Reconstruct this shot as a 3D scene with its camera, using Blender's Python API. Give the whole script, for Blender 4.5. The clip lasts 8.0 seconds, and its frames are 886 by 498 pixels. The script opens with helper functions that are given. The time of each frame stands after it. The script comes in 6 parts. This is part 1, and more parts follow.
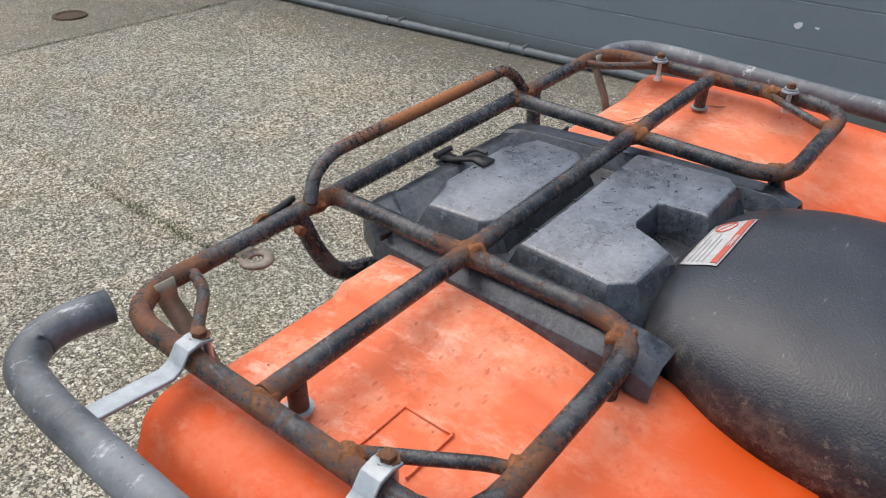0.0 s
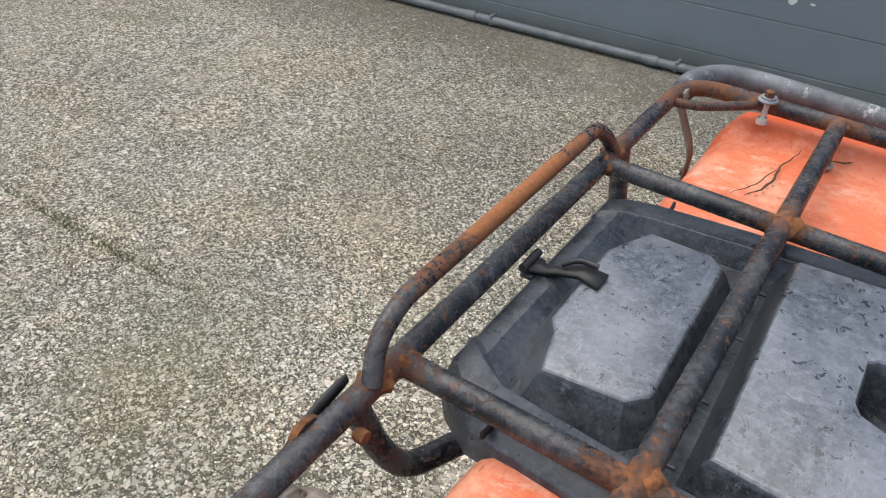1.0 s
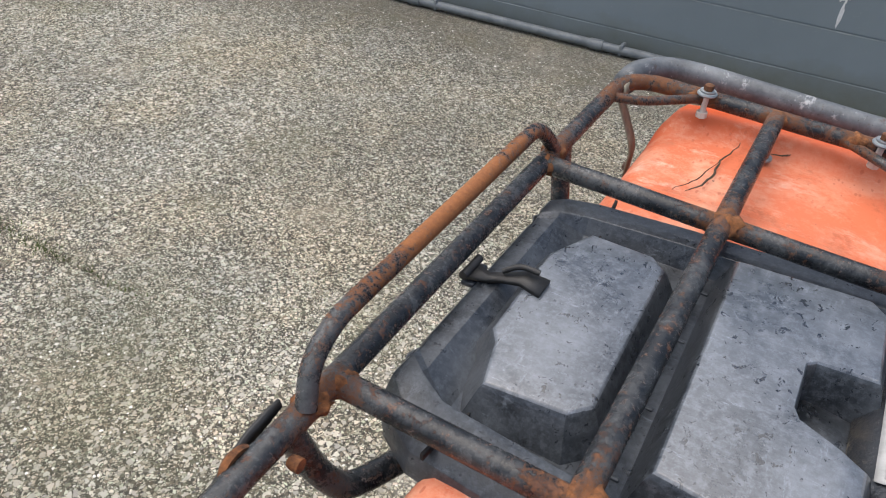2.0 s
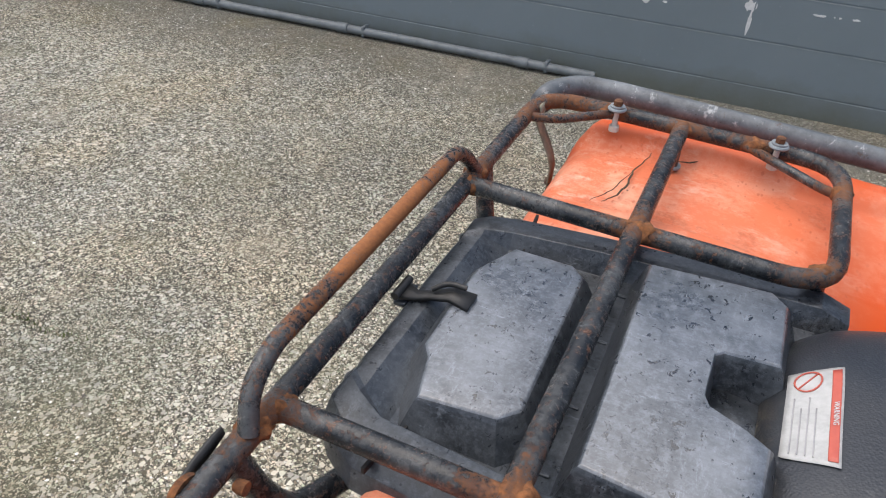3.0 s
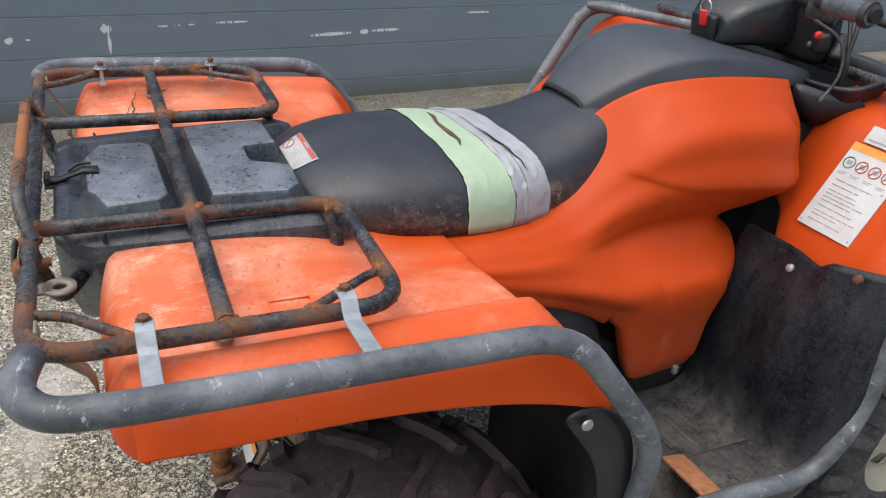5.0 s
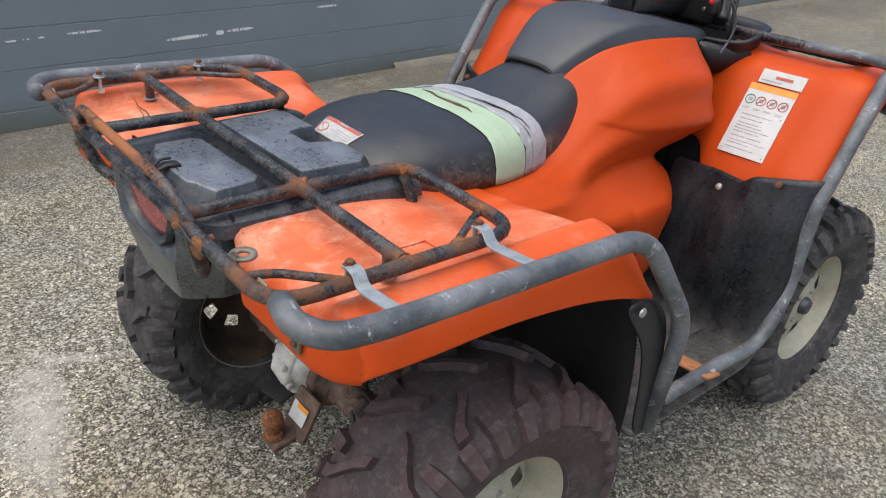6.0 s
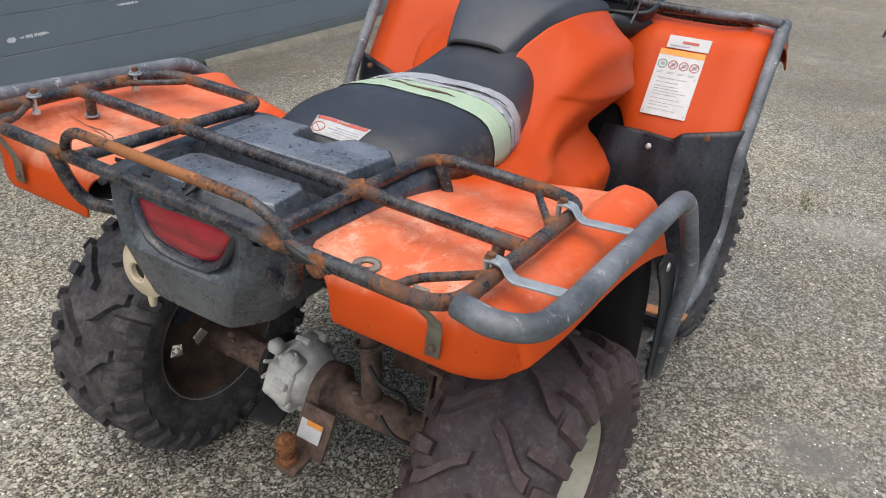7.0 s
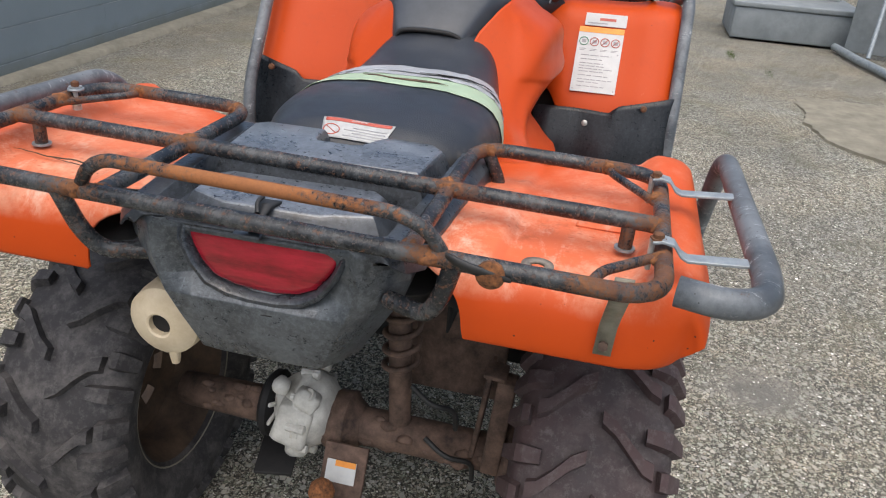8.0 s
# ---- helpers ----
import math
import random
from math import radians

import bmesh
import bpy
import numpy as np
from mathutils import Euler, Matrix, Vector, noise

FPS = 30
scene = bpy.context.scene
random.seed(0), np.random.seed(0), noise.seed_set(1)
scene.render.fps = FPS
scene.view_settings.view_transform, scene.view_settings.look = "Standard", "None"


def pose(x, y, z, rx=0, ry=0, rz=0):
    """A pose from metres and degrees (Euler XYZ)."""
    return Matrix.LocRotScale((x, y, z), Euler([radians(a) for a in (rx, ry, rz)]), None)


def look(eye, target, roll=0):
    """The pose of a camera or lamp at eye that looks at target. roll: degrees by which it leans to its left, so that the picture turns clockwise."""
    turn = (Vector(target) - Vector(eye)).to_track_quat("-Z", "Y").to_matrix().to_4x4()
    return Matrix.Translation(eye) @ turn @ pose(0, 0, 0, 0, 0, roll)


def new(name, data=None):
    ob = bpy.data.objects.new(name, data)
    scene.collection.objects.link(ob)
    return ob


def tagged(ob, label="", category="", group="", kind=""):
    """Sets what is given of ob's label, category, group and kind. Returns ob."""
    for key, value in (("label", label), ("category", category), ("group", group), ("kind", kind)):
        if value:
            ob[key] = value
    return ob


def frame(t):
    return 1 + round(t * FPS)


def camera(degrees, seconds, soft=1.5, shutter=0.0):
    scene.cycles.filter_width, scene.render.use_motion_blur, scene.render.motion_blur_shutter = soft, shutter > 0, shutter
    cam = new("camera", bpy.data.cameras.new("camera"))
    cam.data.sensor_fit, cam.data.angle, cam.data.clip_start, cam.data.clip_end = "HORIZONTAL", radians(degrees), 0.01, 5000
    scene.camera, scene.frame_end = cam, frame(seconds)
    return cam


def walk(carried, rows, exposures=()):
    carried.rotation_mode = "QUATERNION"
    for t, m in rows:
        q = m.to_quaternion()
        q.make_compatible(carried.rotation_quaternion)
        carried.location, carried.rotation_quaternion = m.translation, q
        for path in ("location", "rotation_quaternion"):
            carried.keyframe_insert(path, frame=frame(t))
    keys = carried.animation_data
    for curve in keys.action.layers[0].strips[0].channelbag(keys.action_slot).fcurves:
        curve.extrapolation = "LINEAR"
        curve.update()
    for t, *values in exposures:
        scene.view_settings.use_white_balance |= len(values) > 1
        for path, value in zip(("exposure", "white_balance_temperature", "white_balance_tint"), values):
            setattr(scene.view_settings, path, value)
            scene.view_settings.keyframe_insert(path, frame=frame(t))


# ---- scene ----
cam = camera(60.0, 8.0, soft=1.1)
PATH = [
    (0, (0.278, -0.774, 1.354), (-0.757, 0.563, 0.284), 1.4),
    (0.1, (0.214, -0.762, 1.347), (-0.819, 0.571, 0.272), 1.5),
    (0.5, (0.047, -0.681, 1.348), (-0.914, 0.669, 0.229), 2.5),
    (1, (-0.075, -0.573, 1.344), (-0.923, 0.81, 0.174), 4.1),
    (2.3, (-0.08, -0.539, 1.36), (-0.791, 0.898, 0.164), 4.7),
    (2.5, (-0.075, -0.545, 1.368), (-0.772, 0.908, 0.184), 4.1),
    (2.8, (-0.073, -0.547, 1.384), (-0.716, 0.924, 0.192), 3.4),
    (3, (-0.052, -0.559, 1.377), (-0.674, 0.957, 0.231), 4.1),
    (3.5, (-0.043, -0.664, 1.378), (-0.352, 0.991, 0.299), 4.8),
    (4, (0.016, -0.892, 1.394), (0.161, 0.817, 0.364), 5.0),
    (4.5, (-0.021, -1.136, 1.408), (0.499, 0.529, 0.428), 5.1),
    (5, (-0.225, -1.232, 1.403), (0.536, 0.357, 0.456), 4.8),
    (5.2, (-0.334, -1.267, 1.415), (0.508, 0.285, 0.476), 4.7),
    (6.3, (-0.832, -1.159, 1.407), (0.449, 0.065, 0.48), 4.0),
    (6.5, (-0.918, -1.097, 1.42), (0.44, 0.044, 0.495), 4.0),
    (7, (-0.995, -0.868, 1.377), (0.538, 0.027, 0.456), 4.3),
    (7.1, (-1.013, -0.852, 1.385), (0.529, 0.02, 0.456), 4.5),
    (7.5, (-1.073, -0.64, 1.328), (0.596, -0.012, 0.421), 4.5),
    (7.6, (-1.094, -0.592, 1.325), (0.596, -0.022, 0.42), 4.5),
    (8, (-1.091, -0.407, 1.297), (0.666, -0.037, 0.417), 4.3),
]
walk(cam, [(t, look(eye, target, roll)) for t, eye, target, roll in PATH], [(0.0, 1.0)])

# ---- world, light ----
world = bpy.data.worlds.new("sky")
scene.world = world
world.use_nodes = True
wn = world.node_tree
wn.nodes.clear()
sky = wn.nodes.new("ShaderNodeTexSky")
sky.sky_type = "NISHITA"
sky.sun_disc = False
sky.sun_elevation = radians(69)
sky.sun_rotation = radians(263)
sky.air_density = 1.0
sky.dust_density = 4.0
wbg = wn.nodes.new("ShaderNodeBackground")
wbg.inputs["Strength"].default_value = 0.095
wout = wn.nodes.new("ShaderNodeOutputWorld")
wn.links.new(sky.outputs[0], wbg.inputs[0])
wn.links.new(wbg.outputs[0], wout.inputs[0])
sun_data = bpy.data.lights.new("sun", "SUN")
sun_data.energy = 1.45
sun_data.angle = radians(105)
sun_data.color = (1.0, 0.95, 0.88)
sun = new("sun", sun_data)
sun.matrix_world = look((-2.3, -0.28, 6.0), (0, 0, 0))


# ---- materials ----
class Mat:
    """A small builder for node materials in object space."""

    def __init__(self, name, rough=0.5, metal=0.0, spec=0.5):
        self.m = bpy.data.materials.new(name)
        self.m.use_nodes = True
        self.t = self.m.node_tree
        self.b = self.t.nodes["Principled BSDF"]
        self.b.inputs["Roughness"].default_value = rough
        self.b.inputs["Metallic"].default_value = metal
        self.b.inputs["Specular IOR Level"].default_value = spec
        self.co = self.t.nodes.new("ShaderNodeTexCoord").outputs["Object"]

    def n(self, kind, **values):
        node = self.t.nodes.new(kind)
        for k, v in values.items():
            node.inputs[k].default_value = v
        return node

    def link(self, a, b):
        self.t.links.new(a, b)

    def moved(self, scale=(1, 1, 1), at=(0, 0, 0)):
        node = self.n("ShaderNodeMapping")
        node.inputs["Scale"].default_value = scale
        node.inputs["Location"].default_value = at
        self.link(self.co, node.inputs["Vector"])
        return node.outputs[0]

    def noise(self, scale, detail=4.0, rough=0.6, co=None, distort=0.0):
        node = self.n("ShaderNodeTexNoise", Scale=scale, Detail=detail, Roughness=rough, Distortion=distort)
        self.link(co or self.co, node.inputs["Vector"])
        return node.outputs["Fac"]

    def cells(self, scale, feature="F1", co=None, rand=1.0):
        node = self.n("ShaderNodeTexVoronoi", Scale=scale, Randomness=rand)
        node.feature = feature
        self.link(co or self.co, node.inputs["Vector"])
        return node

    def ramp(self, fac, *stops):
        node = self.t.nodes.new("ShaderNodeValToRGB")
        e = node.color_ramp.elements
        while len(e) < len(stops):
            e.new(0.5)
        for k, (p, c) in enumerate(stops):
            e[k].position = p
            e[k].color = (c, c, c, 1) if isinstance(c, (int, float)) else (*c, 1)
        self.link(fac, node.inputs[0])
        return node.outputs[0]

    def mix(self, fac, a, b, mode="MIX"):
        node = self.t.nodes.new("ShaderNodeMix")
        node.data_type = "RGBA"
        node.blend_type = mode
        for slot, v in ((0, fac), (6, a), (7, b)):
            if isinstance(v, (int, float)):
                node.inputs[slot].default_value = v if slot == 0 else (v, v, v, 1)
            elif isinstance(v, tuple):
                node.inputs[slot].default_value = (*v, 1)
            else:
                self.link(v, node.inputs[slot])
        return node.outputs[2]

    def math(self, op, a, b=0.0):
        node = self.t.nodes.new("ShaderNodeMath")
        node.operation = op
        for slot, v in ((0, a), (1, b)):
            if isinstance(v, (int, float)):
                node.inputs[slot].default_value = v
            else:
                self.link(v, node.inputs[slot])
        return node.outputs[0]

    def color(self, c):
        if isinstance(c, tuple):
            self.b.inputs["Base Color"].default_value = (*c, 1)
        else:
            self.link(c, self.b.inputs["Base Color"])
        return self

    def rough(self, r):
        self.link(r, self.b.inputs["Roughness"])
        return self

    def bump(self, h, strength=0.3, dist=0.002):
        node = self.n("ShaderNodeBump", Strength=strength, Distance=dist)
        self.link(h, node.inputs["Height"])
        self.link(node.outputs[0], self.b.inputs["Normal"])
        return self


def plastic_orange(name, faded, bleach=0.0):
    m = Mat(name, 0.42, spec=0.22)
    big = m.noise(5.0, 5, 0.65)
    fine = m.noise(60.0, 4, 0.7)
    base = m.mix(m.noise(2.2, 3), (0.510, 0.064, 0.0075), (0.45, 0.050, 0.0055))
    if faded:
        base = m.mix(m.noise(2.2, 3), (0.57, 0.072, 0.007), (0.52, 0.060, 0.005))
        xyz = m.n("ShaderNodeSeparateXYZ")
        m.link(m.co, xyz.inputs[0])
        # paler above a set height; the flanks keep their colour
        paled = m.ramp(m.math("ADD", xyz.outputs["Z"], m.math("MULTIPLY", m.noise(7.0, 4), 0.03)), (0.845, 0.0), (0.880, 1.0))
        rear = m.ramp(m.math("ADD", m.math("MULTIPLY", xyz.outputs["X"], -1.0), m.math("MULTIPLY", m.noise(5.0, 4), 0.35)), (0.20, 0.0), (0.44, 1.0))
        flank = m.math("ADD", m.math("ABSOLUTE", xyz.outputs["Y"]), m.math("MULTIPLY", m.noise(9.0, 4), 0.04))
        paled = m.math("MULTIPLY", paled, m.ramp(flank, (0.475, 1.0), (0.525, 0.25)))
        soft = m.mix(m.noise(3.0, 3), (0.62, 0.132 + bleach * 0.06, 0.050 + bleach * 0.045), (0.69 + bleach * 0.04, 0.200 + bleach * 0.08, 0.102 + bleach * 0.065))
        base = m.mix(m.math("MULTIPLY", paled, 0.9), base, soft)
        chalk = m.math("MULTIPLY", m.ramp(m.noise(7.0, 9, 0.78), (0.47, 0.0), (0.61, 0.8)), m.math("MULTIPLY", paled, m.math("ADD", m.math("MULTIPLY", rear, 0.50), 0.50)))
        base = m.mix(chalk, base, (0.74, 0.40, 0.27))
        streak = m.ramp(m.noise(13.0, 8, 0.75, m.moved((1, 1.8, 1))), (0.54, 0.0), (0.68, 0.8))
        base = m.mix(m.math("MULTIPLY", streak, m.math("MULTIPLY", paled, m.math("ADD", m.math("MULTIPLY", rear, 0.6), 0.4))), base, (0.78, 0.60, 0.48))
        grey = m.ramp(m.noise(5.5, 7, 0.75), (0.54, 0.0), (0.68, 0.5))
        base = m.mix(m.math("MULTIPLY", grey, paled), base, (0.42, 0.20, 0.13))
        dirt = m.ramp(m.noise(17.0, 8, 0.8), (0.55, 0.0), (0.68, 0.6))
        base = m.mix(m.math("MULTIPLY", dirt, paled), base, (0.34, 0.075, 0.03))
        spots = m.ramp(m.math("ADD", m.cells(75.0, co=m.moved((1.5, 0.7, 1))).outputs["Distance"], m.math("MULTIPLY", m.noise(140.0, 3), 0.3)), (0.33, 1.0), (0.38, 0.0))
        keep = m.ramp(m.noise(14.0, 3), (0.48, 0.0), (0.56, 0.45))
        base = m.mix(m.math("MULTIPLY", m.math("MULTIPLY", spots, keep), paled), base, (0.36, 0.060, 0.024))
        m.rough(m.ramp(big, (0.3, 0.46), (0.8, 0.68)))
    else:
        scuff = m.ramp(m.noise(30.0, 6, 0.8, m.moved((3, 3, 0.7))), (0.62, 0.0), (0.78, 0.45))
        base = m.mix(m.math("MULTIPLY", scuff, m.ramp(big, (0.48, 0.0), (0.66, 1.0))), base, (0.74, 0.36, 0.24))
        zed = m.n("ShaderNodeSeparateXYZ")
        m.link(m.co, zed.inputs[0])
        low = m.ramp(m.math("ADD", zed.outputs["Z"], m.math("MULTIPLY", m.noise(9.0, 5, 0.7), 0.16)), (0.62, 0.75), (0.76, 0.0))
        base = m.mix(m.math("MULTIPLY", low, m.ramp(m.noise(24.0, 8, 0.8), (0.40, 0.0), (0.62, 1.0))), base, (0.36, 0.095, 0.045))
        grime = m.ramp(m.noise(16.0, 7, 0.75), (0.55, 0.0), (0.76, 0.35))
        base = m.mix(grime, base, (0.30, 0.045, 0.014))
        m.rough(m.ramp(m.noise(8.0), (0.3, 0.34), (0.8, 0.52)))
    specks = m.ramp(m.cells(38.0).outputs["Distance"], (0.045, 1.0), (0.06, 0.0))
    base = m.mix(m.math("MULTIPLY", specks, m.ramp(m.noise(9.0), (0.50, 0.0), (0.58, 0.9))), base, (0.04, 0.025, 0.02))
    return m.color(base).bump(m.mix(0.5, fine, m.noise(14.0, 3)), 0.12, 0.0015).m


def plastic_black(name, base, chalk, amount, pattern=False, streaky=False, mud=0.0):
    m = Mat(name, 0.5, spec=1.0 if pattern else 0.35 if streaky else 0.6)
    big = m.noise(14.0, 7, 0.75, m.moved((1, 1, 0.35)) if streaky else None)
    c = m.mix(m.ramp(big, (0.42, 0.0), (0.70, amount)), base, chalk)
    c = m.mix(m.ramp(m.noise(130.0, 7, 0.8), (0.47, 0.0), (0.62, amount * 0.8)), c, chalk)
    scratch = m.ramp(m.noise(55.0, 8, 0.85, m.moved((0.35, 2.2, 1))), (0.60, 0.0), (0.66, 0.6))
    c = m.mix(m.math("MULTIPLY", scratch, amount), c, tuple(min(1.0, v * 2.1) for v in chalk))
    scuffs = m.ramp(m.noise(38.0, 8, 0.85, m.moved((1.8, 0.5, 1), (3.0, 1.0, 0.0))), (0.57, 0.0), (0.66, 0.5))
    c = m.mix(m.math("MULTIPLY", scuffs, amount), c, tuple(min(1.0, v * 1.8) for v in chalk))
    wet = m.ramp(m.noise(125.0, 4, 0.62, m.moved((1.0, 0.7, 1.0)), 0.6), (0.605, 0.0), (0.635, 1.0))
    some = m.ramp(m.noise(20.0, 4, 0.65), (0.44, 0.0), (0.52, 1.0))
    hit = m.math("MULTIPLY", m.math("MULTIPLY", wet, some), 0.92 if pattern else 0.4)
    c = m.mix(hit, c, (0.012, 0.013, 0.016))
    if mud:
        # greyer near foot-board height: dust and scuffs, plus the board's sky sheen painted in
        xyz = m.n("ShaderNodeSeparateXYZ")
        m.link(m.co, xyz.inputs[0])
        board_grey = m.ramp(m.math("ADD", xyz.outputs["Z"], m.math("MULTIPLY", m.noise(8.0, 6, 0.7), 0.14)), (mud + 0.06, 0.9), (mud + 0.17, 0.0))
        c = m.mix(m.math("MULTIPLY", board_grey, m.ramp(m.noise(30.0, 8, 0.8), (0.36, 0.0), (0.60, 1.0))), c, (0.125, 0.120, 0.112))
    m.color(c)
    h = m.noise(220.0, 2)
    if pattern:
        weave = m.cells(230.0, rand=0.0).outputs["Distance"]
        h = m.mix(0.45, h, weave)
    m.rough(m.mix(hit, m.ramp(big, (0.3, 0.24), (0.8, 0.44)), 0.15))
    return m.bump(h, 0.25, 0.0012).m


def paint_rusty(name, level, spots=(), reach=0.05, pull=0.2, paint=(0.0095, 0.0120, 0.0150), bright=1.0):
    """Black paint chipped to rust; the rust gathers round the spots (x, distance from the middle)."""
    m = Mat(name, 0.5)
    fac = m.mix(0.6, m.noise(24.0, 8, 0.78), m.noise(150.0, 6, 0.8))
    if spots:
        xyz = m.n("ShaderNodeSeparateXYZ")
        m.link(m.co, xyz.inputs[0])
        side = m.math("ABSOLUTE", xyz.outputs["Y"])
        near = None
        for x, y in spots:
            dx = m.math("SUBTRACT", xyz.outputs["X"], x)
            dy = m.math("SUBTRACT", side, y)
            d = m.math("SQRT", m.math("ADD", m.math("MULTIPLY", dx, dx), m.math("MULTIPLY", dy, dy)))
            n = m.math("MAXIMUM", m.math("SUBTRACT", 1.0, m.math("DIVIDE", d, reach)), 0.0)
            near = n if near is None else m.math("MAXIMUM", near, n)
        fac = m.math("ADD", fac, m.math("MULTIPLY", near, pull))
    mask = m.ramp(fac, (level - 0.03, 0.0), (level + 0.07, 1.0))
    # grey film: dust, made paler to carry the tubes' sky gloss in colour
    film = m.ramp(m.noise(17.0, 8, 0.8), (0.44, 0.0), (0.64, 0.62))
    dusty = m.mix(film, paint, (0.118, 0.124, 0.126))
    chips = m.ramp(m.noise(150.0, 5, 0.75), (0.60, 0.0), (0.65, 0.7))
    dusty = m.mix(chips, dusty, (0.17, 0.17, 0.165))
    bare = m.ramp(m.noise(75.0, 7, 0.8), (0.57, 0.0), (0.62, 0.85))
    dusty = m.mix(bare, dusty, (0.11, 0.045, 0.020))
    rust = m.mix(m.noise(110.0, 6, 0.75), (0.030, 0.014, 0.009), (0.300, 0.120, 0.044))
    rust = m.mix(m.ramp(m.noise(24.0, 6, 0.7), (0.50, 0.0), (0.66, 0.85)), rust, (0.085, 0.040, 0.028))
    rust = m.mix(min(0.75, bright - 1.0), rust, m.mix(m.noise(210.0, 4, 0.7), (0.14, 0.048, 0.017), (0.46, 0.175, 0.052)))
    m.color(m.mix(mask, dusty, rust))
    m.rough(m.mix(mask, m.mix(film, 0.20, 0.42), 0.85))
    return m.bump(m.mix(0.5, mask, m.noise(210.0, 5, 0.85)), 0.75, 0.0016).m


def paint_grey(name, base, light, worn):
    m = Mat(name, 0.42)
    a = m.noise(7.0, 8, 0.75)
    c = m.mix(m.ramp(a, (0.40, 0.0), (0.62, 1.0)), base, light)
    c = m.mix(m.ramp(m.noise(11.0, 8, 0.8), (0.54, 0.0), (0.66, 0.75)), c, (0.045, 0.050, 0.055))
    scr = m.ramp(m.noise(40.0, 7, 0.8, m.moved((1, 0.4, 1))), (0.58, 0.0), (0.65, 0.8))
    c = m.mix(scr, c, worn)
    c = m.mix(m.ramp(m.noise(26.0, 7, 0.8), (0.61, 0.0), (0.66, 0.8)), c, (0.075, 0.045, 0.030))
    c = m.mix(m.ramp(m.cells(90.0).outputs["Distance"], (0.06, 0.9), (0.10, 0.0)), c, (0.02, 0.02, 0.02))
    m.color(c)
    m.rough(m.ramp(a, (0.3, 0.36), (0.7, 0.6)))
    return m.bump(m.noise(150.0, 3), 0.15, 0.001).m


def plain(name, c1, c2, rough=0.6, metal=0.0, scale=30.0, bump=0.15):
    m = Mat(name, rough, metal)
    m.color(m.mix(m.ramp(m.noise(scale, 6, 0.7), (0.32, 0.0), (0.7, 1.0)), c1, c2))
    return m.bump(m.noise(scale * 5, 4, 0.7), bump, 0.0015).m


def vinyl(name):
    m = Mat(name, 0.45, spec=0.5)
    grain = m.cells(420.0).outputs["Distance"]
    c = m.mix(m.noise(6.0, 4), (0.0125, 0.0148, 0.0195), (0.0265, 0.0304, 0.0374))
    z = m.n("ShaderNodeSeparateXYZ")
    m.link(m.co, z.inputs[0])
    low = m.ramp(m.math("ADD", z.outputs["Z"], m.math("MULTIPLY", m.noise(9.0, 4), 0.04)), (0.850, 1.0), (0.915, 0.0))
    worn = m.ramp(m.noise(42.0, 8, 0.82), (0.45, 0.0), (0.58, 1.0))
    c = m.mix(m.math("MULTIPLY", low, worn), c, (0.1170, 0.1030, 0.0819))
    peeled = m.ramp(m.noise(26.0, 9, 0.85), (0.55, 0.0), (0.60, 1.0))
    c = m.mix(m.math("MULTIPLY", low, peeled), c, (0.26, 0.225, 0.165))
    c = m.mix(m.ramp(m.noise(85.0, 7, 0.85), (0.58, 0.0), (0.68, 0.45)), c, (0.1014, 0.1053, 0.1092))
    dust = m.ramp(m.noise(4.5, 6, 0.7), (0.45, 0.0), (0.70, 0.5))
    c = m.mix(dust, c, (0.0468, 0.0515, 0.0593))
    scratch = m.ramp(m.noise(60.0, 6, 0.8, m.moved((2.4, 0.5, 1))), (0.64, 0.0), (0.68, 0.55))
    c = m.mix(scratch, c, (0.20, 0.20, 0.20))
    m.color(c)
    m.rough(m.ramp(m.noise(14.0, 6, 0.7), (0.3, 0.28), (0.75, 0.50)))
    return m.bump(m.mix(0.3, grain, m.noise(25.0, 5, 0.7)), 0.28, 0.0016).m


def rubber(name, mud, shade=1.0, warm=0.0):
    m = Mat(name, 0.75)
    a = m.noise(9.0, 7, 0.7)
    c = m.mix(a, tuple(v * shade for v in (0.032, 0.030, 0.033)), tuple(v * shade for v in (0.080, 0.075, 0.080)))
    c = m.mix(m.ramp(m.noise(17.0, 7, 0.75), (0.46, 0.0), (0.72, mud)), c, (0.19, 0.175, 0.165))
    # a film of reddish mud
    c = m.mix(m.ramp(m.noise(4.0, 5, 0.65), (0.35, 0.3 * warm), (0.60, warm)), c, (0.060, 0.030, 0.030))
    c = m.mix(m.ramp(m.noise(60.0, 6, 0.8), (0.52, 0.0), (0.70, 0.6 * shade)), c, (0.20, 0.19, 0.18))
    m.color(c)
    return m.bump(m.noise(110.0, 4, 0.7), 0.3, 0.002).m


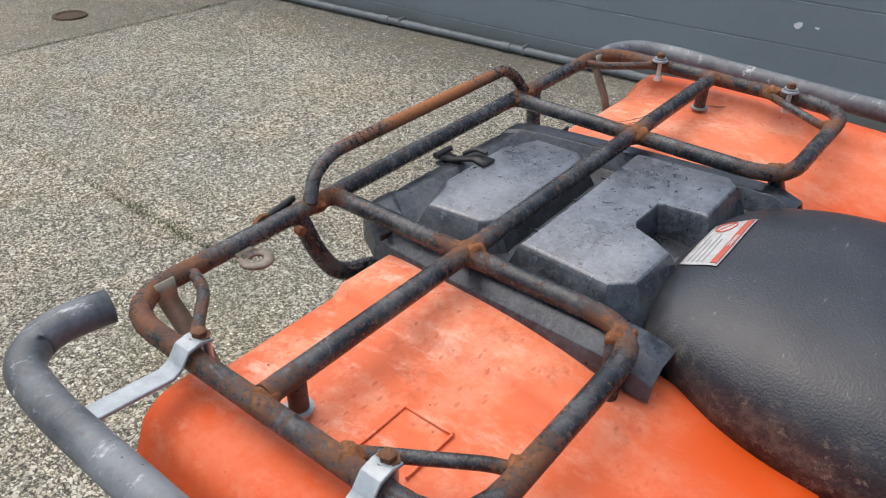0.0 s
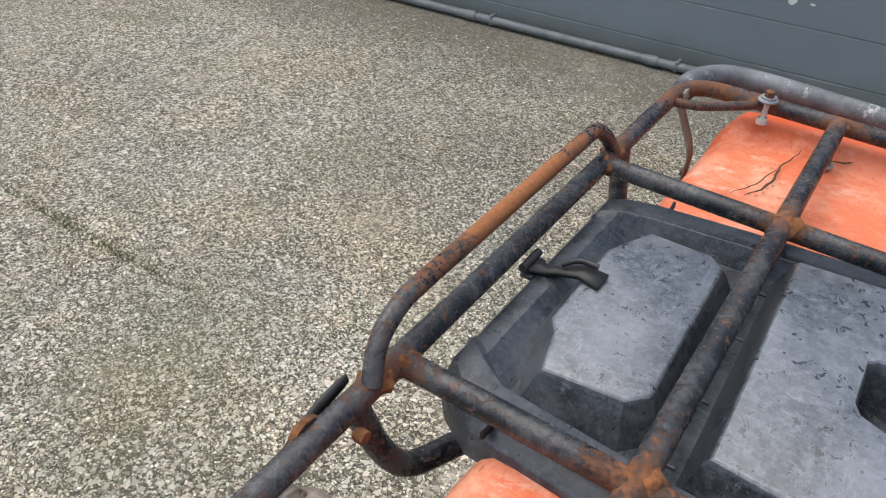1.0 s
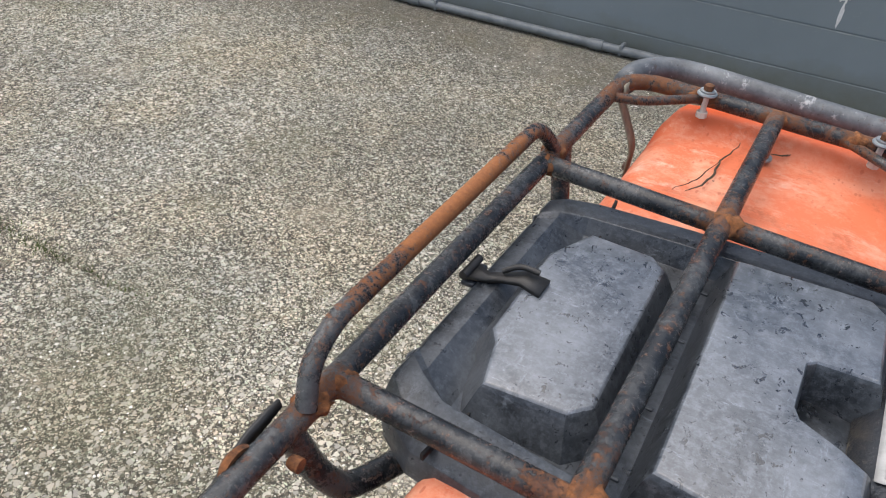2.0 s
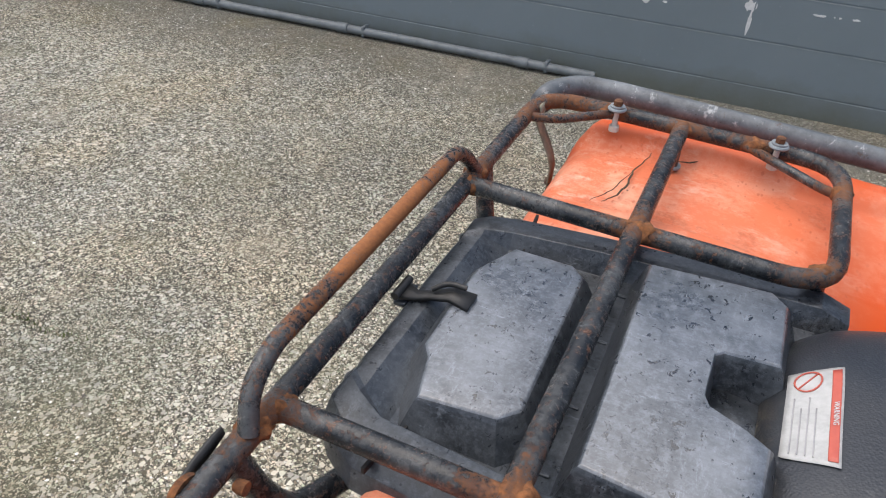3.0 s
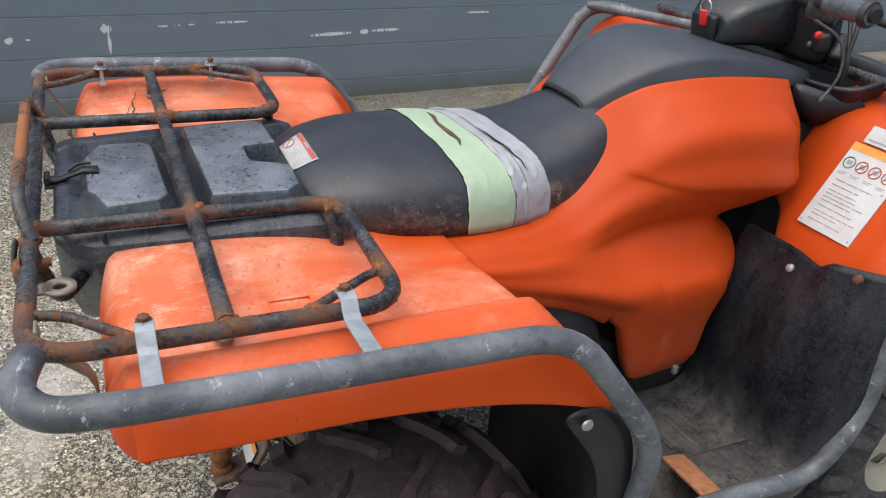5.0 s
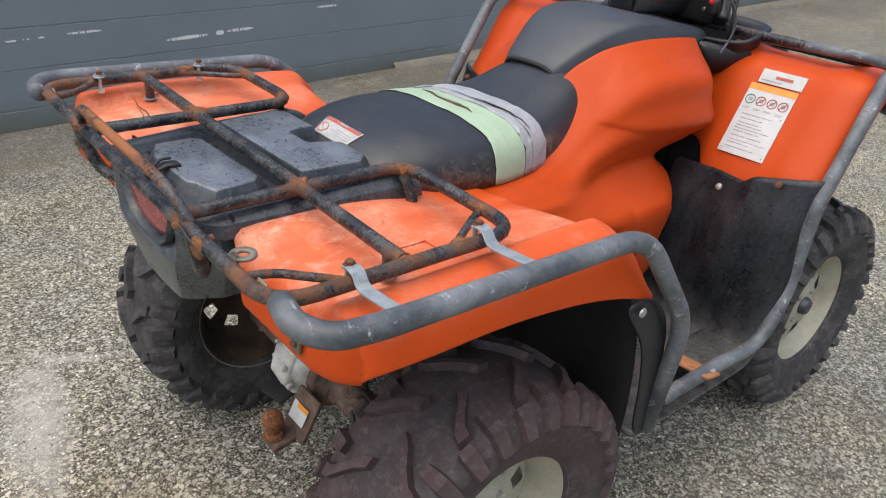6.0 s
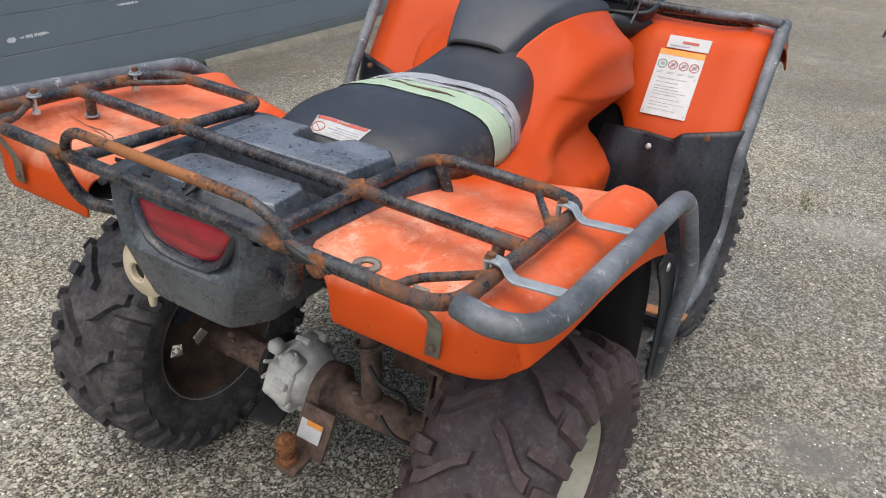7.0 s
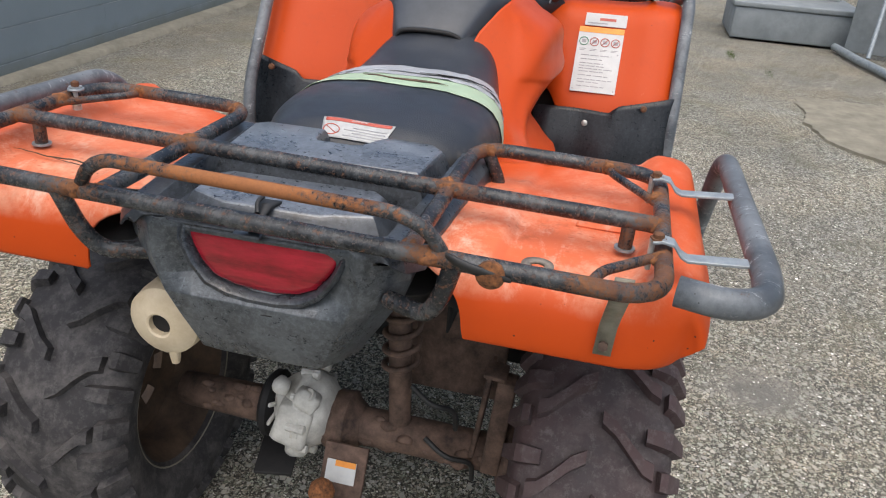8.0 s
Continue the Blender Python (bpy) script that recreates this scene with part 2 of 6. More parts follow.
def aggregate(name):
    """Worn exposed-aggregate concrete: pale stones packed in a dark sandy matrix, stained and mossy in patches."""
    m = Mat(name, 0.8, spec=0.35)
    co = m.n("ShaderNodeNewGeometry").outputs["Position"]
    warp = m.n("ShaderNodeTexNoise", Scale=60.0, Detail=3.0)
    m.link(co, warp.inputs["Vector"])
    bent = m.t.nodes.new("ShaderNodeMix")
    bent.data_type = "VECTOR"
    bent.inputs[0].default_value = 0.010
    m.link(co, bent.inputs[4])
    m.link(warp.outputs["Color"], bent.inputs[5])
    p = bent.outputs[1]
    big = m.noise(0.9, 6, 0.6, co)
    mid = m.noise(4.5, 6, 0.7, co)
    xyz = m.n("ShaderNodeSeparateXYZ")
    m.link(co, xyz.inputs[0])

    def layer(scale, fill):
        v = m.cells(scale, co=p)
        gap = m.cells(scale, "DISTANCE_TO_EDGE", co=p).outputs["Distance"]
        sep = m.n("ShaderNodeSeparateColor")
        m.link(v.outputs["Color"], sep.inputs[0])
        tone = m.ramp(sep.outputs[0], (0.0, (0.09, 0.085, 0.07)), (0.25, (0.26, 0.245, 0.21)), (0.45, (0.48, 0.46, 0.40)), (0.70, (0.74, 0.72, 0.65)), (0.95, (0.95, 0.93, 0.87)))
        tint = m.ramp(sep.outputs[1], (0.0, (0.80, 0.90, 0.76)), (0.35, (0.98, 1.0, 0.93)), (0.7, (1.0, 0.97, 0.87)), (0.95, (1.0, 0.91, 0.82)))
        body = m.ramp(gap, (0.06, 0.0), (0.12, 1.0))
        there = m.ramp(sep.outputs[2], (fill - 0.02, 1.0), (fill + 0.02, 0.0))
        return m.mix(1.0, tone, tint, "MULTIPLY"), m.math("MULTIPLY", body, there)

    matrix = m.mix(m.noise(420.0, 4, 0.75, co), (0.022, 0.021, 0.018), (0.125, 0.119, 0.105))
    c2, f2 = layer(235.0, 0.75)
    c1, f1 = layer(128.0, 0.60)
    c = m.mix(f2, matrix, c2)
    c = m.mix(f1, c, c1)
    c0, f0 = layer(76.0, 0.17)
    c = m.mix(f0, c, m.mix(0.55, c0, (0.86, 0.84, 0.78)))
    smooth = m.ramp(m.noise(1.7, 5, 0.6, co), (0.58, 0.0), (0.72, 0.6))
    edge = m.math("ADD", m.math("SUBTRACT", xyz.outputs["Y"], 2.2), m.math("MULTIPLY", big, 1.0))
    near_wall = m.ramp(edge, (0.42, 0.0), (0.80, 0.9))
    left = m.math("SUBTRACT", m.math("MULTIPLY", xyz.outputs["X"], -1.0), 3.96)
    far_slab = m.ramp(left, (0.0, 0.0), (0.02, 0.75))
    ahead = m.ramp(m.math("MULTIPLY", m.math("ADD", xyz.outputs["X"], m.math("MULTIPLY", mid, 2.0)), 0.1), (0.46, 0.0), (0.62, 0.75))
    plainness = m.math("MAXIMUM", m.math("MAXIMUM", near_wall, far_slab), m.math("MAXIMUM", smooth, ahead))
    cement = m.mix(m.noise(70.0, 6, 0.8, co), (0.10, 0.094, 0.076), (0.26, 0.245, 0.20))
    c = m.mix(m.math("MULTIPLY", plainness, 0.75), c, cement)
    c = m.mix(m.ramp(big, (0.34, 0.55), (0.64, 0.0)), c, 0.58, "MULTIPLY")
    c = m.mix(m.ramp(mid, (0.38, 0.35), (0.60, 0.0)), c, 0.62, "MULTIPLY")
    c = m.mix(m.ramp(m.noise(2.6, 6, 0.7, co), (0.54, 0.0), (0.76, 0.55)), c, (0.17, 0.165, 0.085))
    c = m.mix(m.ramp(m.noise(3.3, 6, 0.75, co), (0.56, 0.0), (0.74, 0.5)), c, (0.50, 0.46, 0.38))
    c = m.mix(1.0, c, m.ramp(m.noise(1.9, 5, 0.65, co), (0.34, (0.96, 0.97, 1.00)), (0.48, (1.0, 0.99, 0.97)), (0.62, (1.04, 0.98, 0.90))), "MULTIPLY")
    c = m.mix(m.ramp(m.noise(5.5, 5, 0.7, co), (0.66, 0.0), (0.76, 0.55)), c, (0.40, 0.33, 0.25))
    # a scraped pale streak, a square stain and broad patches that darken the ground
    ragged = m.noise(16.0, 6, 0.7, co)
    for bx, by, turn, rx, ry, tone, amount in ((-0.46, 0.62, -14, 0.10, 0.40, (0.60, 0.58, 0.52), 0.75), (-0.30, 0.86, 60, 0.03, 0.16, (0.60, 0.58, 0.52), 0.5), (0.93, -0.95, 20, 0.18, 0.20, (0.52, 0.50, 0.44), 0.5), (0.93, -0.95, 20, 0.115, 0.13, (0.20, 0.195, 0.18), 0.75), (-1.3, 0.2, 30, 0.30, 0.55, (0.13, 0.135, 0.075), 0.35), (2.6, -0.9, 10, 0.20, 0.45, (0.56, 0.53, 0.46), 0.5), (1.9, -1.2, 0, 2.2, 1.1, (0.150, 0.145, 0.128), 0.50), (-0.5, -0.5, 30, 0.75, 0.55, (0.165, 0.16, 0.145), 0.30)):
        ca, sa = math.cos(radians(turn)), math.sin(radians(turn))
        dx, dy = m.math("SUBTRACT", xyz.outputs["X"], bx), m.math("SUBTRACT", xyz.outputs["Y"], by)
        u = m.math("DIVIDE", m.math("ADD", m.math("MULTIPLY", dx, ca), m.math("MULTIPLY", dy, sa)), rx)
        v = m.math("DIVIDE", m.math("SUBTRACT", m.math("MULTIPLY", dy, ca), m.math("MULTIPLY", dx, sa)), ry)
        d = m.math("ADD", m.math("ADD", m.math("MULTIPLY", u, u), m.math("MULTIPLY", v, v)), m.math("MULTIPLY", ragged, 2.2))
        c = m.mix(m.ramp(m.math("MULTIPLY", d, 0.4), (0.40, amount), (0.84, 0.0)), c, tone)
    m.color(m.mix(1.0, c, 0.88, "MULTIPLY"))
    h = m.math("MAXIMUM", f1, m.math("MULTIPLY", f2, 0.6))
    h = m.math("MULTIPLY", h, m.math("SUBTRACT", 1.0, m.math("MULTIPLY", plainness, 0.75)))
    h = m.math("ADD", h, m.math("MULTIPLY", m.noise(500.0, 3, 0.7, co), 0.35))
    return m.bump(h, 0.9, 0.004).m


def wall_paint(name):
    m = Mat(name, 0.55)
    co = m.n("ShaderNodeNewGeometry").outputs["Position"]
    rnd = m.t.nodes.new("ShaderNodeObjectInfo").outputs["Random"]
    c = m.mix(m.noise(1.6, 6, 0.65, co), (0.136, 0.170, 0.192), (0.196, 0.238, 0.264))
    c = m.mix(m.math("MULTIPLY", rnd, 0.10), c, (0.150, 0.186, 0.212))
    c = m.mix(m.ramp(m.noise(26.0, 7, 0.8, co), (0.62, 0.0), (0.78, 0.4)), c, (0.20, 0.215, 0.22))
    c = m.mix(m.ramp(m.noise(95.0, 3, 0.6, co), (0.73, 0.0), (0.76, 0.7)), c, (0.5, 0.52, 0.52))
    xyz = m.n("ShaderNodeSeparateXYZ")
    m.link(co, xyz.inputs[0])
    splash = m.ramp(m.math("ADD", xyz.outputs["Z"], m.math("MULTIPLY", m.noise(5.0, 5, 0.7, co), 0.2)), (0.10, 0.75), (0.26, 0.0))
    c = m.mix(splash, c, (0.10, 0.105, 0.075))
    m.color(c)
    return m.bump(m.mix(0.4, m.noise(160.0, 5, 0.75, co), m.noise(30.0, 3, 0.6, co)), 0.45, 0.004).m


ORANGE = plastic_orange("orange_plastic", False)
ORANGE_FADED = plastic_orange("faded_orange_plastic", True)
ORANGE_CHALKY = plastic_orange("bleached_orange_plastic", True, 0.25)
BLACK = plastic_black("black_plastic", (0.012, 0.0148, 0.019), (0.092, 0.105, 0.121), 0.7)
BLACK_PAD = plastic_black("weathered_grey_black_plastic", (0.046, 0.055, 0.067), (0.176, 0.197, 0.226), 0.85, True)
POD = plastic_black("glossy_black_pod", (0.010, 0.012, 0.015), (0.040, 0.045, 0.052), 0.35)
GLOSS = plain("dark_satin_plastic", (0.010, 0.011, 0.013), (0.022, 0.023, 0.026), 0.38, 0.0, 12.0, 0.06)
BLACK_DEEP = plain("dark_underside_plastic", (0.005, 0.005, 0.006), (0.014, 0.013, 0.013), 0.75)
HOUSING = plastic_black("scratched_grey_black_plastic", (0.026, 0.031, 0.036), (0.125, 0.140, 0.152), 0.8)
GUARD = plastic_black("scuffed_black_guard", (0.005, 0.0062, 0.0085), (0.042, 0.048, 0.056), 0.55, False, True, 0.36)
JOINTS = ((-0.130, 0.198), (-0.335, 0.226), (-0.130, 0.480), (-0.030, 0.4835), (-0.225, 0.482), (0.083, 0.405), (0.060, 0.215), (-0.312, 0.462), (-0.255, 0.420), (-0.335, 0.405), (-0.285, 0.485))
RACK = paint_rusty("chipped_black_paint_over_rust", 0.572, JOINTS, 0.055, 0.16)
RACK_DARK = paint_rusty("dull_black_paint_with_rust", 0.56)
RACK_RUSTY = paint_rusty("rusty_steel", 0.49)
WELD = plain("rusty_weld", (0.045, 0.020, 0.011), (0.32, 0.125, 0.042), 0.95, 0.0, 120.0, 0.9)
RUST_BRIGHT = paint_rusty("orange_rust", 0.66, ((-0.343, 0.0),), 0.30, 0.34, bright=1.7)
TUBE_GREY = paint_grey("worn_grey_painted_tube", (0.050, 0.058, 0.067), (0.165, 0.182, 0.197), (0.42, 0.44, 0.45))
STRAP = plain("galvanised_strap", (0.19, 0.22, 0.24), (0.34, 0.38, 0.40), 0.42, 0.3, 40.0)
STRAP_DULL = plain("tarnished_strap", (0.17, 0.155, 0.115), (0.30, 0.28, 0.22), 0.5, 0.3, 40.0)
BOLT = plain("rusty_bolt", (0.075, 0.034, 0.018), (0.20, 0.090, 0.042), 0.8, 0.2, 150.0, 0.5)
TAB = plain("tarnished_tab", (0.11, 0.085, 0.065), (0.30, 0.265, 0.22), 0.6, 0.2, 60.0, 0.4)
BRACKET = plain("orange_rusted_plate", (0.20, 0.075, 0.028), (0.42, 0.19, 0.085), 0.75, 0.0, 45.0, 0.4)
ZINC = plain("zinc_rivet", (0.38, 0.38, 0.36), (0.55, 0.55, 0.52), 0.4, 0.6, 90.0)
SEAT = vinyl("black_seat_vinyl")
TANK = plain("tank_cover_plastic", (0.032, 0.038, 0.047), (0.052, 0.059, 0.070), 0.44, 0.0, 14.0, 0.08)
TAPE_GREEN = plain("pale_green_tape", (0.31, 0.42, 0.29), (0.38, 0.49, 0.35), 0.5, 0.0, 14.0, 0.1)
TAPE_SILVER = plain("silver_duct_tape", (0.30, 0.315, 0.335), (0.42, 0.435, 0.455), 0.42, 0.15, 22.0, 0.2)
PAPER = plain("label_white", (0.46, 0.47, 0.465), (0.57, 0.58, 0.57), 0.4, 0.0, 20.0, 0.02)
PAPER_DULL = plain("grimy_sticker_white", (0.31, 0.315, 0.31), (0.46, 0.465, 0.46), 0.4, 0.0, 60.0, 0.05)
INK = plain("label_grey_ink", (0.24, 0.24, 0.25), (0.34, 0.34, 0.35), 0.5, 0.0, 50.0, 0.0)
INK_ORANGE = plain("label_orange", (0.72, 0.25, 0.03), (0.80, 0.32, 0.05), 0.45, 0.0, 50.0, 0.0)
INK_RED = plain("label_red", (0.38, 0.065, 0.045), (0.46, 0.10, 0.065), 0.45, 0.0, 50.0, 0.0)
INK_GREEN = plain("label_green", (0.05, 0.22, 0.12), (0.07, 0.26, 0.15), 0.45, 0.0, 50.0, 0.0)
RUBBER = rubber("tyre_rubber", 0.5, 0.52)
RUBBER_WET = rubber("damp_tyre_rubber", 0.42, 0.55, 0.8)
RIM_CREAM = plain("cream_rim_paint", (0.30, 0.285, 0.215), (0.44, 0.42, 0.33), 0.45, 0.0, 14.0)
RIM_RUST = plain("rusty_rim", (0.030, 0.020, 0.014), (0.120, 0.076, 0.048), 0.75, 0.1, 16.0)
AXLE = plain("dirty_rusted_steel", (0.036, 0.023, 0.018), (0.190, 0.120, 0.088), 0.85, 0.0, 22.0, 0.5)
CAST = plain("grey_cast_alloy", (0.38, 0.37, 0.335), (0.66, 0.65, 0.60), 0.6, 0.0, 26.0, 0.5)
CREAM = plain("cream_muffler", (0.48, 0.39, 0.26), (0.64, 0.55, 0.40), 0.6, 0.0, 20.0)
STRAP_RUBBER = plain("black_rubber", (0.014, 0.014, 0.014), (0.03, 0.03, 0.03), 0.55, 0.0, 60.0)
KEY_RED = plain("red_plastic", (0.55, 0.02, 0.02), (0.62, 0.03, 0.03), 0.35, 0.0, 50.0, 0.02)
CRACK = plain("dark_crack", (0.03, 0.022, 0.015), (0.09, 0.06, 0.035), 0.9)
GROUND = aggregate("exposed_aggregate_concrete")
CEMENT = plain("smooth_cement", (0.15, 0.138, 0.105), (0.26, 0.24, 0.185), 0.85, 0.0, 7.0, 0.3)
WALL = wall_paint("slate_grey_masonry_paint")
MARK = plain("chipped_white_plaster", (0.55, 0.56, 0.56), (0.72, 0.73, 0.73), 0.8, 0.0, 60.0)
PALE_JOINT = plain("pale_joint_edge", (0.15, 0.18, 0.195), (0.36, 0.39, 0.40), 0.7, 0.0, 6.0)
STEP = plain("pale_grey_step_paint", (0.15, 0.17, 0.18), (0.23, 0.255, 0.265), 0.6, 0.0, 5.0)
PIPE = plain("grey_conduit", (0.10, 0.115, 0.125), (0.18, 0.20, 0.21), 0.5, 0.0, 12.0)
MOSS = plain("moss", (0.035, 0.060, 0.010), (0.095, 0.125, 0.026), 0.95, 0.0, 60.0, 0.6)
stone = Mat("small_stones", 0.7, spec=0.35)
stone.color(stone.ramp(stone.n("ShaderNodeNewGeometry").outputs["Random Per Island"], (0.0, (0.07, 0.065, 0.055)), (0.25, (0.22, 0.21, 0.18)), (0.5, (0.46, 0.44, 0.38)), (0.8, (0.72, 0.70, 0.63)), (0.98, (0.92, 0.90, 0.85))))
STONE = stone.bump(stone.noise(600.0, 3), 0.3, 0.001).m
lens = Mat("red_lens", 0.12, 0.0, 0.5)
lens.color(lens.mix(lens.ramp(lens.noise(22.0, 6, 0.7, lens.moved((1, 0.3, 1.6))), (0.36, 0.0), (0.66, 1.0)), (0.17, 0.001, 0.007), (0.52, 0.012, 0.034)))
lens.b.inputs["Transmission Weight"].default_value = 0.1
lens.rough(lens.ramp(lens.noise(25.0, 6, 0.7), (0.3, 0.07), (0.75, 0.26)))
lens.b.inputs["Coat Weight"].default_value = 0.6
LENS = lens.bump(lens.noise(40.0, 3, 0.6, lens.moved((1, 0.25, 1))), 0.25, 0.003).m


# ---- mesh helpers ----
def part(name, bm, material, parent=None, label="", smooth=True):
    me = bpy.data.meshes.new(name)
    bmesh.ops.recalc_face_normals(bm, faces=bm.faces)
    bm.to_mesh(me)
    bm.free()
    me.materials.append(material)
    if smooth:
        me.polygons.foreach_set("use_smooth", [True] * len(me.polygons))
    ob = new(name, me)
    ob.parent = parent
    if label:
        tagged(ob, label)
    return ob


def sharp(ob, degrees=35):
    """Keep edges steeper than this crisp on a smooth mesh."""
    bm = bmesh.new()
    bm.from_mesh(ob.data)
    for e in bm.edges:
        if len(e.link_faces) == 2 and e.calc_face_angle(0.0) > radians(degrees):
            e.smooth = False
    bm.to_mesh(ob.data)
    bm.free()
    return ob


def rounded(points, radius, steps=6):
    """The polyline with its corners turned into arcs."""
    pts = [Vector(p) for p in points]
    out = [pts[0]]
    for a, b, c in zip(pts, pts[1:], pts[2:]):
        u, v = (a - b), (c - b)
        r = min(radius, 0.49 * u.length, 0.49 * v.length)
        p0, p1 = b + u.normalized() * r, b + v.normalized() * r
        for k in range(steps + 1):
            s = k / steps
            out.append(p0 * (1 - s) ** 2 + b * 2 * s * (1 - s) + p1 * s * s)
    out.append(pts[-1])
    return out


def add_tube(bm, points, r, sides=14, caps=True):
    pts = [Vector(p) for p in points]
    rings, side = [], None
    for i, p in enumerate(pts):
        d = (pts[min(i + 1, len(pts) - 1)] - pts[max(i - 1, 0)]).normalized()
        if side is None:
            side = d.orthogonal().normalized()
        side = (side - d * side.dot(d)).normalized()
        up = d.cross(side)
        rr = r[i] if isinstance(r, (list, tuple)) else r
        rings.append([bm.verts.new(p + rr * (math.cos(a) * side + math.sin(a) * up)) for a in (2 * math.pi * k / sides for k in range(sides))])
    for a, b in zip(rings, rings[1:]):
        for k in range(sides):
            bm.faces.new((a[k], a[(k + 1) % sides], b[(k + 1) % sides], b[k]))
    if caps:
        bm.faces.new(rings[0][::-1])
        bm.faces.new(rings[-1])
    return bm


def tube(name, points, r, material, parent, bend=0.03, label="", sides=14):
    return sharp(part(name, add_tube(bmesh.new(), rounded(points, bend), r, sides), material, parent, label), 60)


def hollow_tube(name, points, r, wall, material, parent, bend=0.03, label=""):
    """A pipe whose ends stand open."""
    path = rounded(points, bend)
    ob = part(name, add_tube(bmesh.new(), path, r, 18, False), material, parent, label)
    mod = ob.modifiers.new("wall", "SOLIDIFY")
    mod.thickness, mod.offset = wall, -1
    return ob


def plugged_tube(name, points, r, wall, material, parent, bend=0.03, label=""):
    """A pipe with closed ends."""
    return part(name, add_tube(bmesh.new(), rounded(points, bend), r, 18), material, parent, label)


def add_box(bm, size, m=None, bevel=0.0, taper=1.0):
    got = bmesh.ops.create_cube(bm, size=1.0)["verts"]
    for v in got:
        k = taper if v.co.z > 0 else 1.0
        v.co = Vector((v.co.x * size[0] * k, v.co.y * size[1] * k, v.co.z * size[2]))
    if bevel:
        edges = list({e for v in got for e in v.link_edges})
        made = bmesh.ops.bevel(bm, geom=edges, offset=bevel, segments=2, profile=0.5, affect="EDGES")
        got = list({v for v in made["verts"]} | {v for v in got if v.is_valid})
    if m is not None:
        bmesh.ops.transform(bm, matrix=m, verts=got)
    return bm


def box(name, size, m, material, parent, bevel=0.003, label="", taper=1.0):
    return sharp(part(name, add_box(bmesh.new(), size, m, bevel, taper), material, parent, label), 50)


def add_turned(bm, profile, m, steps=32, closed=False):
    """Turn a profile of (radius, along) about the local z axis."""
    rings = []
    for r, h in profile:
        rings.append([bm.verts.new(m @ Vector((r * math.cos(a), r * math.sin(a), h))) for a in (2 * math.pi * k / steps for k in range(steps))])
    pairs = list(zip(rings, rings[1:])) + ([(rings[-1], rings[0])] if closed else [])
    for a, b in pairs:
        for k in range(steps):
            bm.faces.new((a[k], a[(k + 1) % steps], b[(k + 1) % steps], b[k]))
    if not closed:
        for ring in (rings[0], rings[-1]):
            if profile[0][0] > 1e-6:
                bm.faces.new(ring)
    return bm


def turned(name, profile, m, material, parent, steps=32, label="", closed=False):
    return sharp(part(name, add_turned(bmesh.new(), profile, m, steps, closed), material, parent, label), 40)


def sheet(name, rows, material, parent, thick=0.004, levels=2, label="", offset=-1, creases=()):
    """A smooth panel through a cage of control rows, with thickness."""
    bm = bmesh.new()
    grid = [[bm.verts.new(p) for p in row] for row in rows]
    for a, b in zip(grid, grid[1:]):
        for k in range(len(a) - 1):
            bm.faces.new((a[k], a[k + 1], b[k + 1], b[k]))
    if creases:
        layer = bm.edges.layers.float.new("crease_edge")
        for way, i, sharpness in creases:
            line = grid[i] if way == "row" else [g[i] for g in grid]
            for p, q in zip(line, line[1:]):
                e = bm.edges.get((p, q))
                if e:
                    e[layer] = sharpness
    ob = part(name, bm, material, parent, label)
    if levels:
        sub = ob.modifiers.new("round", "SUBSURF")
        sub.levels = sub.render_levels = levels
    if thick:
        sol = ob.modifiers.new("thick", "SOLIDIFY")
        sol.thickness, sol.offset = thick, offset
    return ob


def edge_round(ob, width, degrees=12):
    """Small rounded edges on a faceted moulding."""
    mod = ob.modifiers.new("edges", "BEVEL")
    mod.width, mod.segments = width, 2
    mod.limit_method, mod.angle_limit = "ANGLE", radians(degrees)
    return ob


def curve(stations, x):
    """Smooth values between stations (x, a, b, ...)."""
    xs = [s[0] for s in stations]
    i = max(0, min(len(xs) - 2, sum(1 for v in xs if v <= x) - 1))
    t = (x - xs[i]) / (xs[i + 1] - xs[i])
    p = [stations[max(0, min(len(xs) - 1, i + k))] for k in (-1, 0, 1, 2)]
    out = []
    for c in range(1, len(stations[0])):
        a, b, d, e = (q[c] for q in p)
        m0, m1 = (d - a) / 2, (e - b) / 2
        out.append((2 * t ** 3 - 3 * t * t + 1) * b + (t ** 3 - 2 * t * t + t) * m0 + (3 * t * t - 2 * t ** 3) * d + (t ** 3 - t * t) * m1)
    return out


def lettering(name, text, size, m, material, parent):
    """Raised flat letters."""
    data = bpy.data.curves.new(name, "FONT")
    data.body, data.size, data.align_x, data.align_y, data.extrude = text, size, "CENTER", "CENTER", 0.0002
    tmp = bpy.data.objects.new(name, data)
    me = bpy.data.meshes.new_from_object(tmp)
    bpy.data.objects.remove(tmp)
    me.transform(m)
    me.materials.append(material)
    ob = new(name, me)
    ob.parent = parent
    return ob


# ---- setting ----
def wall_y(x):
    return 2.95 + 0.065 * x


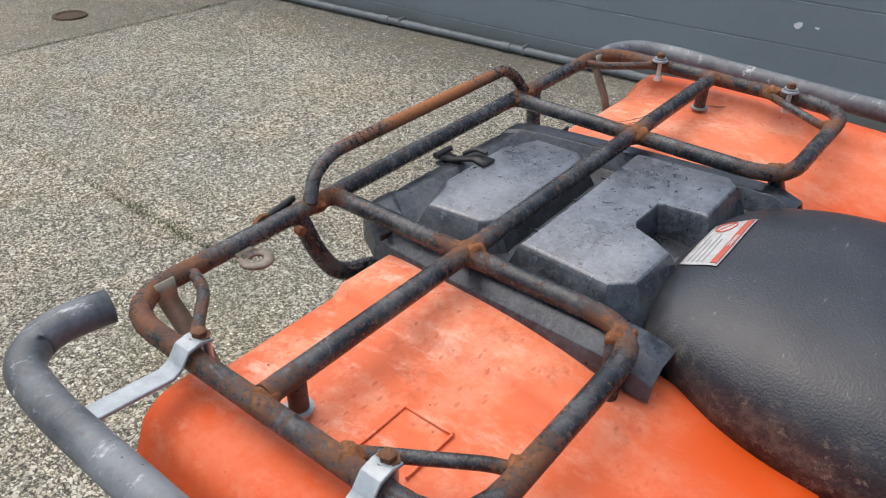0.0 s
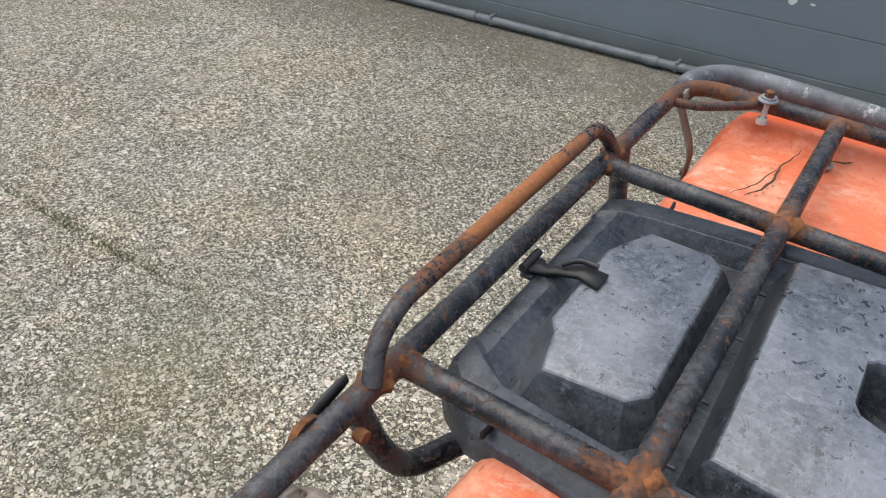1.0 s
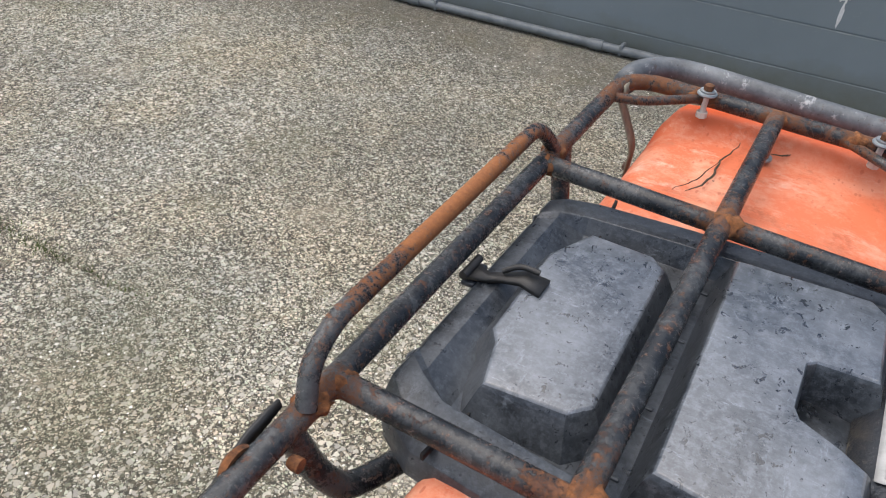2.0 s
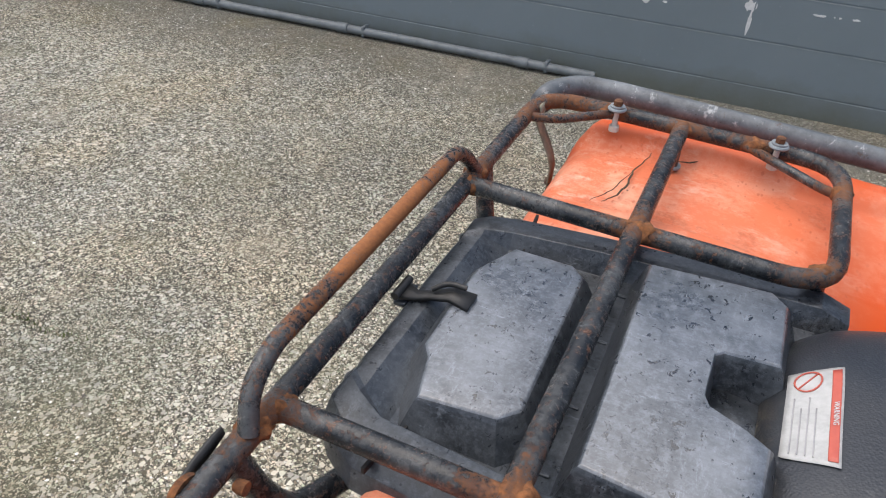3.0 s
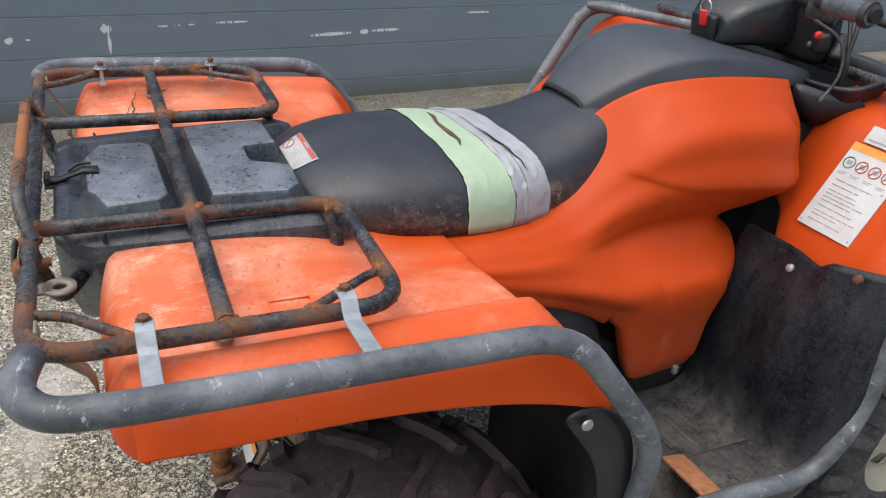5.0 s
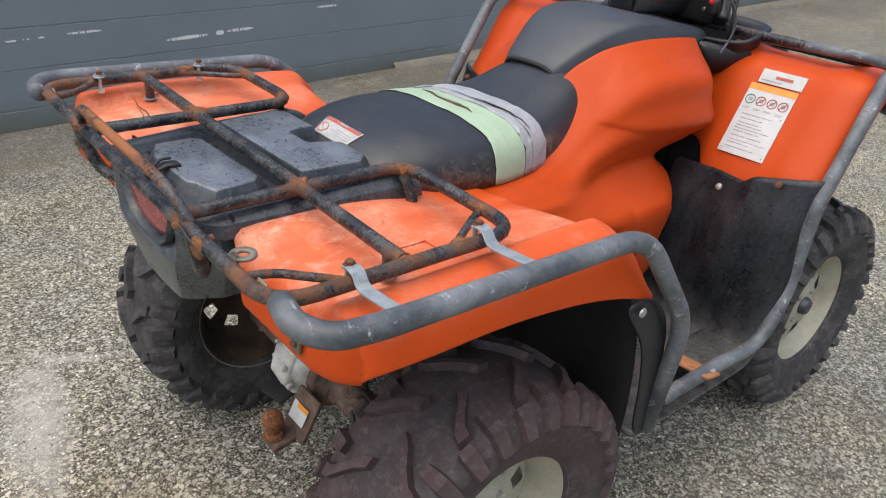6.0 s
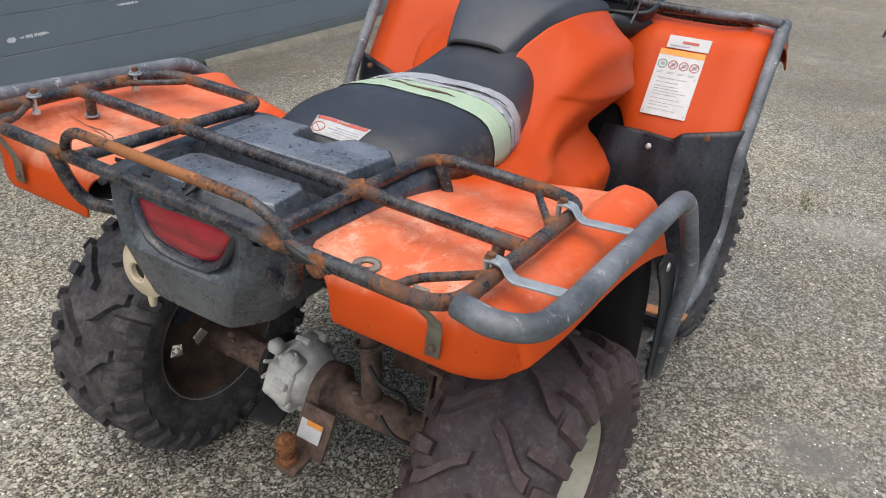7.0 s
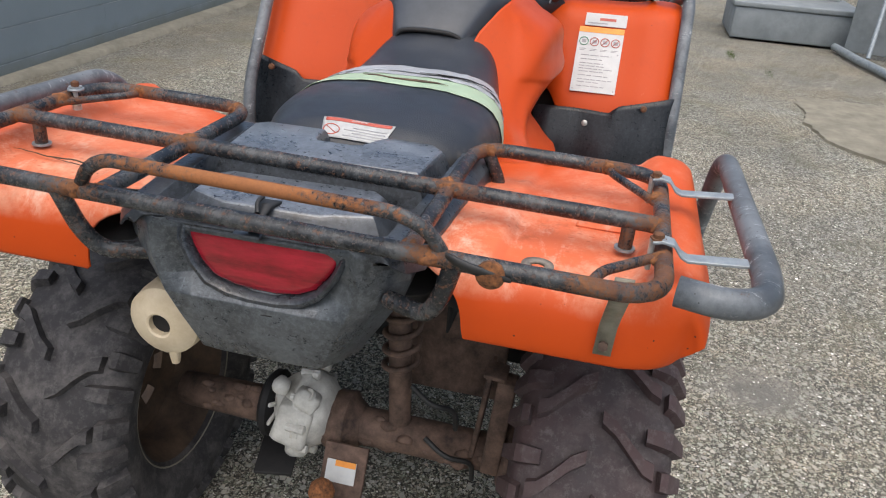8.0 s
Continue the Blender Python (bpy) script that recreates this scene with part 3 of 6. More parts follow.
def build_ground():
    """One sheet to the horizon, with sunk joints between the slabs."""
    def lines(fine, far):
        out = set(far)
        for a, b, step in fine:
            n = max(1, round((b - a) / step))
            out |= {round(a + (b - a) * k / n, 4) for k in range(n + 1)}
        return sorted(out)
    far = [-900, -250, -80, -30, 30, 80, 250, 900]
    xs = lines([(-14, -4.4, 0.6), (-4.4, -4.05, 0.1), (-4.03, -3.97, 0.006), (-3.9, 6.0, 0.1), (6.0, 16, 0.6)], far)
    ys = lines([(-14, -3, 0.6), (-3, 0.36, 0.1), (0.385, 0.455, 0.006), (0.5, 0.94, 0.1), (0.985, 1.02, 0.006), (1.1, 4.0, 0.1), (4, 16, 0.6)], far)
    bm = bmesh.new()
    grid = []
    for x in xs:
        row = []
        for y in ys:
            z = 0.0
            if abs(x) < 20 and abs(y) < 20:
                z = 0.006 * noise.noise(Vector((x * 0.7, y * 0.7, 0.3)))
            wob = 0.010 * noise.noise(Vector((x * 3.0, 1.7, 0))) + 0.004 * noise.noise(Vector((x * 17.0, 4.1, 0)))
            if -9 < x < -1.4 and abs(y - 0.42 - wob) < 0.0068:
                z -= 0.009
            wob = 0.006 * noise.noise(Vector((y * 3.0, 8.7, 0)))
            if -6 < y < 2.6 and abs(x + 4.0 - wob) < 0.010:
                z -= 0.014
            if -12 < x < -4.0 and abs(y - 1.003) < 0.008:
                z -= 0.012
            row.append(bm.verts.new((x, y, z)))
        grid.append(row)
    for a, b in zip(grid, grid[1:]):
        for k in range(len(a) - 1):
            bm.faces.new((a[k], b[k], b[k + 1], a[k + 1]))
    return tagged(part("ground", bm, GROUND), "worn exposed-aggregate concrete yard with mossy joints", "ground", kind="structure")


ground = build_ground()

COURSE, BLOCK = 0.2, 0.4
FIRST_JOINT = 0.105


def build_wall():
    """Painted block wall: a backing with each block standing proud of its joints."""
    yaw = math.atan(0.065)
    base = pose(0, 2.95, 0, 0, 0, math.degrees(yaw))
    bm = bmesh.new()
    add_box(bm, (24.0, 0.19, 2.1), Matrix.Translation((2.0, 0.0955, 1.03)))
    wall = part("wall_north", bm, WALL, smooth=False)
    wall.matrix_world = base
    tagged(wall, "slate-grey painted concrete block wall with chipped paint", "wall", kind="structure")
    def block_mesh(length, height):
        b = bmesh.new()
        add_box(b, (length - 0.0001, 0.05, height - 0.005))
        me = bpy.data.meshes.new("wall_block")
        b.to_mesh(me)
        b.free()
        me.materials.append(WALL)
        return me
    full, low = block_mesh(BLOCK, COURSE), block_mesh(BLOCK, 0.16)
    rng = random.Random(3)
    for k in range(5):
        z = FIRST_JOINT - 0.08 if k == 0 else FIRST_JOINT + COURSE * (k - 0.5)
        x = -4.4 + (0.02 if k % 2 else 0.22)
        while x < 7.2:
            ob = new("wall_block", low if k == 0 else full)
            ob.parent = wall
            ob.location = (x, 0.0225 + rng.uniform(-0.00025, 0.00025), z)
            x += BLOCK
    # a pale strip under each joint stands in for the highlight on its lip
    for k in range(5):
        bm = bmesh.new()
        n = 240
        line = [[bm.verts.new((-4.4 + 11.4 * i / n, -0.0034, FIRST_JOINT + COURSE * k - 0.0050 + side * (0.0022 + 0.0016 * noise.noise(Vector((i * 0.37, k * 5.0, side)))))) for side in (-1, 1)] for i in range(n + 1)]
        for p, q in zip(line, line[1:]):
            bm.faces.new((p[0], q[0], q[1], p[1]))
        part("mortar_line", bm, PALE_JOINT, wall, smooth=False)
    bm = bmesh.new()
    add_box(bm, (24.0, 0.05, 1.18), Matrix.Translation((2.0, 0.0225, FIRST_JOINT + 0.8 + 0.59)))
    part("upper_facing", bm, WALL, wall, smooth=False)
    bm = bmesh.new()
    for a, b in ((-10.0, -4.6), (7.0, 14.0)):
        add_box(bm, (b - a, 0.05, 0.92), Matrix.Translation(((a + b) / 2, 0.0225, 0.44)))
    part("end_facing", bm, WALL, wall, smooth=False)
    return wall, base


wall, WALL_BASE = build_wall()


def wall_mark(x, z, length, height, tilt=0.0, seed=1):
    """A ragged chip of pale plaster showing through the paint."""
    rng = random.Random(seed)
    bm = bmesh.new()
    n = max(4, int(length / 0.005))
    top, bot = [], []
    for k in range(n + 1):
        u = -length / 2 + length * k / n
        e = max(0.05, math.sin(math.pi * k / n)) ** 0.35
        top.append(bm.verts.new((u, -0.0045, height * e * rng.uniform(0.25, 0.6) + u * tilt)))
        bot.append(bm.verts.new((u, -0.0045, -height * e * rng.uniform(0.25, 0.6) + u * tilt)))
    for k in range(n):
        if n < 6 or noise.noise(Vector((k * 0.43, seed * 3.7, 0))) > -0.22:
            bm.faces.new((bot[k], bot[k + 1], top[k + 1], top[k]))
    bmesh.ops.delete(bm, geom=[v for v in bm.verts if not v.link_faces], context="VERTS")
    got = bmesh.ops.extrude_face_region(bm, geom=list(bm.faces))
    bmesh.ops.translate(bm, vec=(0, 0.0025, 0), verts=[g for g in got["geom"] if isinstance(g, bmesh.types.BMVert)])
    ob = part("paint_chip", bm, MARK, wall, smooth=False)
    ob.location = (x, 0, z)
    return ob


# ---- quad bike ----
bike = new("quad_bike")
bike.empty_display_size = 0.2
tagged(bike, "weathered orange quad bike with rusty rear rack and taped black seat", "quad bike")

RACK_Z, RACK_R = 0.917, 0.0112
REAR_X, FRONT_X, CROSS_X, SIDE_Y, INNER_Y = -0.335, 0.083, -0.130, 0.4875, 0.198


def build_rack():
    z = RACK_Z
    path = [(REAR_X, -INNER_Y, z), (FRONT_X, -INNER_Y, z), (FRONT_X, -SIDE_Y, z), (REAR_X, -SIDE_Y, z), (REAR_X, SIDE_Y, z), (FRONT_X, SIDE_Y, z), (FRONT_X, INNER_Y, z), (REAR_X, INNER_Y, z)]
    path = [(x, y, z - 0.004 if x > 0 else z) for x, y, z in path]
    rack = tube("rear_rack", path, RACK_R, RACK, bike, 0.062, "rusty black tubular steel cargo rack over the rear fenders")
    tube("cross_bar", [(CROSS_X, -SIDE_Y + 0.008, z + 0.001), (CROSS_X, SIDE_Y - 0.008, z + 0.001)], RACK_R * 1.02, RACK, rack)
    tube("guard_rail", [(REAR_X + 0.004, -0.238, z + 0.006), (REAR_X - 0.004, -0.222, z + 0.034), (REAR_X - 0.008, -0.186, z + 0.050), (REAR_X - 0.008, 0.178, z + 0.050), (REAR_X - 0.006, 0.204, z + 0.034), (REAR_X + 0.002, 0.222, z + 0.006)], 0.0086, RUST_BRIGHT, rack, 0.022, "orange-rusted raised rail along the rear bar")
    for s in (-1, 1):
        tube("rear_post", [(REAR_X, s * 0.254, z - 0.004), (REAR_X + 0.012, s * 0.240, z - 0.060), (REAR_X + 0.026, s * 0.222, z - 0.094), (REAR_X + 0.050, s * 0.165, z - 0.096)], 0.0115, RACK_DARK, rack, 0.035)
        tube("front_post", [(FRONT_X - 0.020, s * (INNER_Y + 0.022), z - 0.008), (FRONT_X - 0.012, s * (INNER_Y + 0.040), z - 0.048), (FRONT_X - 0.014, s * (INNER_Y + 0.046), z - 0.070)], 0.0105, RACK_DARK, rack, 0.02)
        tube("side_post", [(CROSS_X, s * (SIDE_Y - 0.042), z - 0.006), (CROSS_X, s * (SIDE_Y - 0.042), z - 0.040)], 0.0095, RACK_RUSTY, rack)
        turned("foot_washer", [(0.0001, 0.0), (0.014, 0.0), (0.014, 0.003), (0.0001, 0.003)], pose(CROSS_X, s * (SIDE_Y - 0.042), z - 0.041), STRAP, rack, 20)
        tube("corner_brace", [(-0.042, s * (SIDE_Y - 0.006), z - 0.003), (0.058, s * (SIDE_Y - 0.072), z - 0.005), (FRONT_X - 0.004, s * (SIDE_Y - 0.080), z - 0.005)], 0.0062, RACK, rack, 0.02)
        tube("corner_brace", [(REAR_X + 0.010, s * (SIDE_Y - 0.080), z + 0.001), (REAR_X + 0.042, s * (SIDE_Y - 0.070), z + 0.001), (REAR_X + 0.110, s * (SIDE_Y - 0.006), z)], 0.0064, RACK_RUSTY, rack, 0.02)
        for x, y, r in ((CROSS_X + 0.004, INNER_Y - 0.002, 0.0165), (REAR_X + 0.006, INNER_Y, 0.0140), (CROSS_X, SIDE_Y - 0.008, 0.0130), (REAR_X, 0.226, 0.0140), (-0.030, SIDE_Y - 0.004, 0.0122), (REAR_X + 0.100, SIDE_Y - 0.006, 0.0115), (FRONT_X - 0.002, SIDE_Y - 0.080, 0.0122), (FRONT_X - 0.016, INNER_Y + 0.02, 0.0132)):
            add_weld(rack, (x, s * y, z - (0.003 if x > 0 else 0)), r)
    bm = bmesh.new()
    add_turned(bm, [(0.0085, -0.002), (0.0190, -0.002), (0.0190, 0.002), (0.0085, 0.002)], pose(REAR_X + 0.034, -0.345, z - 0.004), 24, True)
    add_box(bm, (0.028, 0.022, 0.004), Matrix.Translation((REAR_X + 0.012, -0.345, z - 0.004)))
    part("ring_tab", bm, TAB, rack, "rusty flat lashing eye")
    turned("bolt_cap", [(0.0001, -0.006), (0.012, -0.006), (0.0170, -0.002), (0.0170, 0.003), (0.0001, 0.003)], pose(REAR_X - 0.010, -0.298, z - 0.004, 0, 90, 0), WELD, rack, 18, "rust-covered round plug")
    turned("bolt_cap", [(0.0001, -0.006), (0.005, -0.006), (0.006, -0.002), (0.006, 0.004), (0.0001, 0.004)], pose(REAR_X + 0.020, -0.270, z - 0.010, 0, 90, 0), WELD, rack, 12)
    bm = bmesh.new()
    pts = [(REAR_X - 0.012, -0.322, z - 0.006), (REAR_X - 0.0145, -0.302, z - 0.002), (REAR_X - 0.0165, -0.278, z + 0.002), (REAR_X - 0.0150, -0.256, z + 0.008), (REAR_X - 0.013, -0.246, z + 0.012)]
    grid = [[bm.verts.new((x, y, h - w)), bm.verts.new((x - 0.002, y, h + w))] for (x, y, h), w in zip(pts, (0.002, 0.005, 0.006, 0.005, 0.003))]
    for p, q in zip(grid, grid[1:]):
        bm.faces.new((p[0], p[1], q[1], q[0]))
    scrap = part("torn_strap", bm, STRAP_RUBBER, rack, "torn scrap of black rubber strap")
    scrap.modifiers.new("thick", "SOLIDIFY").thickness = 0.003
    return rack


def add_weld(parent, at, r):
    """A lumpy ring of weld metal at a joint."""
    bm = bmesh.new()
    bmesh.ops.create_icosphere(bm, subdivisions=3, radius=r, matrix=Matrix.Translation(at) @ Matrix.Diagonal((1.0, 1.0, 0.74, 1)))
    for v in bm.verts:
        d = v.co - Vector(at)
        v.co += d * (0.06 + 0.36 * noise.noise(v.co * 140.0) + 0.22 * noise.noise(v.co * 400.0))
    part("weld", bm, WELD, parent)


rack = build_rack()
# the rack sags a little towards the right side
rack.matrix_world = Matrix.Translation((0, -0.0075, 0.911)) @ Matrix.Rotation(radians(1.15), 4, "X") @ Matrix.Translation((0, 0, -RACK_Z))


def build_side_bumper(s):
    y = s * 0.597
    drop = 0.014 if s < 0 else 0.0
    rear = [(-0.328, -0.494, 0.912), (-0.340, -0.548, 0.911), (-0.314, -0.590, 0.909), (-0.25, -0.598, 0.907)] if s < 0 else [(-0.338, 0.492, 0.907), (-0.338, 0.540, 0.908), (-0.306, 0.586, 0.908), (-0.25, 0.596, 0.906)]
    main = (hollow_tube if s < 0 else plugged_tube)("side_bumper", rear + [(0.258, y, 0.889), (0.436, s * 0.600, 0.662), (0.430, s * 0.574, 0.40)], 0.0172, 0.003, TUBE_GREY, bike, 0.07, "thick grey-painted steel side bumper tube")
    for x in (-0.216, 0.008) if s < 0 else (-0.222, -0.003):
        if s > 0:
            # a stack of washers under the nut holds this side
            turned("washer", [(0.0001, 0.0), (0.0125, 0.0), (0.0135, 0.002), (0.0125, 0.004), (0.0105, 0.0045), (0.0105, 0.0068), (0.0001, 0.0068)], pose(x, 0.476, 0.930), STRAP, main, 20)
            turned("bolt", [(0.0001, 0), (0.0066, 0), (0.0066, 0.007), (0.0040, 0.0085), (0.0001, 0.009)], pose(x, 0.476, 0.937, 0, 0, 20), BOLT, main, 6)
            turned("bolt", [(0.0001, 0), (0.0075, 0), (0.0075, 0.008), (0.004, 0.008), (0.004, 0.036), (0.0001, 0.036)], pose(x, 0.478, 0.897), CAST, main, 8)
            continue
        bm = bmesh.new()
        w = 0.0105
        prof = [(0.468, 0.9295), (0.480, 0.9325), (0.493, 0.9300), (0.503, 0.917), (0.512, 0.9125), (0.587, 0.9095)]
        rows = [[(x - w, s * a, b - drop * (0.35 if a > 0.55 else 1.0)), (x + w, s * a, b - drop * (0.35 if a > 0.55 else 1.0))] for a, b in prof]
        grid = [[bm.verts.new(p) for p in r] for r in rows]
        for a, b in zip(grid, grid[1:]):
            bm.faces.new((a[0], a[1], b[1], b[0]))
        got = bmesh.ops.extrude_face_region(bm, geom=list(bm.faces))
        bmesh.ops.translate(bm, vec=(0, 0, 0.004), verts=[g for g in got["geom"] if isinstance(g, bmesh.types.BMVert)])
        bmesh.ops.bevel(bm, geom=list(bm.edges), offset=0.0008, segments=1, affect="EDGES")
        clamp = sharp(part("clamp_strap", bm, STRAP, main, "pale galvanised flat strap bolted over the rack tube"), 30)
        turned("bolt", [(0.0001, 0), (0.0100, 0), (0.0100, 0.002), (0.0070, 0.002), (0.0070, 0.0070), (0.0050, 0.0085), (0.0001, 0.0088)], pose(x, s * 0.474, 0.934 - drop, 0, 0, 20), BOLT, main, 6)
        turned("bolt", [(0.0001, 0), (0.004, 0), (0.004, 0.04), (0.0001, 0.04)], pose(x, s * 0.468, 0.893 - drop), ZINC, main, 10)
    return main


def hanging_strap(s):
    """The strap from the rear bar down to the fender's rear face."""
    bm = bmesh.new()
    w = 0.011
    back = 0.0 if s < 0 else 0.020
    prof = [(REAR_X + 0.012, RACK_Z + 0.006, 0.444), (REAR_X + 0.014, RACK_Z - 0.006, 0.444), (REAR_X + 0.010, RACK_Z - 0.020, 0.442), (-0.2800 - back, 0.850, 0.440), (-0.2740 - back, 0.832, 0.438), (-0.2745 - back, 0.792, 0.436)]
    grid = [[bm.verts.new((x, s * (y + k * w), z)) for k in (-1, 1)] for x, z, y in prof]
    for p, q in zip(grid, grid[1:]):
        bm.faces.new((p[0], p[1], q[1], q[0]))
    ob = part("hanging_strap", bm, STRAP_DULL, bike, "tarnished flat metal strap from rack to fender")
    m = ob.modifiers.new("thick", "SOLIDIFY")
    m.thickness, m.offset = 0.003, 0
    turned("bolt", [(0.0001, 0), (0.0065, 0), (0.0065, 0.005), (0.0001, 0.006)], pose(-0.2755 - back, s * 0.436, 0.806, 0, -90, 0), AXLE, ob, 6)
    return ob


for side in (-1, 1):
    build_side_bumper(side).location = (0, -0.011, 0.0) if side < 0 else (0, -0.010, 0.0)
    hanging_strap(side).location = (0, -0.006, -0.010) if side < 0 else (0, -0.006, 0.004)


def build_rear_fender(s):
    """Flared plastic fender: rear face, flat top with an outer ridge, sloping front, arched outer edge."""
    # along: x, height of the top, height of the outer edge, how far the outer edge stands in
    along = [(-0.262, 0.760, 0.758, 0.040), (-0.266, 0.780, 0.766, 0.034), (-0.260, 0.834, 0.788, 0.022), (-0.238, 0.864, 0.802, 0.014), (-0.15, 0.869, 0.808, 0.0), (-0.02, 0.868, 0.809, 0.0), (0.09, 0.868, 0.798, 0.0), (0.19, 0.870, 0.782, 0.0), (0.262, 0.868, 0.762, 0.0), (0.298, 0.825, 0.744, 0.0), (0.328, 0.775, 0.728, 0.002), (0.354, 0.730, 0.716, 0.006)]
    across = [(0.175, 0.005), (0.230, 0.005), (0.284, 0.005), (0.299, -0.009), (0.400, -0.010), (0.466, -0.012), (0.482, 0.005), (0.494, 0.010), (0.530, 0.009), (0.548, -0.006), (0.560, -0.034)]
    rows = []
    for i, (x, top, low, inset) in enumerate(along):
        if s > 0:
            # the cracked fender has sprung back at its rear
            x -= (0.022, 0.022, 0.022, 0.016, 0.005)[i] if i < 5 else 0.0
            inset *= 0.6
            up = (0.002, 0.006, 0.016, 0.017, 0.017, 0.015, 0.009, 0.003)[i] if i < 8 else 0.0
            top, low = top + up, low + up * 0.5
        face = 1.0 if 3 <= i <= 9 else (0.35 if i in (2, 10) else 0.0)
        row = []
        for k, (y, dz) in enumerate(across):
            yy = y - inset * (y / 0.56)
            if i < 3:
                yy = max(yy, 0.262 - 0.004 * i) if k < 3 else yy
            dip = dz * face
            if i >= 6 and k < 5:
                dip -= (0.050, 0.048, 0.040, 0.030, 0.010)[k] * (0.45 if i == 6 else 1.0 if i < 9 else 0.5)
            xx = x + (0.010 if i < 3 else 0.0) * max(0.0, (y - 0.5) / 0.06) ** 2 * 3.0
            if i >= 9:
                xx += 0.02 * (k - 5) / 5
            if i < 2:
                dip += 0.001 * max(0.0, (y - 0.27) / 0.29)
            if s > 0 and 2 < i < 9:
                dip -= (0.017, 0.015, 0.011, 0.005, 0.0)[k] if k < 5 else 0.0
            row.append((xx, s * yy, max(top + dip, low + 0.012)))
        if i < 2:
            row.append((row[-1][0] + 0.003, s * (0.563 - inset), row[-1][2] + 0.001))
            row.append((row[-1][0] + 0.003, s * (0.565 - inset), row[-1][2] + 0.001))
        else:
            row.append((row[-1][0], s * (0.567 - inset), low + 0.010))
            row.append((row[-1][0], s * (0.569 - inset), low))
        rows.append(row)
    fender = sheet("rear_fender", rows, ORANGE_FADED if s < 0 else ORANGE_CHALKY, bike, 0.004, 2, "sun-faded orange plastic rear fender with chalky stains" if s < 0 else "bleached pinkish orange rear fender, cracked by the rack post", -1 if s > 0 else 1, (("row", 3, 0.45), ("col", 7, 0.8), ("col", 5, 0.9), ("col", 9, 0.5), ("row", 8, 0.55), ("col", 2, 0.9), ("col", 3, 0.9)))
    # pressed square panel
    x0, x1, y0, y1, z = -0.063, -0.008, 0.378, 0.440, 0.8632
    bm = bmesh.new()
    for a, b in (((x0, y0), (x1, y0)), ((x1, y0), (x1, y1)), ((x0, y0), (x0, y1))):
        add_box(bm, (abs(b[0] - a[0]) + 0.003, abs(b[1] - a[1]) + 0.003, 0.003), Matrix.Translation(((a[0] + b[0]) / 2, s * (a[1] + b[1]) / 2, z)), 0.001)
    if s < 0:
        part("pressed_edge", bm, ORANGE_FADED, fender)
    else:
        bm.free()
    # dark liner over the wheel; its low end is added to darken the gap
    liner = [[(-0.26, s * y, 0.80), (-0.12, s * y, 0.832), (0.1, s * y, 0.835), (0.27, s * y, 0.80), (0.37, s * y, 0.70), (0.400, s * y, 0.56), (0.404, s * y, 0.42), (0.398, s * y, 0.30)] for y in (0.20, 0.32, 0.45, 0.545)]
    sheet("wheel_liner", liner, BLACK_DEEP, fender, 0.003, 1, "black inner wheel arch liner")
    flap = [[(0.276, s * 0.574, 0.740), (0.352, s * 0.578, 0.744)], [(0.318, s * 0.577, 0.690), (0.394, s * 0.582, 0.704)], [(0.366, s * 0.580, 0.622), (0.424, s * 0.584, 0.640)], [(0.380, s * 0.580, 0.50), (0.428, s * 0.584, 0.50)], [(0.380, s * 0.580, 0.40), (0.424, s * 0.584, 0.40)]]
    sheet("mud_flap", flap, GLOSS, fender, 0.005, 2, "black rubber mud flap")
    turned("rivet", [(0.0001, 0), (0.0095, 0), (0.008, 0.003), (0.0001, 0.004)], pose(0.322, s * 0.584, 0.720, 90 * -s if s > 0 else 90, 0, 0), ZINC, fender, 14)
    return fender


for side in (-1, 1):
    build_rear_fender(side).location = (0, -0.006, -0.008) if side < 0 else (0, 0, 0)


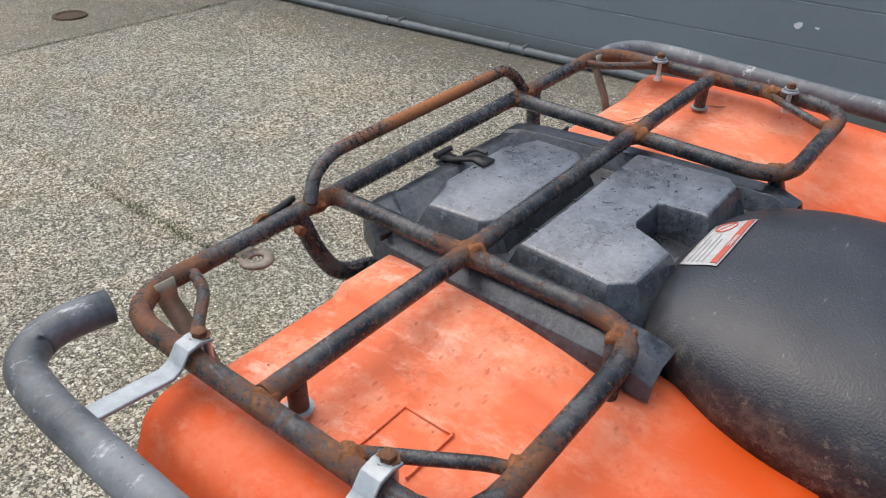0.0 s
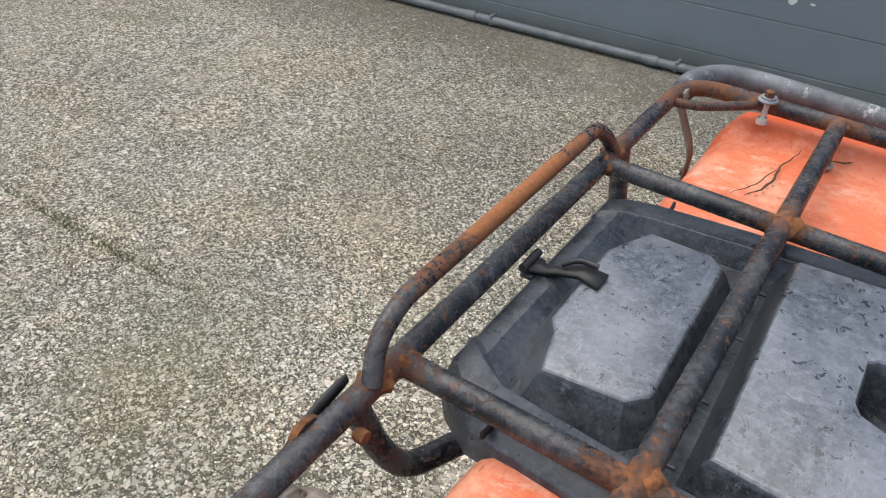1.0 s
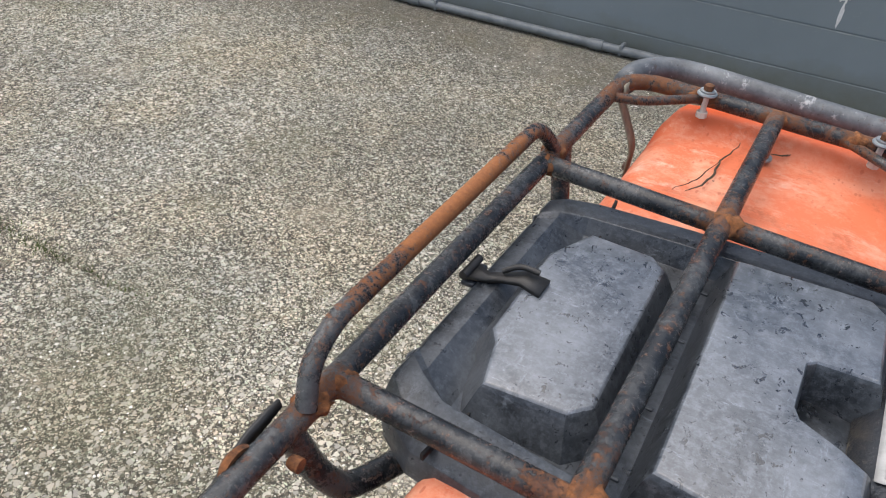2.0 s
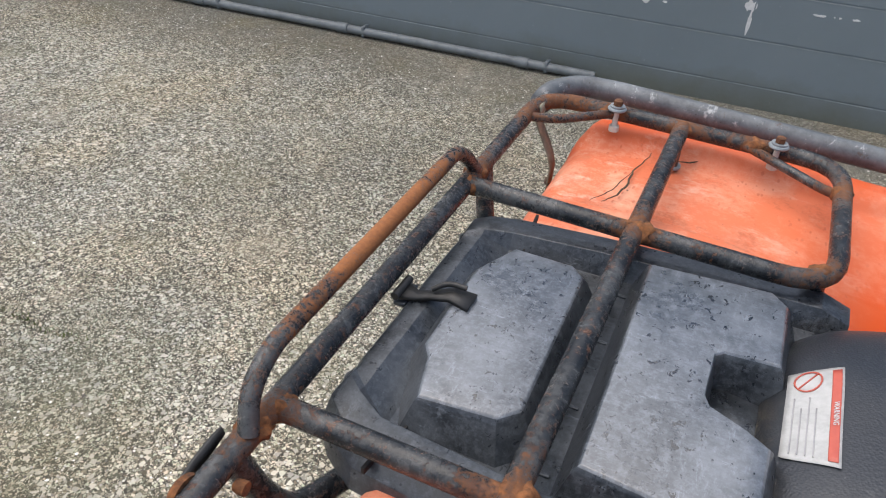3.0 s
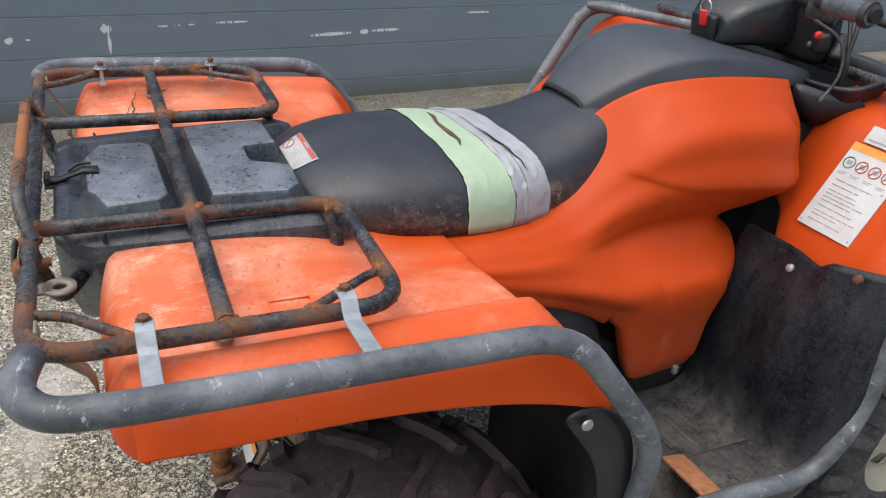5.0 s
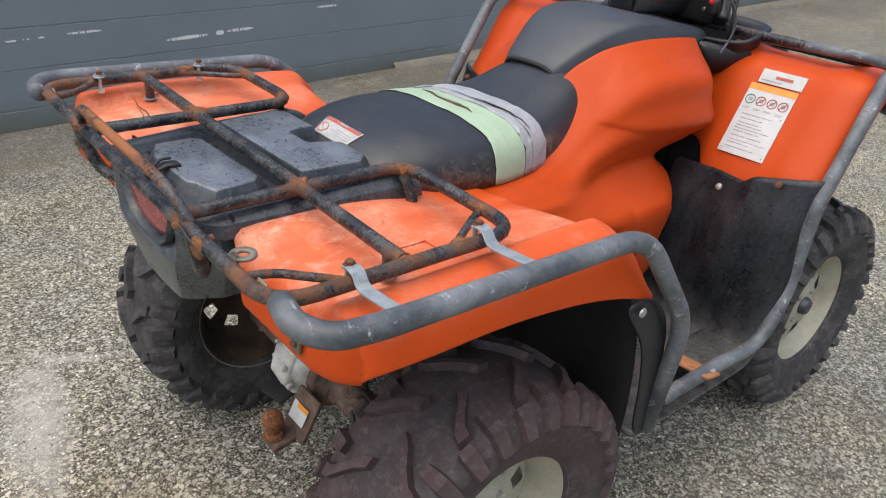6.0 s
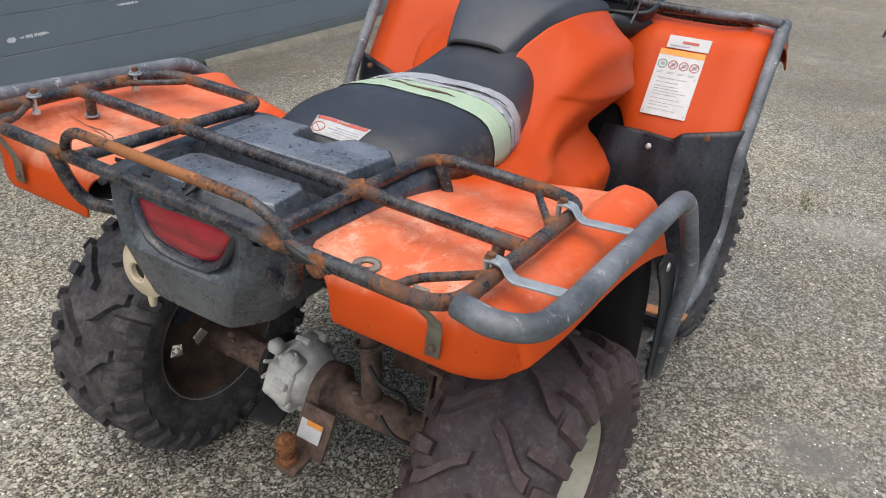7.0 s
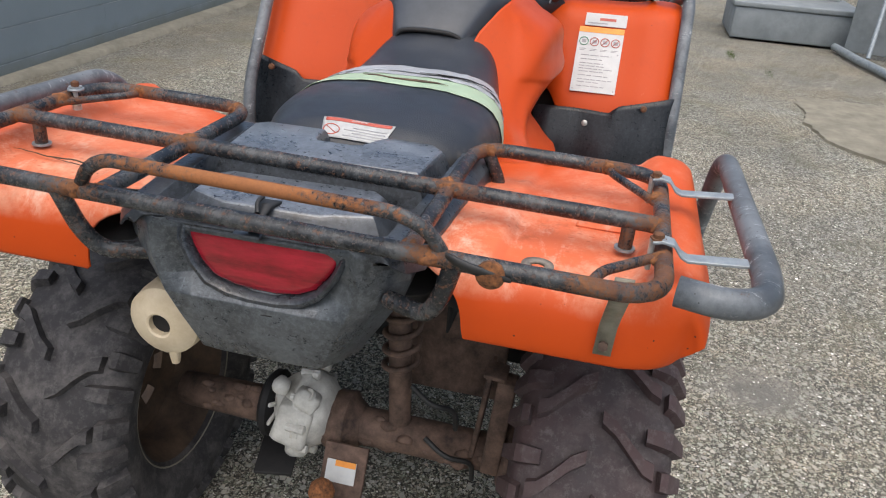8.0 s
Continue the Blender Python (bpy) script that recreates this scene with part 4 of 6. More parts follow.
def build_rear_cover():
    """The black plastic cover between the fenders, with two raised pads and the tail lamp housing."""
    rows = []
    for x, w, z, skirt in ((-0.3095, 0.160, 0.880, 0.874), (-0.307, 0.174, 0.884, 0.868), (-0.292, 0.188, 0.884, 0.854), (-0.262, 0.204, 0.880, 0.848), (-0.16, 0.214, 0.882, 0.850), (-0.02, 0.222, 0.884, 0.852), (0.075, 0.226, 0.884, 0.852), (0.105, 0.224, 0.874, 0.848)):
        drop = 0.024 if x > -0.20 else 0.016 if x > -0.28 else 0.0
        half = [(0.0, z - drop), (0.10, z - drop), (w - 0.050, z - drop), (w - 0.042, z + 0.003), (w - 0.014, z + 0.003), (w, z - 0.010), (w + 0.004, skirt)]
        rows.append([(x, -y, h) for y, h in half[::-1]] + [(x, y, h) for y, h in half[1:]])
    cover = sheet("rear_cover", rows, BLACK, bike, 0.004, 0, "black plastic rear cover between the orange fenders", 1)
    edge_round(cover, 0.0022)

    def pad(name, outline, z0, z1, label):
        """A raised pad: dusty top, steep flanks in a darker black; outline(g) is its edge grown by g, less so in the
        notch.
        """
        bm = bmesh.new()
        rings = [[bm.verts.new((x, y, z)) for x, y in outline(g)] for g, z in ((0.027, z0), (0.0065, z1 - 0.006), (0.0032, z1 - 0.0022), (0.0013, z1 - 0.0005), (0.0, z1))]
        for i, (p, q) in enumerate(zip(rings, rings[1:])):
            for k in range(len(p)):
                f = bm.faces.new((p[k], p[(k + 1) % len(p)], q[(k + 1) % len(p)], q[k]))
                # darker black on the flanks: less dust, and the shade of their angle painted in
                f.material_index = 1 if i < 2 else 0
        bm.faces.new(rings[-1])
        bm.normal_update()
        bmesh.ops.triangulate(bm, faces=[f for f in bm.faces if len(f.verts) > 4])
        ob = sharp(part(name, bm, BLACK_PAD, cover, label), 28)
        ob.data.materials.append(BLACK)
        return ob

    def grown(pts, g):
        """The outline pts (counter-clockwise) with each corner pushed out by g."""
        out = []
        for k in range(len(pts)):
            p, q, r = Vector(pts[k - 1]), Vector(pts[k]), Vector(pts[(k + 1) % len(pts)])
            n = ((q - p).normalized() + (r - q).normalized()).normalized()
            k1 = 0.45 if -0.03 < q.x < 0.03 and -0.06 < q.y < 0.05 else 1.1
            out.append((q.x + n.y * g * k1, q.y - n.x * g * k1))
        return out

    rear_edge = [(-0.238, -0.132), (-0.172, -0.124), (-0.157, -0.108), (-0.163, 0.098), (-0.178, 0.112), (-0.240, 0.112), (-0.262, 0.060), (-0.262, 0.012), (-0.260, -0.070), (-0.250, -0.085), (-0.244, -0.108)]
    front_edge = [(-0.092, -0.150), (0.016, -0.158), (0.036, -0.140), (0.038, -0.066), (0.020, -0.054), (-0.012, -0.040), (-0.018, -0.028), (-0.018, 0.030), (-0.010, 0.038), (0.038, 0.044), (0.036, 0.138), (0.022, 0.153), (-0.098, 0.142)]
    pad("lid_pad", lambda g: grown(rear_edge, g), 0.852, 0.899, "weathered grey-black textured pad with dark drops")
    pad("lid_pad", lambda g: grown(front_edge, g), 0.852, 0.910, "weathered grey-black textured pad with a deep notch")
    sheet("notch_floor", [[(-0.024, -0.050, 0.8725), (-0.024, 0.046, 0.8725)], [(0.060, -0.060, 0.864), (0.060, 0.060, 0.864)]], BLACK, cover, 0.003, 0, "", 1)
    # cross ribs in the channel under the cross bar
    for y in (-0.135, -0.05, 0.05, 0.135):
        box("channel_rib", (0.028, 0.004, 0.004), pose(-0.130, y, 0.8625), BLACK, cover, 0.0008)
    for s in (-1, 1):
        box("seam", (0.0034, 0.052, 0.007), pose(-0.246, s * 0.188, 0.8822, 0, 0, 6 * s), BLACK_DEEP, cover, 0.0005)
        box("seam", (0.0026, 0.046, 0.004), pose(-0.243, s * 0.148, 0.8700, 0, 0, 3 * s), BLACK_DEEP, cover, 0.0005)
    # strap and buckle
    pts = [(-0.246, 0.000, 0.9030), (-0.268, 0.001, 0.905), (-0.290, 0.000, 0.897), (-0.304, -0.004, 0.893), (-0.318, -0.008, 0.897)]
    bm = bmesh.new()
    grid = [[bm.verts.new((x, y + k * w, z)) for k in (-1, 1)] for (x, y, z), w in zip(pts, (0.013, 0.010, 0.0065, 0.0065, 0.012))]
    for p, q in zip(grid, grid[1:]):
        bm.faces.new((p[0], p[1], q[1], q[0]))
    strap = part("latch_strap", bm, STRAP_RUBBER, cover, "black rubber latch strap with hooked end")
    m = strap.modifiers.new("thick", "SOLIDIFY")
    m.thickness = 0.005
    tube("strap_loop", [(-0.256, 0.008, 0.910), (-0.276, 0.007, 0.911), (-0.290, 0.0, 0.902)], 0.003, STRAP_RUBBER, strap, 0.01, sides=8)
    tube("strap_grip", [(-0.320, -0.024, 0.898), (-0.320, 0.010, 0.898)], 0.0045, STRAP_RUBBER, strap, sides=8)
    return cover


cover = build_rear_cover()


def build_tail():
    """Housing under the rear bar, with a sunk surround and a red half-moon lens."""
    # height, half width, x of the face in the middle, x at the sides
    st = [(0.884, 0.178, -0.296, -0.276), (0.874, 0.192, -0.306, -0.270), (0.835, 0.192, -0.291, -0.264), (0.805, 0.182, -0.292, -0.256), (0.782, 0.170, -0.316, -0.250), (0.745, 0.148, -0.309, -0.243), (0.712, 0.128, -0.301, -0.238), (0.694, 0.118, -0.297, -0.236), (0.690, 0.114, -0.280, -0.230), (0.690, 0.100, -0.200, -0.200)]
    rows = []
    for z, w, xm, xs in st:
        rim = min(xm, -0.314) if z > 0.78 else xm
        half = [(0.0, xm), (0.50 * w, xm + 0.001), (0.72 * w, rim + 0.06 * (xs - rim)), (0.86 * w, rim + 0.45 * (xs - rim)), (w, xs), (w * 0.985, xs + 0.05), (w * 0.97, xs + 0.13)]
        rows.append([(x, -y, z) for y, x in half[::-1]] + [(x, y, z) for y, x in half[1:]])
    tail = edge_round(sheet("tail_housing", rows, HOUSING, bike, 0.004, 0, "scuffed black plastic tail lamp housing", 1), 0.004)
    def moon(g):
        pts = [(-0.114, 0.873), (-0.110, 0.858), (-0.099, 0.838), (-0.081, 0.817), (-0.060, 0.806), (-0.030, 0.801), (0.002, 0.801), (0.030, 0.804), (0.056, 0.813), (0.073, 0.832), (0.084, 0.856), (0.087, 0.873), (0.0, 0.877), (-0.106, 0.876)]
        cy, cz = -0.014, 0.842
        return [(cy + (y - cy) * (1 + g / 0.1), min(0.880, cz + (z - cz) * (1 + g / 0.042))) for y, z in pts]
    bm = bmesh.new()
    rings = [[bm.verts.new((x if z < 0.862 else max(x, -0.3065), y, z)) for y, z in moon(g)] for g, x in ((0.017, -0.303), (0.015, -0.3160), (0.009, -0.3172), (0.005, -0.3130), (0.001, -0.2960))]
    for a, b in zip(rings, rings[1:]):
        for k in range(len(a)):
            bm.faces.new((a[k], a[(k + 1) % len(a)], b[(k + 1) % len(a)], b[k]))
    sharp(part("lamp_surround", bm, BLACK, tail), 40)
    bm = bmesh.new()
    rings = [[bm.verts.new((x, y, z)) for y, z in moon(g)] for g, x in ((0.004, -0.294), (0.002, -0.3030), (-0.002, -0.3070), (-0.010, -0.3085), (-0.03, -0.3100))]
    for a, b in zip(rings, rings[1:]):
        for k in range(len(a)):
            bm.faces.new((a[k], a[(k + 1) % len(a)], b[(k + 1) % len(a)], b[k]))
    bm.faces.new(rings[-1])
    part("tail_light", bm, LENS, tail, "red half-moon tail light lens")
    box("lamp_tab", (0.014, 0.036, 0.006), pose(-0.319, 0.000, 0.884, 0, 0, 4), BLACK, tail, 0.002)
    box("slot", (0.003, 0.016, 0.004), pose(-0.3165, -0.020, 0.774), BLACK_DEEP, tail, 0.0006)
    turned("muffler", [(0.017, 0.012), (0.017, 0.0), (0.020, -0.002), (0.040, 0.002), (0.054, 0.012), (0.056, 0.03), (0.056, 0.35), (0.05, 0.35)], pose(-0.262, 0.176, 0.684, 0, 90, 0), CREAM, bike, 32, "cream-painted round muffler end")
    # black disc set in the muffler's mouth to make its hole dark
    turned("tail_pipe", [(0.0001, 0.010), (0.0175, 0.010), (0.0175, 0.030), (0.0001, 0.030)], pose(-0.262, 0.176, 0.684, 0, 90, 0), BLACK_DEEP, bike, 20)
    turned("drain_plug", [(0.0001, 0), (0.006, 0), (0.008, 0.01), (0.009, 0.024), (0.0001, 0.024)], pose(-0.245, 0.166, 0.612), CREAM, bike, 12)
    return tail


build_tail()

# x, half width, top, bottom
SEAT_ST = [(0.034, 0.085, 0.872, 0.842), (0.050, 0.142, 0.893, 0.834), (0.09, 0.172, 0.913, 0.830), (0.16, 0.197, 0.926, 0.826), (0.24, 0.208, 0.930, 0.820), (0.32, 0.209, 0.928, 0.815), (0.40, 0.196, 0.924, 0.812), (0.47, 0.176, 0.927, 0.812), (0.54, 0.161, 0.945, 0.822), (0.60, 0.145, 0.968, 0.846), (0.640, 0.131, 0.980, 0.868)]


def seat_point(x, a, lift=0.0):
    """A place on the seat: a runs from 0 at the right edge over the top to pi at the left."""
    w, top, low = curve(SEAT_ST, x)
    c, s = math.cos(a), math.sin(a)
    n = 2 / 3.2
    y = -(w + lift) * math.copysign(abs(c) ** n, c)
    z = low + (top - low + lift) * abs(s) ** n
    lumps = 0.0022 * noise.noise(Vector((x * 14, y * 14, 2.0)))
    return Vector((x + 0.030 * (1 - abs(s)) * min(1.0, max(0.0, (x - 0.46) / 0.12)), y, z + lumps))


def seat_band(name, x0, x1, slant, lift, material, label, parent, steps=12, seed=0, crumple=0.0012):
    """Tape round the seat, with a ragged edge and folds that run across it."""
    rows = []
    n = 84
    for i in range(steps + 1):
        row = []
        for k in range(n + 1):
            a = math.pi * k / n
            u = i / steps
            end = 0 if u < 0.5 else 3
            rag = 0.005 * noise.noise(Vector((a * 2.2, seed + end, 0))) + 0.0022 * noise.noise(Vector((a * 11, seed + end, 4)))
            x = x0 + (x1 - x0) * u + slant * math.cos(a) + rag
            fold = abs(noise.noise(Vector((x * 34 + a * 4, a * 2.0 - x * 16, seed))))
            fold = crumple * (max(0.0, 0.30 - fold) / 0.30) ** 1.5 + 0.5 * crumple * noise.noise(Vector((x * 80, a * 7.0, seed)))
            row.append(seat_point(x, a, lift + fold))
        rows.append(row)
    return sheet(name, rows, material, parent, 0.0006, 0, label, 1)


def build_seat():
    n = 46
    xs = [0.034 + 0.606 * k / n for k in range(n + 1)]
    rows = [[seat_point(x, math.pi * k / 40) for k in range(41)] for x in xs]
    bm = bmesh.new()
    grid = [[bm.verts.new(p) for p in r] for r in rows]
    for a, b in zip(grid, grid[1:]):
        for k in range(40):
            bm.faces.new((a[k], a[k + 1], b[k + 1], b[k]))
        bm.faces.new((a[0], b[0], b[-1], a[-1]))
    bm.faces.new(grid[0])
    bm.faces.new(grid[-1][::-1])
    seat = part("seat", bm, SEAT, bike, "long black vinyl seat, scuffed along its lower sides")
    seat_band("green_tape", 0.298, 0.392, 0.010, 0.0016, TAPE_GREEN, "band of pale green tape round the seat", seat, 24, 2, 0.0010)
    seat_band("silver_tape", 0.383, 0.422, 0.020, 0.0030, TAPE_SILVER, "band of wrinkled silver tape round the seat", seat, 22, 5, 0.0024)
    seat_band("silver_tape", 0.404, 0.449, 0.028, 0.0052, TAPE_SILVER, "", seat, 24, 9, 0.0014)
    bm = bmesh.new()
    pts = [seat_point(0.346 - 0.001 * k + 0.004 * math.sin(2.1 * k), 1.80 - 0.10 * k, 0.0035) for k in range(6)]
    add_tube(bm, pts, [0.0012, 0.0048, 0.0036, 0.0062, 0.0030, 0.0006], 6)
    for v in bm.verts:
        v.co.z = pts[2].z + (v.co.z - pts[2].z) * 0.35
    part("tear", bm, RIM_RUST, seat, "torn slit showing brown foam")
    bm = bmesh.new()
    slit = [seat_point(0.402 + 0.0045 * k + 0.002 * math.sin(2.3 * k), 1.55 - 0.11 * k, 0.0075) for k in range(9)]
    add_tube(bm, slit, [0.0004, 0.0012, 0.0020, 0.0016, 0.0024, 0.0018, 0.0014, 0.0010, 0.0004], 6)
    part("tape_gap", bm, BLACK_DEEP, seat, "dark gap between layers of silver tape")
    # warning sticker over the rear end
    def patch(name, u0, u1, v0, v1, lift, mat, parent):
        rows = []
        for i in range(9):
            x = 0.050 + (0.092 - 0.050) * (u0 + (u1 - u0) * i / 8)
            a0 = 1.37 + 0.40 * v0
            a1 = 1.37 + 0.40 * v1
            rows.append([seat_point(x, a0 + (a1 - a0) * k / 12, lift) for k in range(13)])
        return sheet(name, rows, mat, parent, 0.0004, 0, "", 1)
    sticker = patch("warning_sticker", 0, 1, 0, 1, 0.0012, PAPER_DULL, seat)
    tagged(sticker, "white warning sticker with an orange header and small print")
    patch("header", 0.78, 0.95, 0.06, 0.94, 0.0020, INK_RED, sticker)
    for k in range(4):
        patch("print_bar", 0.14 + 0.13 * k, 0.165 + 0.13 * k, 0.08, 0.58 - 0.07 * (k % 2), 0.0020, INK, sticker)
    ring = [seat_point(0.050 + 0.042 * (0.36 + 0.24 * math.sin(t)), 1.37 + 0.40 * (0.80 + 0.155 * math.cos(t)), 0.0022) for t in (2 * math.pi * k / 24 for k in range(25))]
    bm = bmesh.new()
    add_tube(bm, ring, 0.0009, 6, False)
    add_tube(bm, [ring[3], ring[15]], 0.0008, 6)
    part("symbol", bm, INK_RED, sticker)
    x, a = 0.0866, 1.37 + 0.20
    p = seat_point(x, a, 0.0026)
    dx = (seat_point(x + 0.004, a, 0.0026) - p).normalized()
    dy = Vector((0, -1, 0))
    m = Matrix((dy, dx, dy.cross(dx))).transposed().to_4x4()
    m.translation = p + dy.cross(dx) * 0.0006
    lettering("lettering", "WARNING", 0.0062, m, PAPER, sticker)
    return seat


build_seat()


def build_tank_cover():
    # x, half width, top, edge
    st = [(0.606, 0.080, 0.980, 0.956), (0.614, 0.088, 0.992, 0.962), (0.666, 0.110, 1.034, 1.000), (0.720, 0.134, 1.070, 1.032), (0.780, 0.150, 1.087, 1.050), (0.860, 0.154, 1.083, 1.053), (0.970, 0.152, 1.061, 1.047), (1.060, 0.146, 1.043, 1.037), (1.105, 0.130, 1.030, 1.026)]
    rows = []
    for x, w, t, e in st:
        d = t - e
        half = [(0.0, t), (0.40 * w, t - 0.03 * d), (0.70 * w, t - 0.16 * d), (0.89 * w, t - 0.45 * d), (0.955 * w, e - 0.004), (0.99 * w, e - 0.016), (w, e - 0.030)]
        rows.append([(x + 0.02 * (y / 0.16) ** 2, 0.02 - y, z) for y, z in half[::-1]] + [(x + 0.02 * (y / 0.16) ** 2, 0.02 + y, z) for y, z in half[1:]])
    ob = sheet("tank_cover", rows, TANK, bike, 0.004, 2, "matt dark grey plastic tank cover", 1, (("col", 3, 0.85), ("col", 9, 0.85)))
    tube("edge_trim", [(p[0] - 0.002, p[1], p[2] - 0.002) for p in rows[0][1:12]], 0.0050, BLACK_DEEP, ob, 0.02, "black rubber edge trim", 8)
    return ob


build_tank_cover()


def finer(rows, n, m):
    """A denser cage through the control rows: n steps between rows, m between columns."""
    def dense(points, k):
        st = [(i, *p) for i, p in enumerate(points)]
        return [tuple(curve(st, i / k)) for i in range((len(points) - 1) * k + 1)]
    across = [dense(r, m) for r in rows]
    return [list(r) for r in zip(*(dense([r[c] for r in across], n) for c in range(len(across[0]))))]


def inside(outline, x, z, soft=0.008):
    """1 within the outline, falling to 0 over a short slope outside it."""
    best, odd = 1e9, False
    for (x0, z0), (x1, z1) in zip(outline, outline[1:] + outline[:1]):
        dx, dz = x1 - x0, z1 - z0
        u = min(1.0, max(0.0, ((x - x0) * dx + (z - z0) * dz) / (dx * dx + dz * dz)))
        best = min(best, math.hypot(x - x0 - u * dx, z - z0 - u * dz))
        if (z0 > z) != (z1 > z) and x < x0 + (z - z0) / dz * dx:
            odd = not odd
    u = 1.0 if odd and best > soft / 2 else 0.5 + (best if odd else -best) / soft
    u = min(1.0, max(0.0, u))
    return u * u * (3 - 2 * u)


def build_side_panel(s):
    """Orange side panel from the seat to the footwell, bulging beside the tank."""
    st = [
        (0.215, (0.150, 0.814), (0.235, 0.808), (0.262, 0.804), (0.280, 0.800), (0.288, 0.782), (0.288, 0.765)),
        (0.33, (0.150, 0.812), (0.232, 0.806), (0.262, 0.796), (0.286, 0.780), (0.292, 0.758), (0.290, 0.735)),
        (0.44, (0.135, 0.814), (0.210, 0.804), (0.245, 0.785), (0.275, 0.765), (0.290, 0.728), (0.286, 0.694)),
        (0.53, (0.118, 0.858), (0.185, 0.820), (0.225, 0.788), (0.258, 0.750), (0.286, 0.698), (0.284, 0.652)),
        (0.61, (0.080, 0.953), (0.175, 0.875), (0.215, 0.820), (0.232, 0.750), (0.282, 0.672), (0.284, 0.598)),
        (0.68, (0.112, 1.014), (0.205, 0.930), (0.228, 0.850), (0.222, 0.762), (0.280, 0.665), (0.282, 0.486)),
        (0.76, (0.132, 1.035), (0.222, 0.960), (0.240, 0.862), (0.218, 0.765), (0.275, 0.660), (0.277, 0.446)),
        (0.86, (0.134, 1.037), (0.232, 0.968), (0.250, 0.862), (0.208, 0.762), (0.262, 0.655), (0.266, 0.448)),
        (0.95, (0.136, 1.032), (0.236, 0.962), (0.252, 0.856), (0.184, 0.752), (0.240, 0.648), (0.240, 0.480)),
        (1.00, (0.136, 1.026), (0.214, 0.958), (0.244, 0.852), (0.160, 0.748), (0.184, 0.655), (0.172, 0.600)),
        (1.012, (0.125, 1.022), (0.192, 0.953), (0.222, 0.852), (0.140, 0.748), (0.166, 0.655), (0.155, 0.605)),
    ]
    rows = []
    for x, *p in st:
        k = min(1.0, max(0.0, (x - 0.42) / 0.15))
        p = p[:3] + [(p[3][0] - 0.014 * k, p[3][1] + 0.006 * k), (p[4][0] + 0.004 * k, p[4][1] + 0.008 * k), (p[5][0] - 0.026 * k, p[5][1])]
        pts = []
        for (y0, z0), (y1, z1) in zip(p, p[1:]):
            pts += [(x, s * y0, z0), (x, s * (y0 + y1) / 2, (z0 + z1) / 2)]
        pts.append((x, s * p[-1][0], p[-1][1]))
        pts.append((x, s * (p[-1][0] - 0.02), p[-1][1] - 0.006))
        rows.append(pts)
    rows = [[(x - 0.095 * math.exp(-((z - 0.745) / 0.045) ** 2) * min(1.0, max(0.0, (x - 0.80) / 0.2)) ** 1.5 + 0.020 * min(1.0, max(0.0, (x - 0.93) / 0.06)) * min(1.0, max(0.0, (z - 0.96) / 0.07)), y, z) for x, y, z in r] for r in rows]
    def pulled(x, z):
        """The lower front edge runs back and down to the foot board."""
        return x - 0.085 * min(1.0, max(0.0, (0.71 - z) / 0.08)) * min(1.0, max(0.0, (x - 0.84) / 0.12))
    rows = [[(pulled(x, z), y, z) for x, y, z in r] for r in rows]
    bulge = [(0.630, 0.890), (0.665, 0.950), (0.725, 1.010), (0.800, 1.014), (0.968, 0.992), (0.985, 0.850), (0.750, 0.862)]
    shin = [(0.700, 0.690), (0.745, 0.560), (0.740, 0.470), (0.855, 0.470), (0.880, 0.640), (0.850, 0.690)]
    lower = [(0.595, 0.626), (0.640, 0.584), (0.672, 0.490), (0.690, 0.455), (0.712, 0.446), (0.852, 0.449), (0.872, 0.490), (0.905, 0.600)]
    def cut(row):
        """Bring the row's lowest stretch down or up to the outline of the shin guard."""
        x, bottom = row[-1][0], min(p[2] for p in row)
        if not lower[0][0] < x < lower[-1][0]:
            return row
        zb = next(z0 + (z1 - z0) * (x - x0) / (x1 - x0) for (x0, z0), (x1, z1) in zip(lower, lower[1:]) if x0 <= x <= x1)
        return [(a, b, c if c > 0.67 else 0.67 - (0.67 - c) * (0.67 - zb) / (0.67 - bottom)) for a, b, c in row]
    rows = [[(x, y + s * (0.0060 * inside(bulge, x, z) + 0.006 * inside(shin, x, z)), z) for x, y, z in r] for r in map(cut, finer(rows, 12, 7))]
    panel = sheet("side_panel", rows, ORANGE, bike, 0.004, 0, "smooth bright orange plastic side panel with pressed creases", -1 if s > 0 else 1)
    if s > 0:
        panel.location = (-0.01, 0.010, -0.005)
    return panel


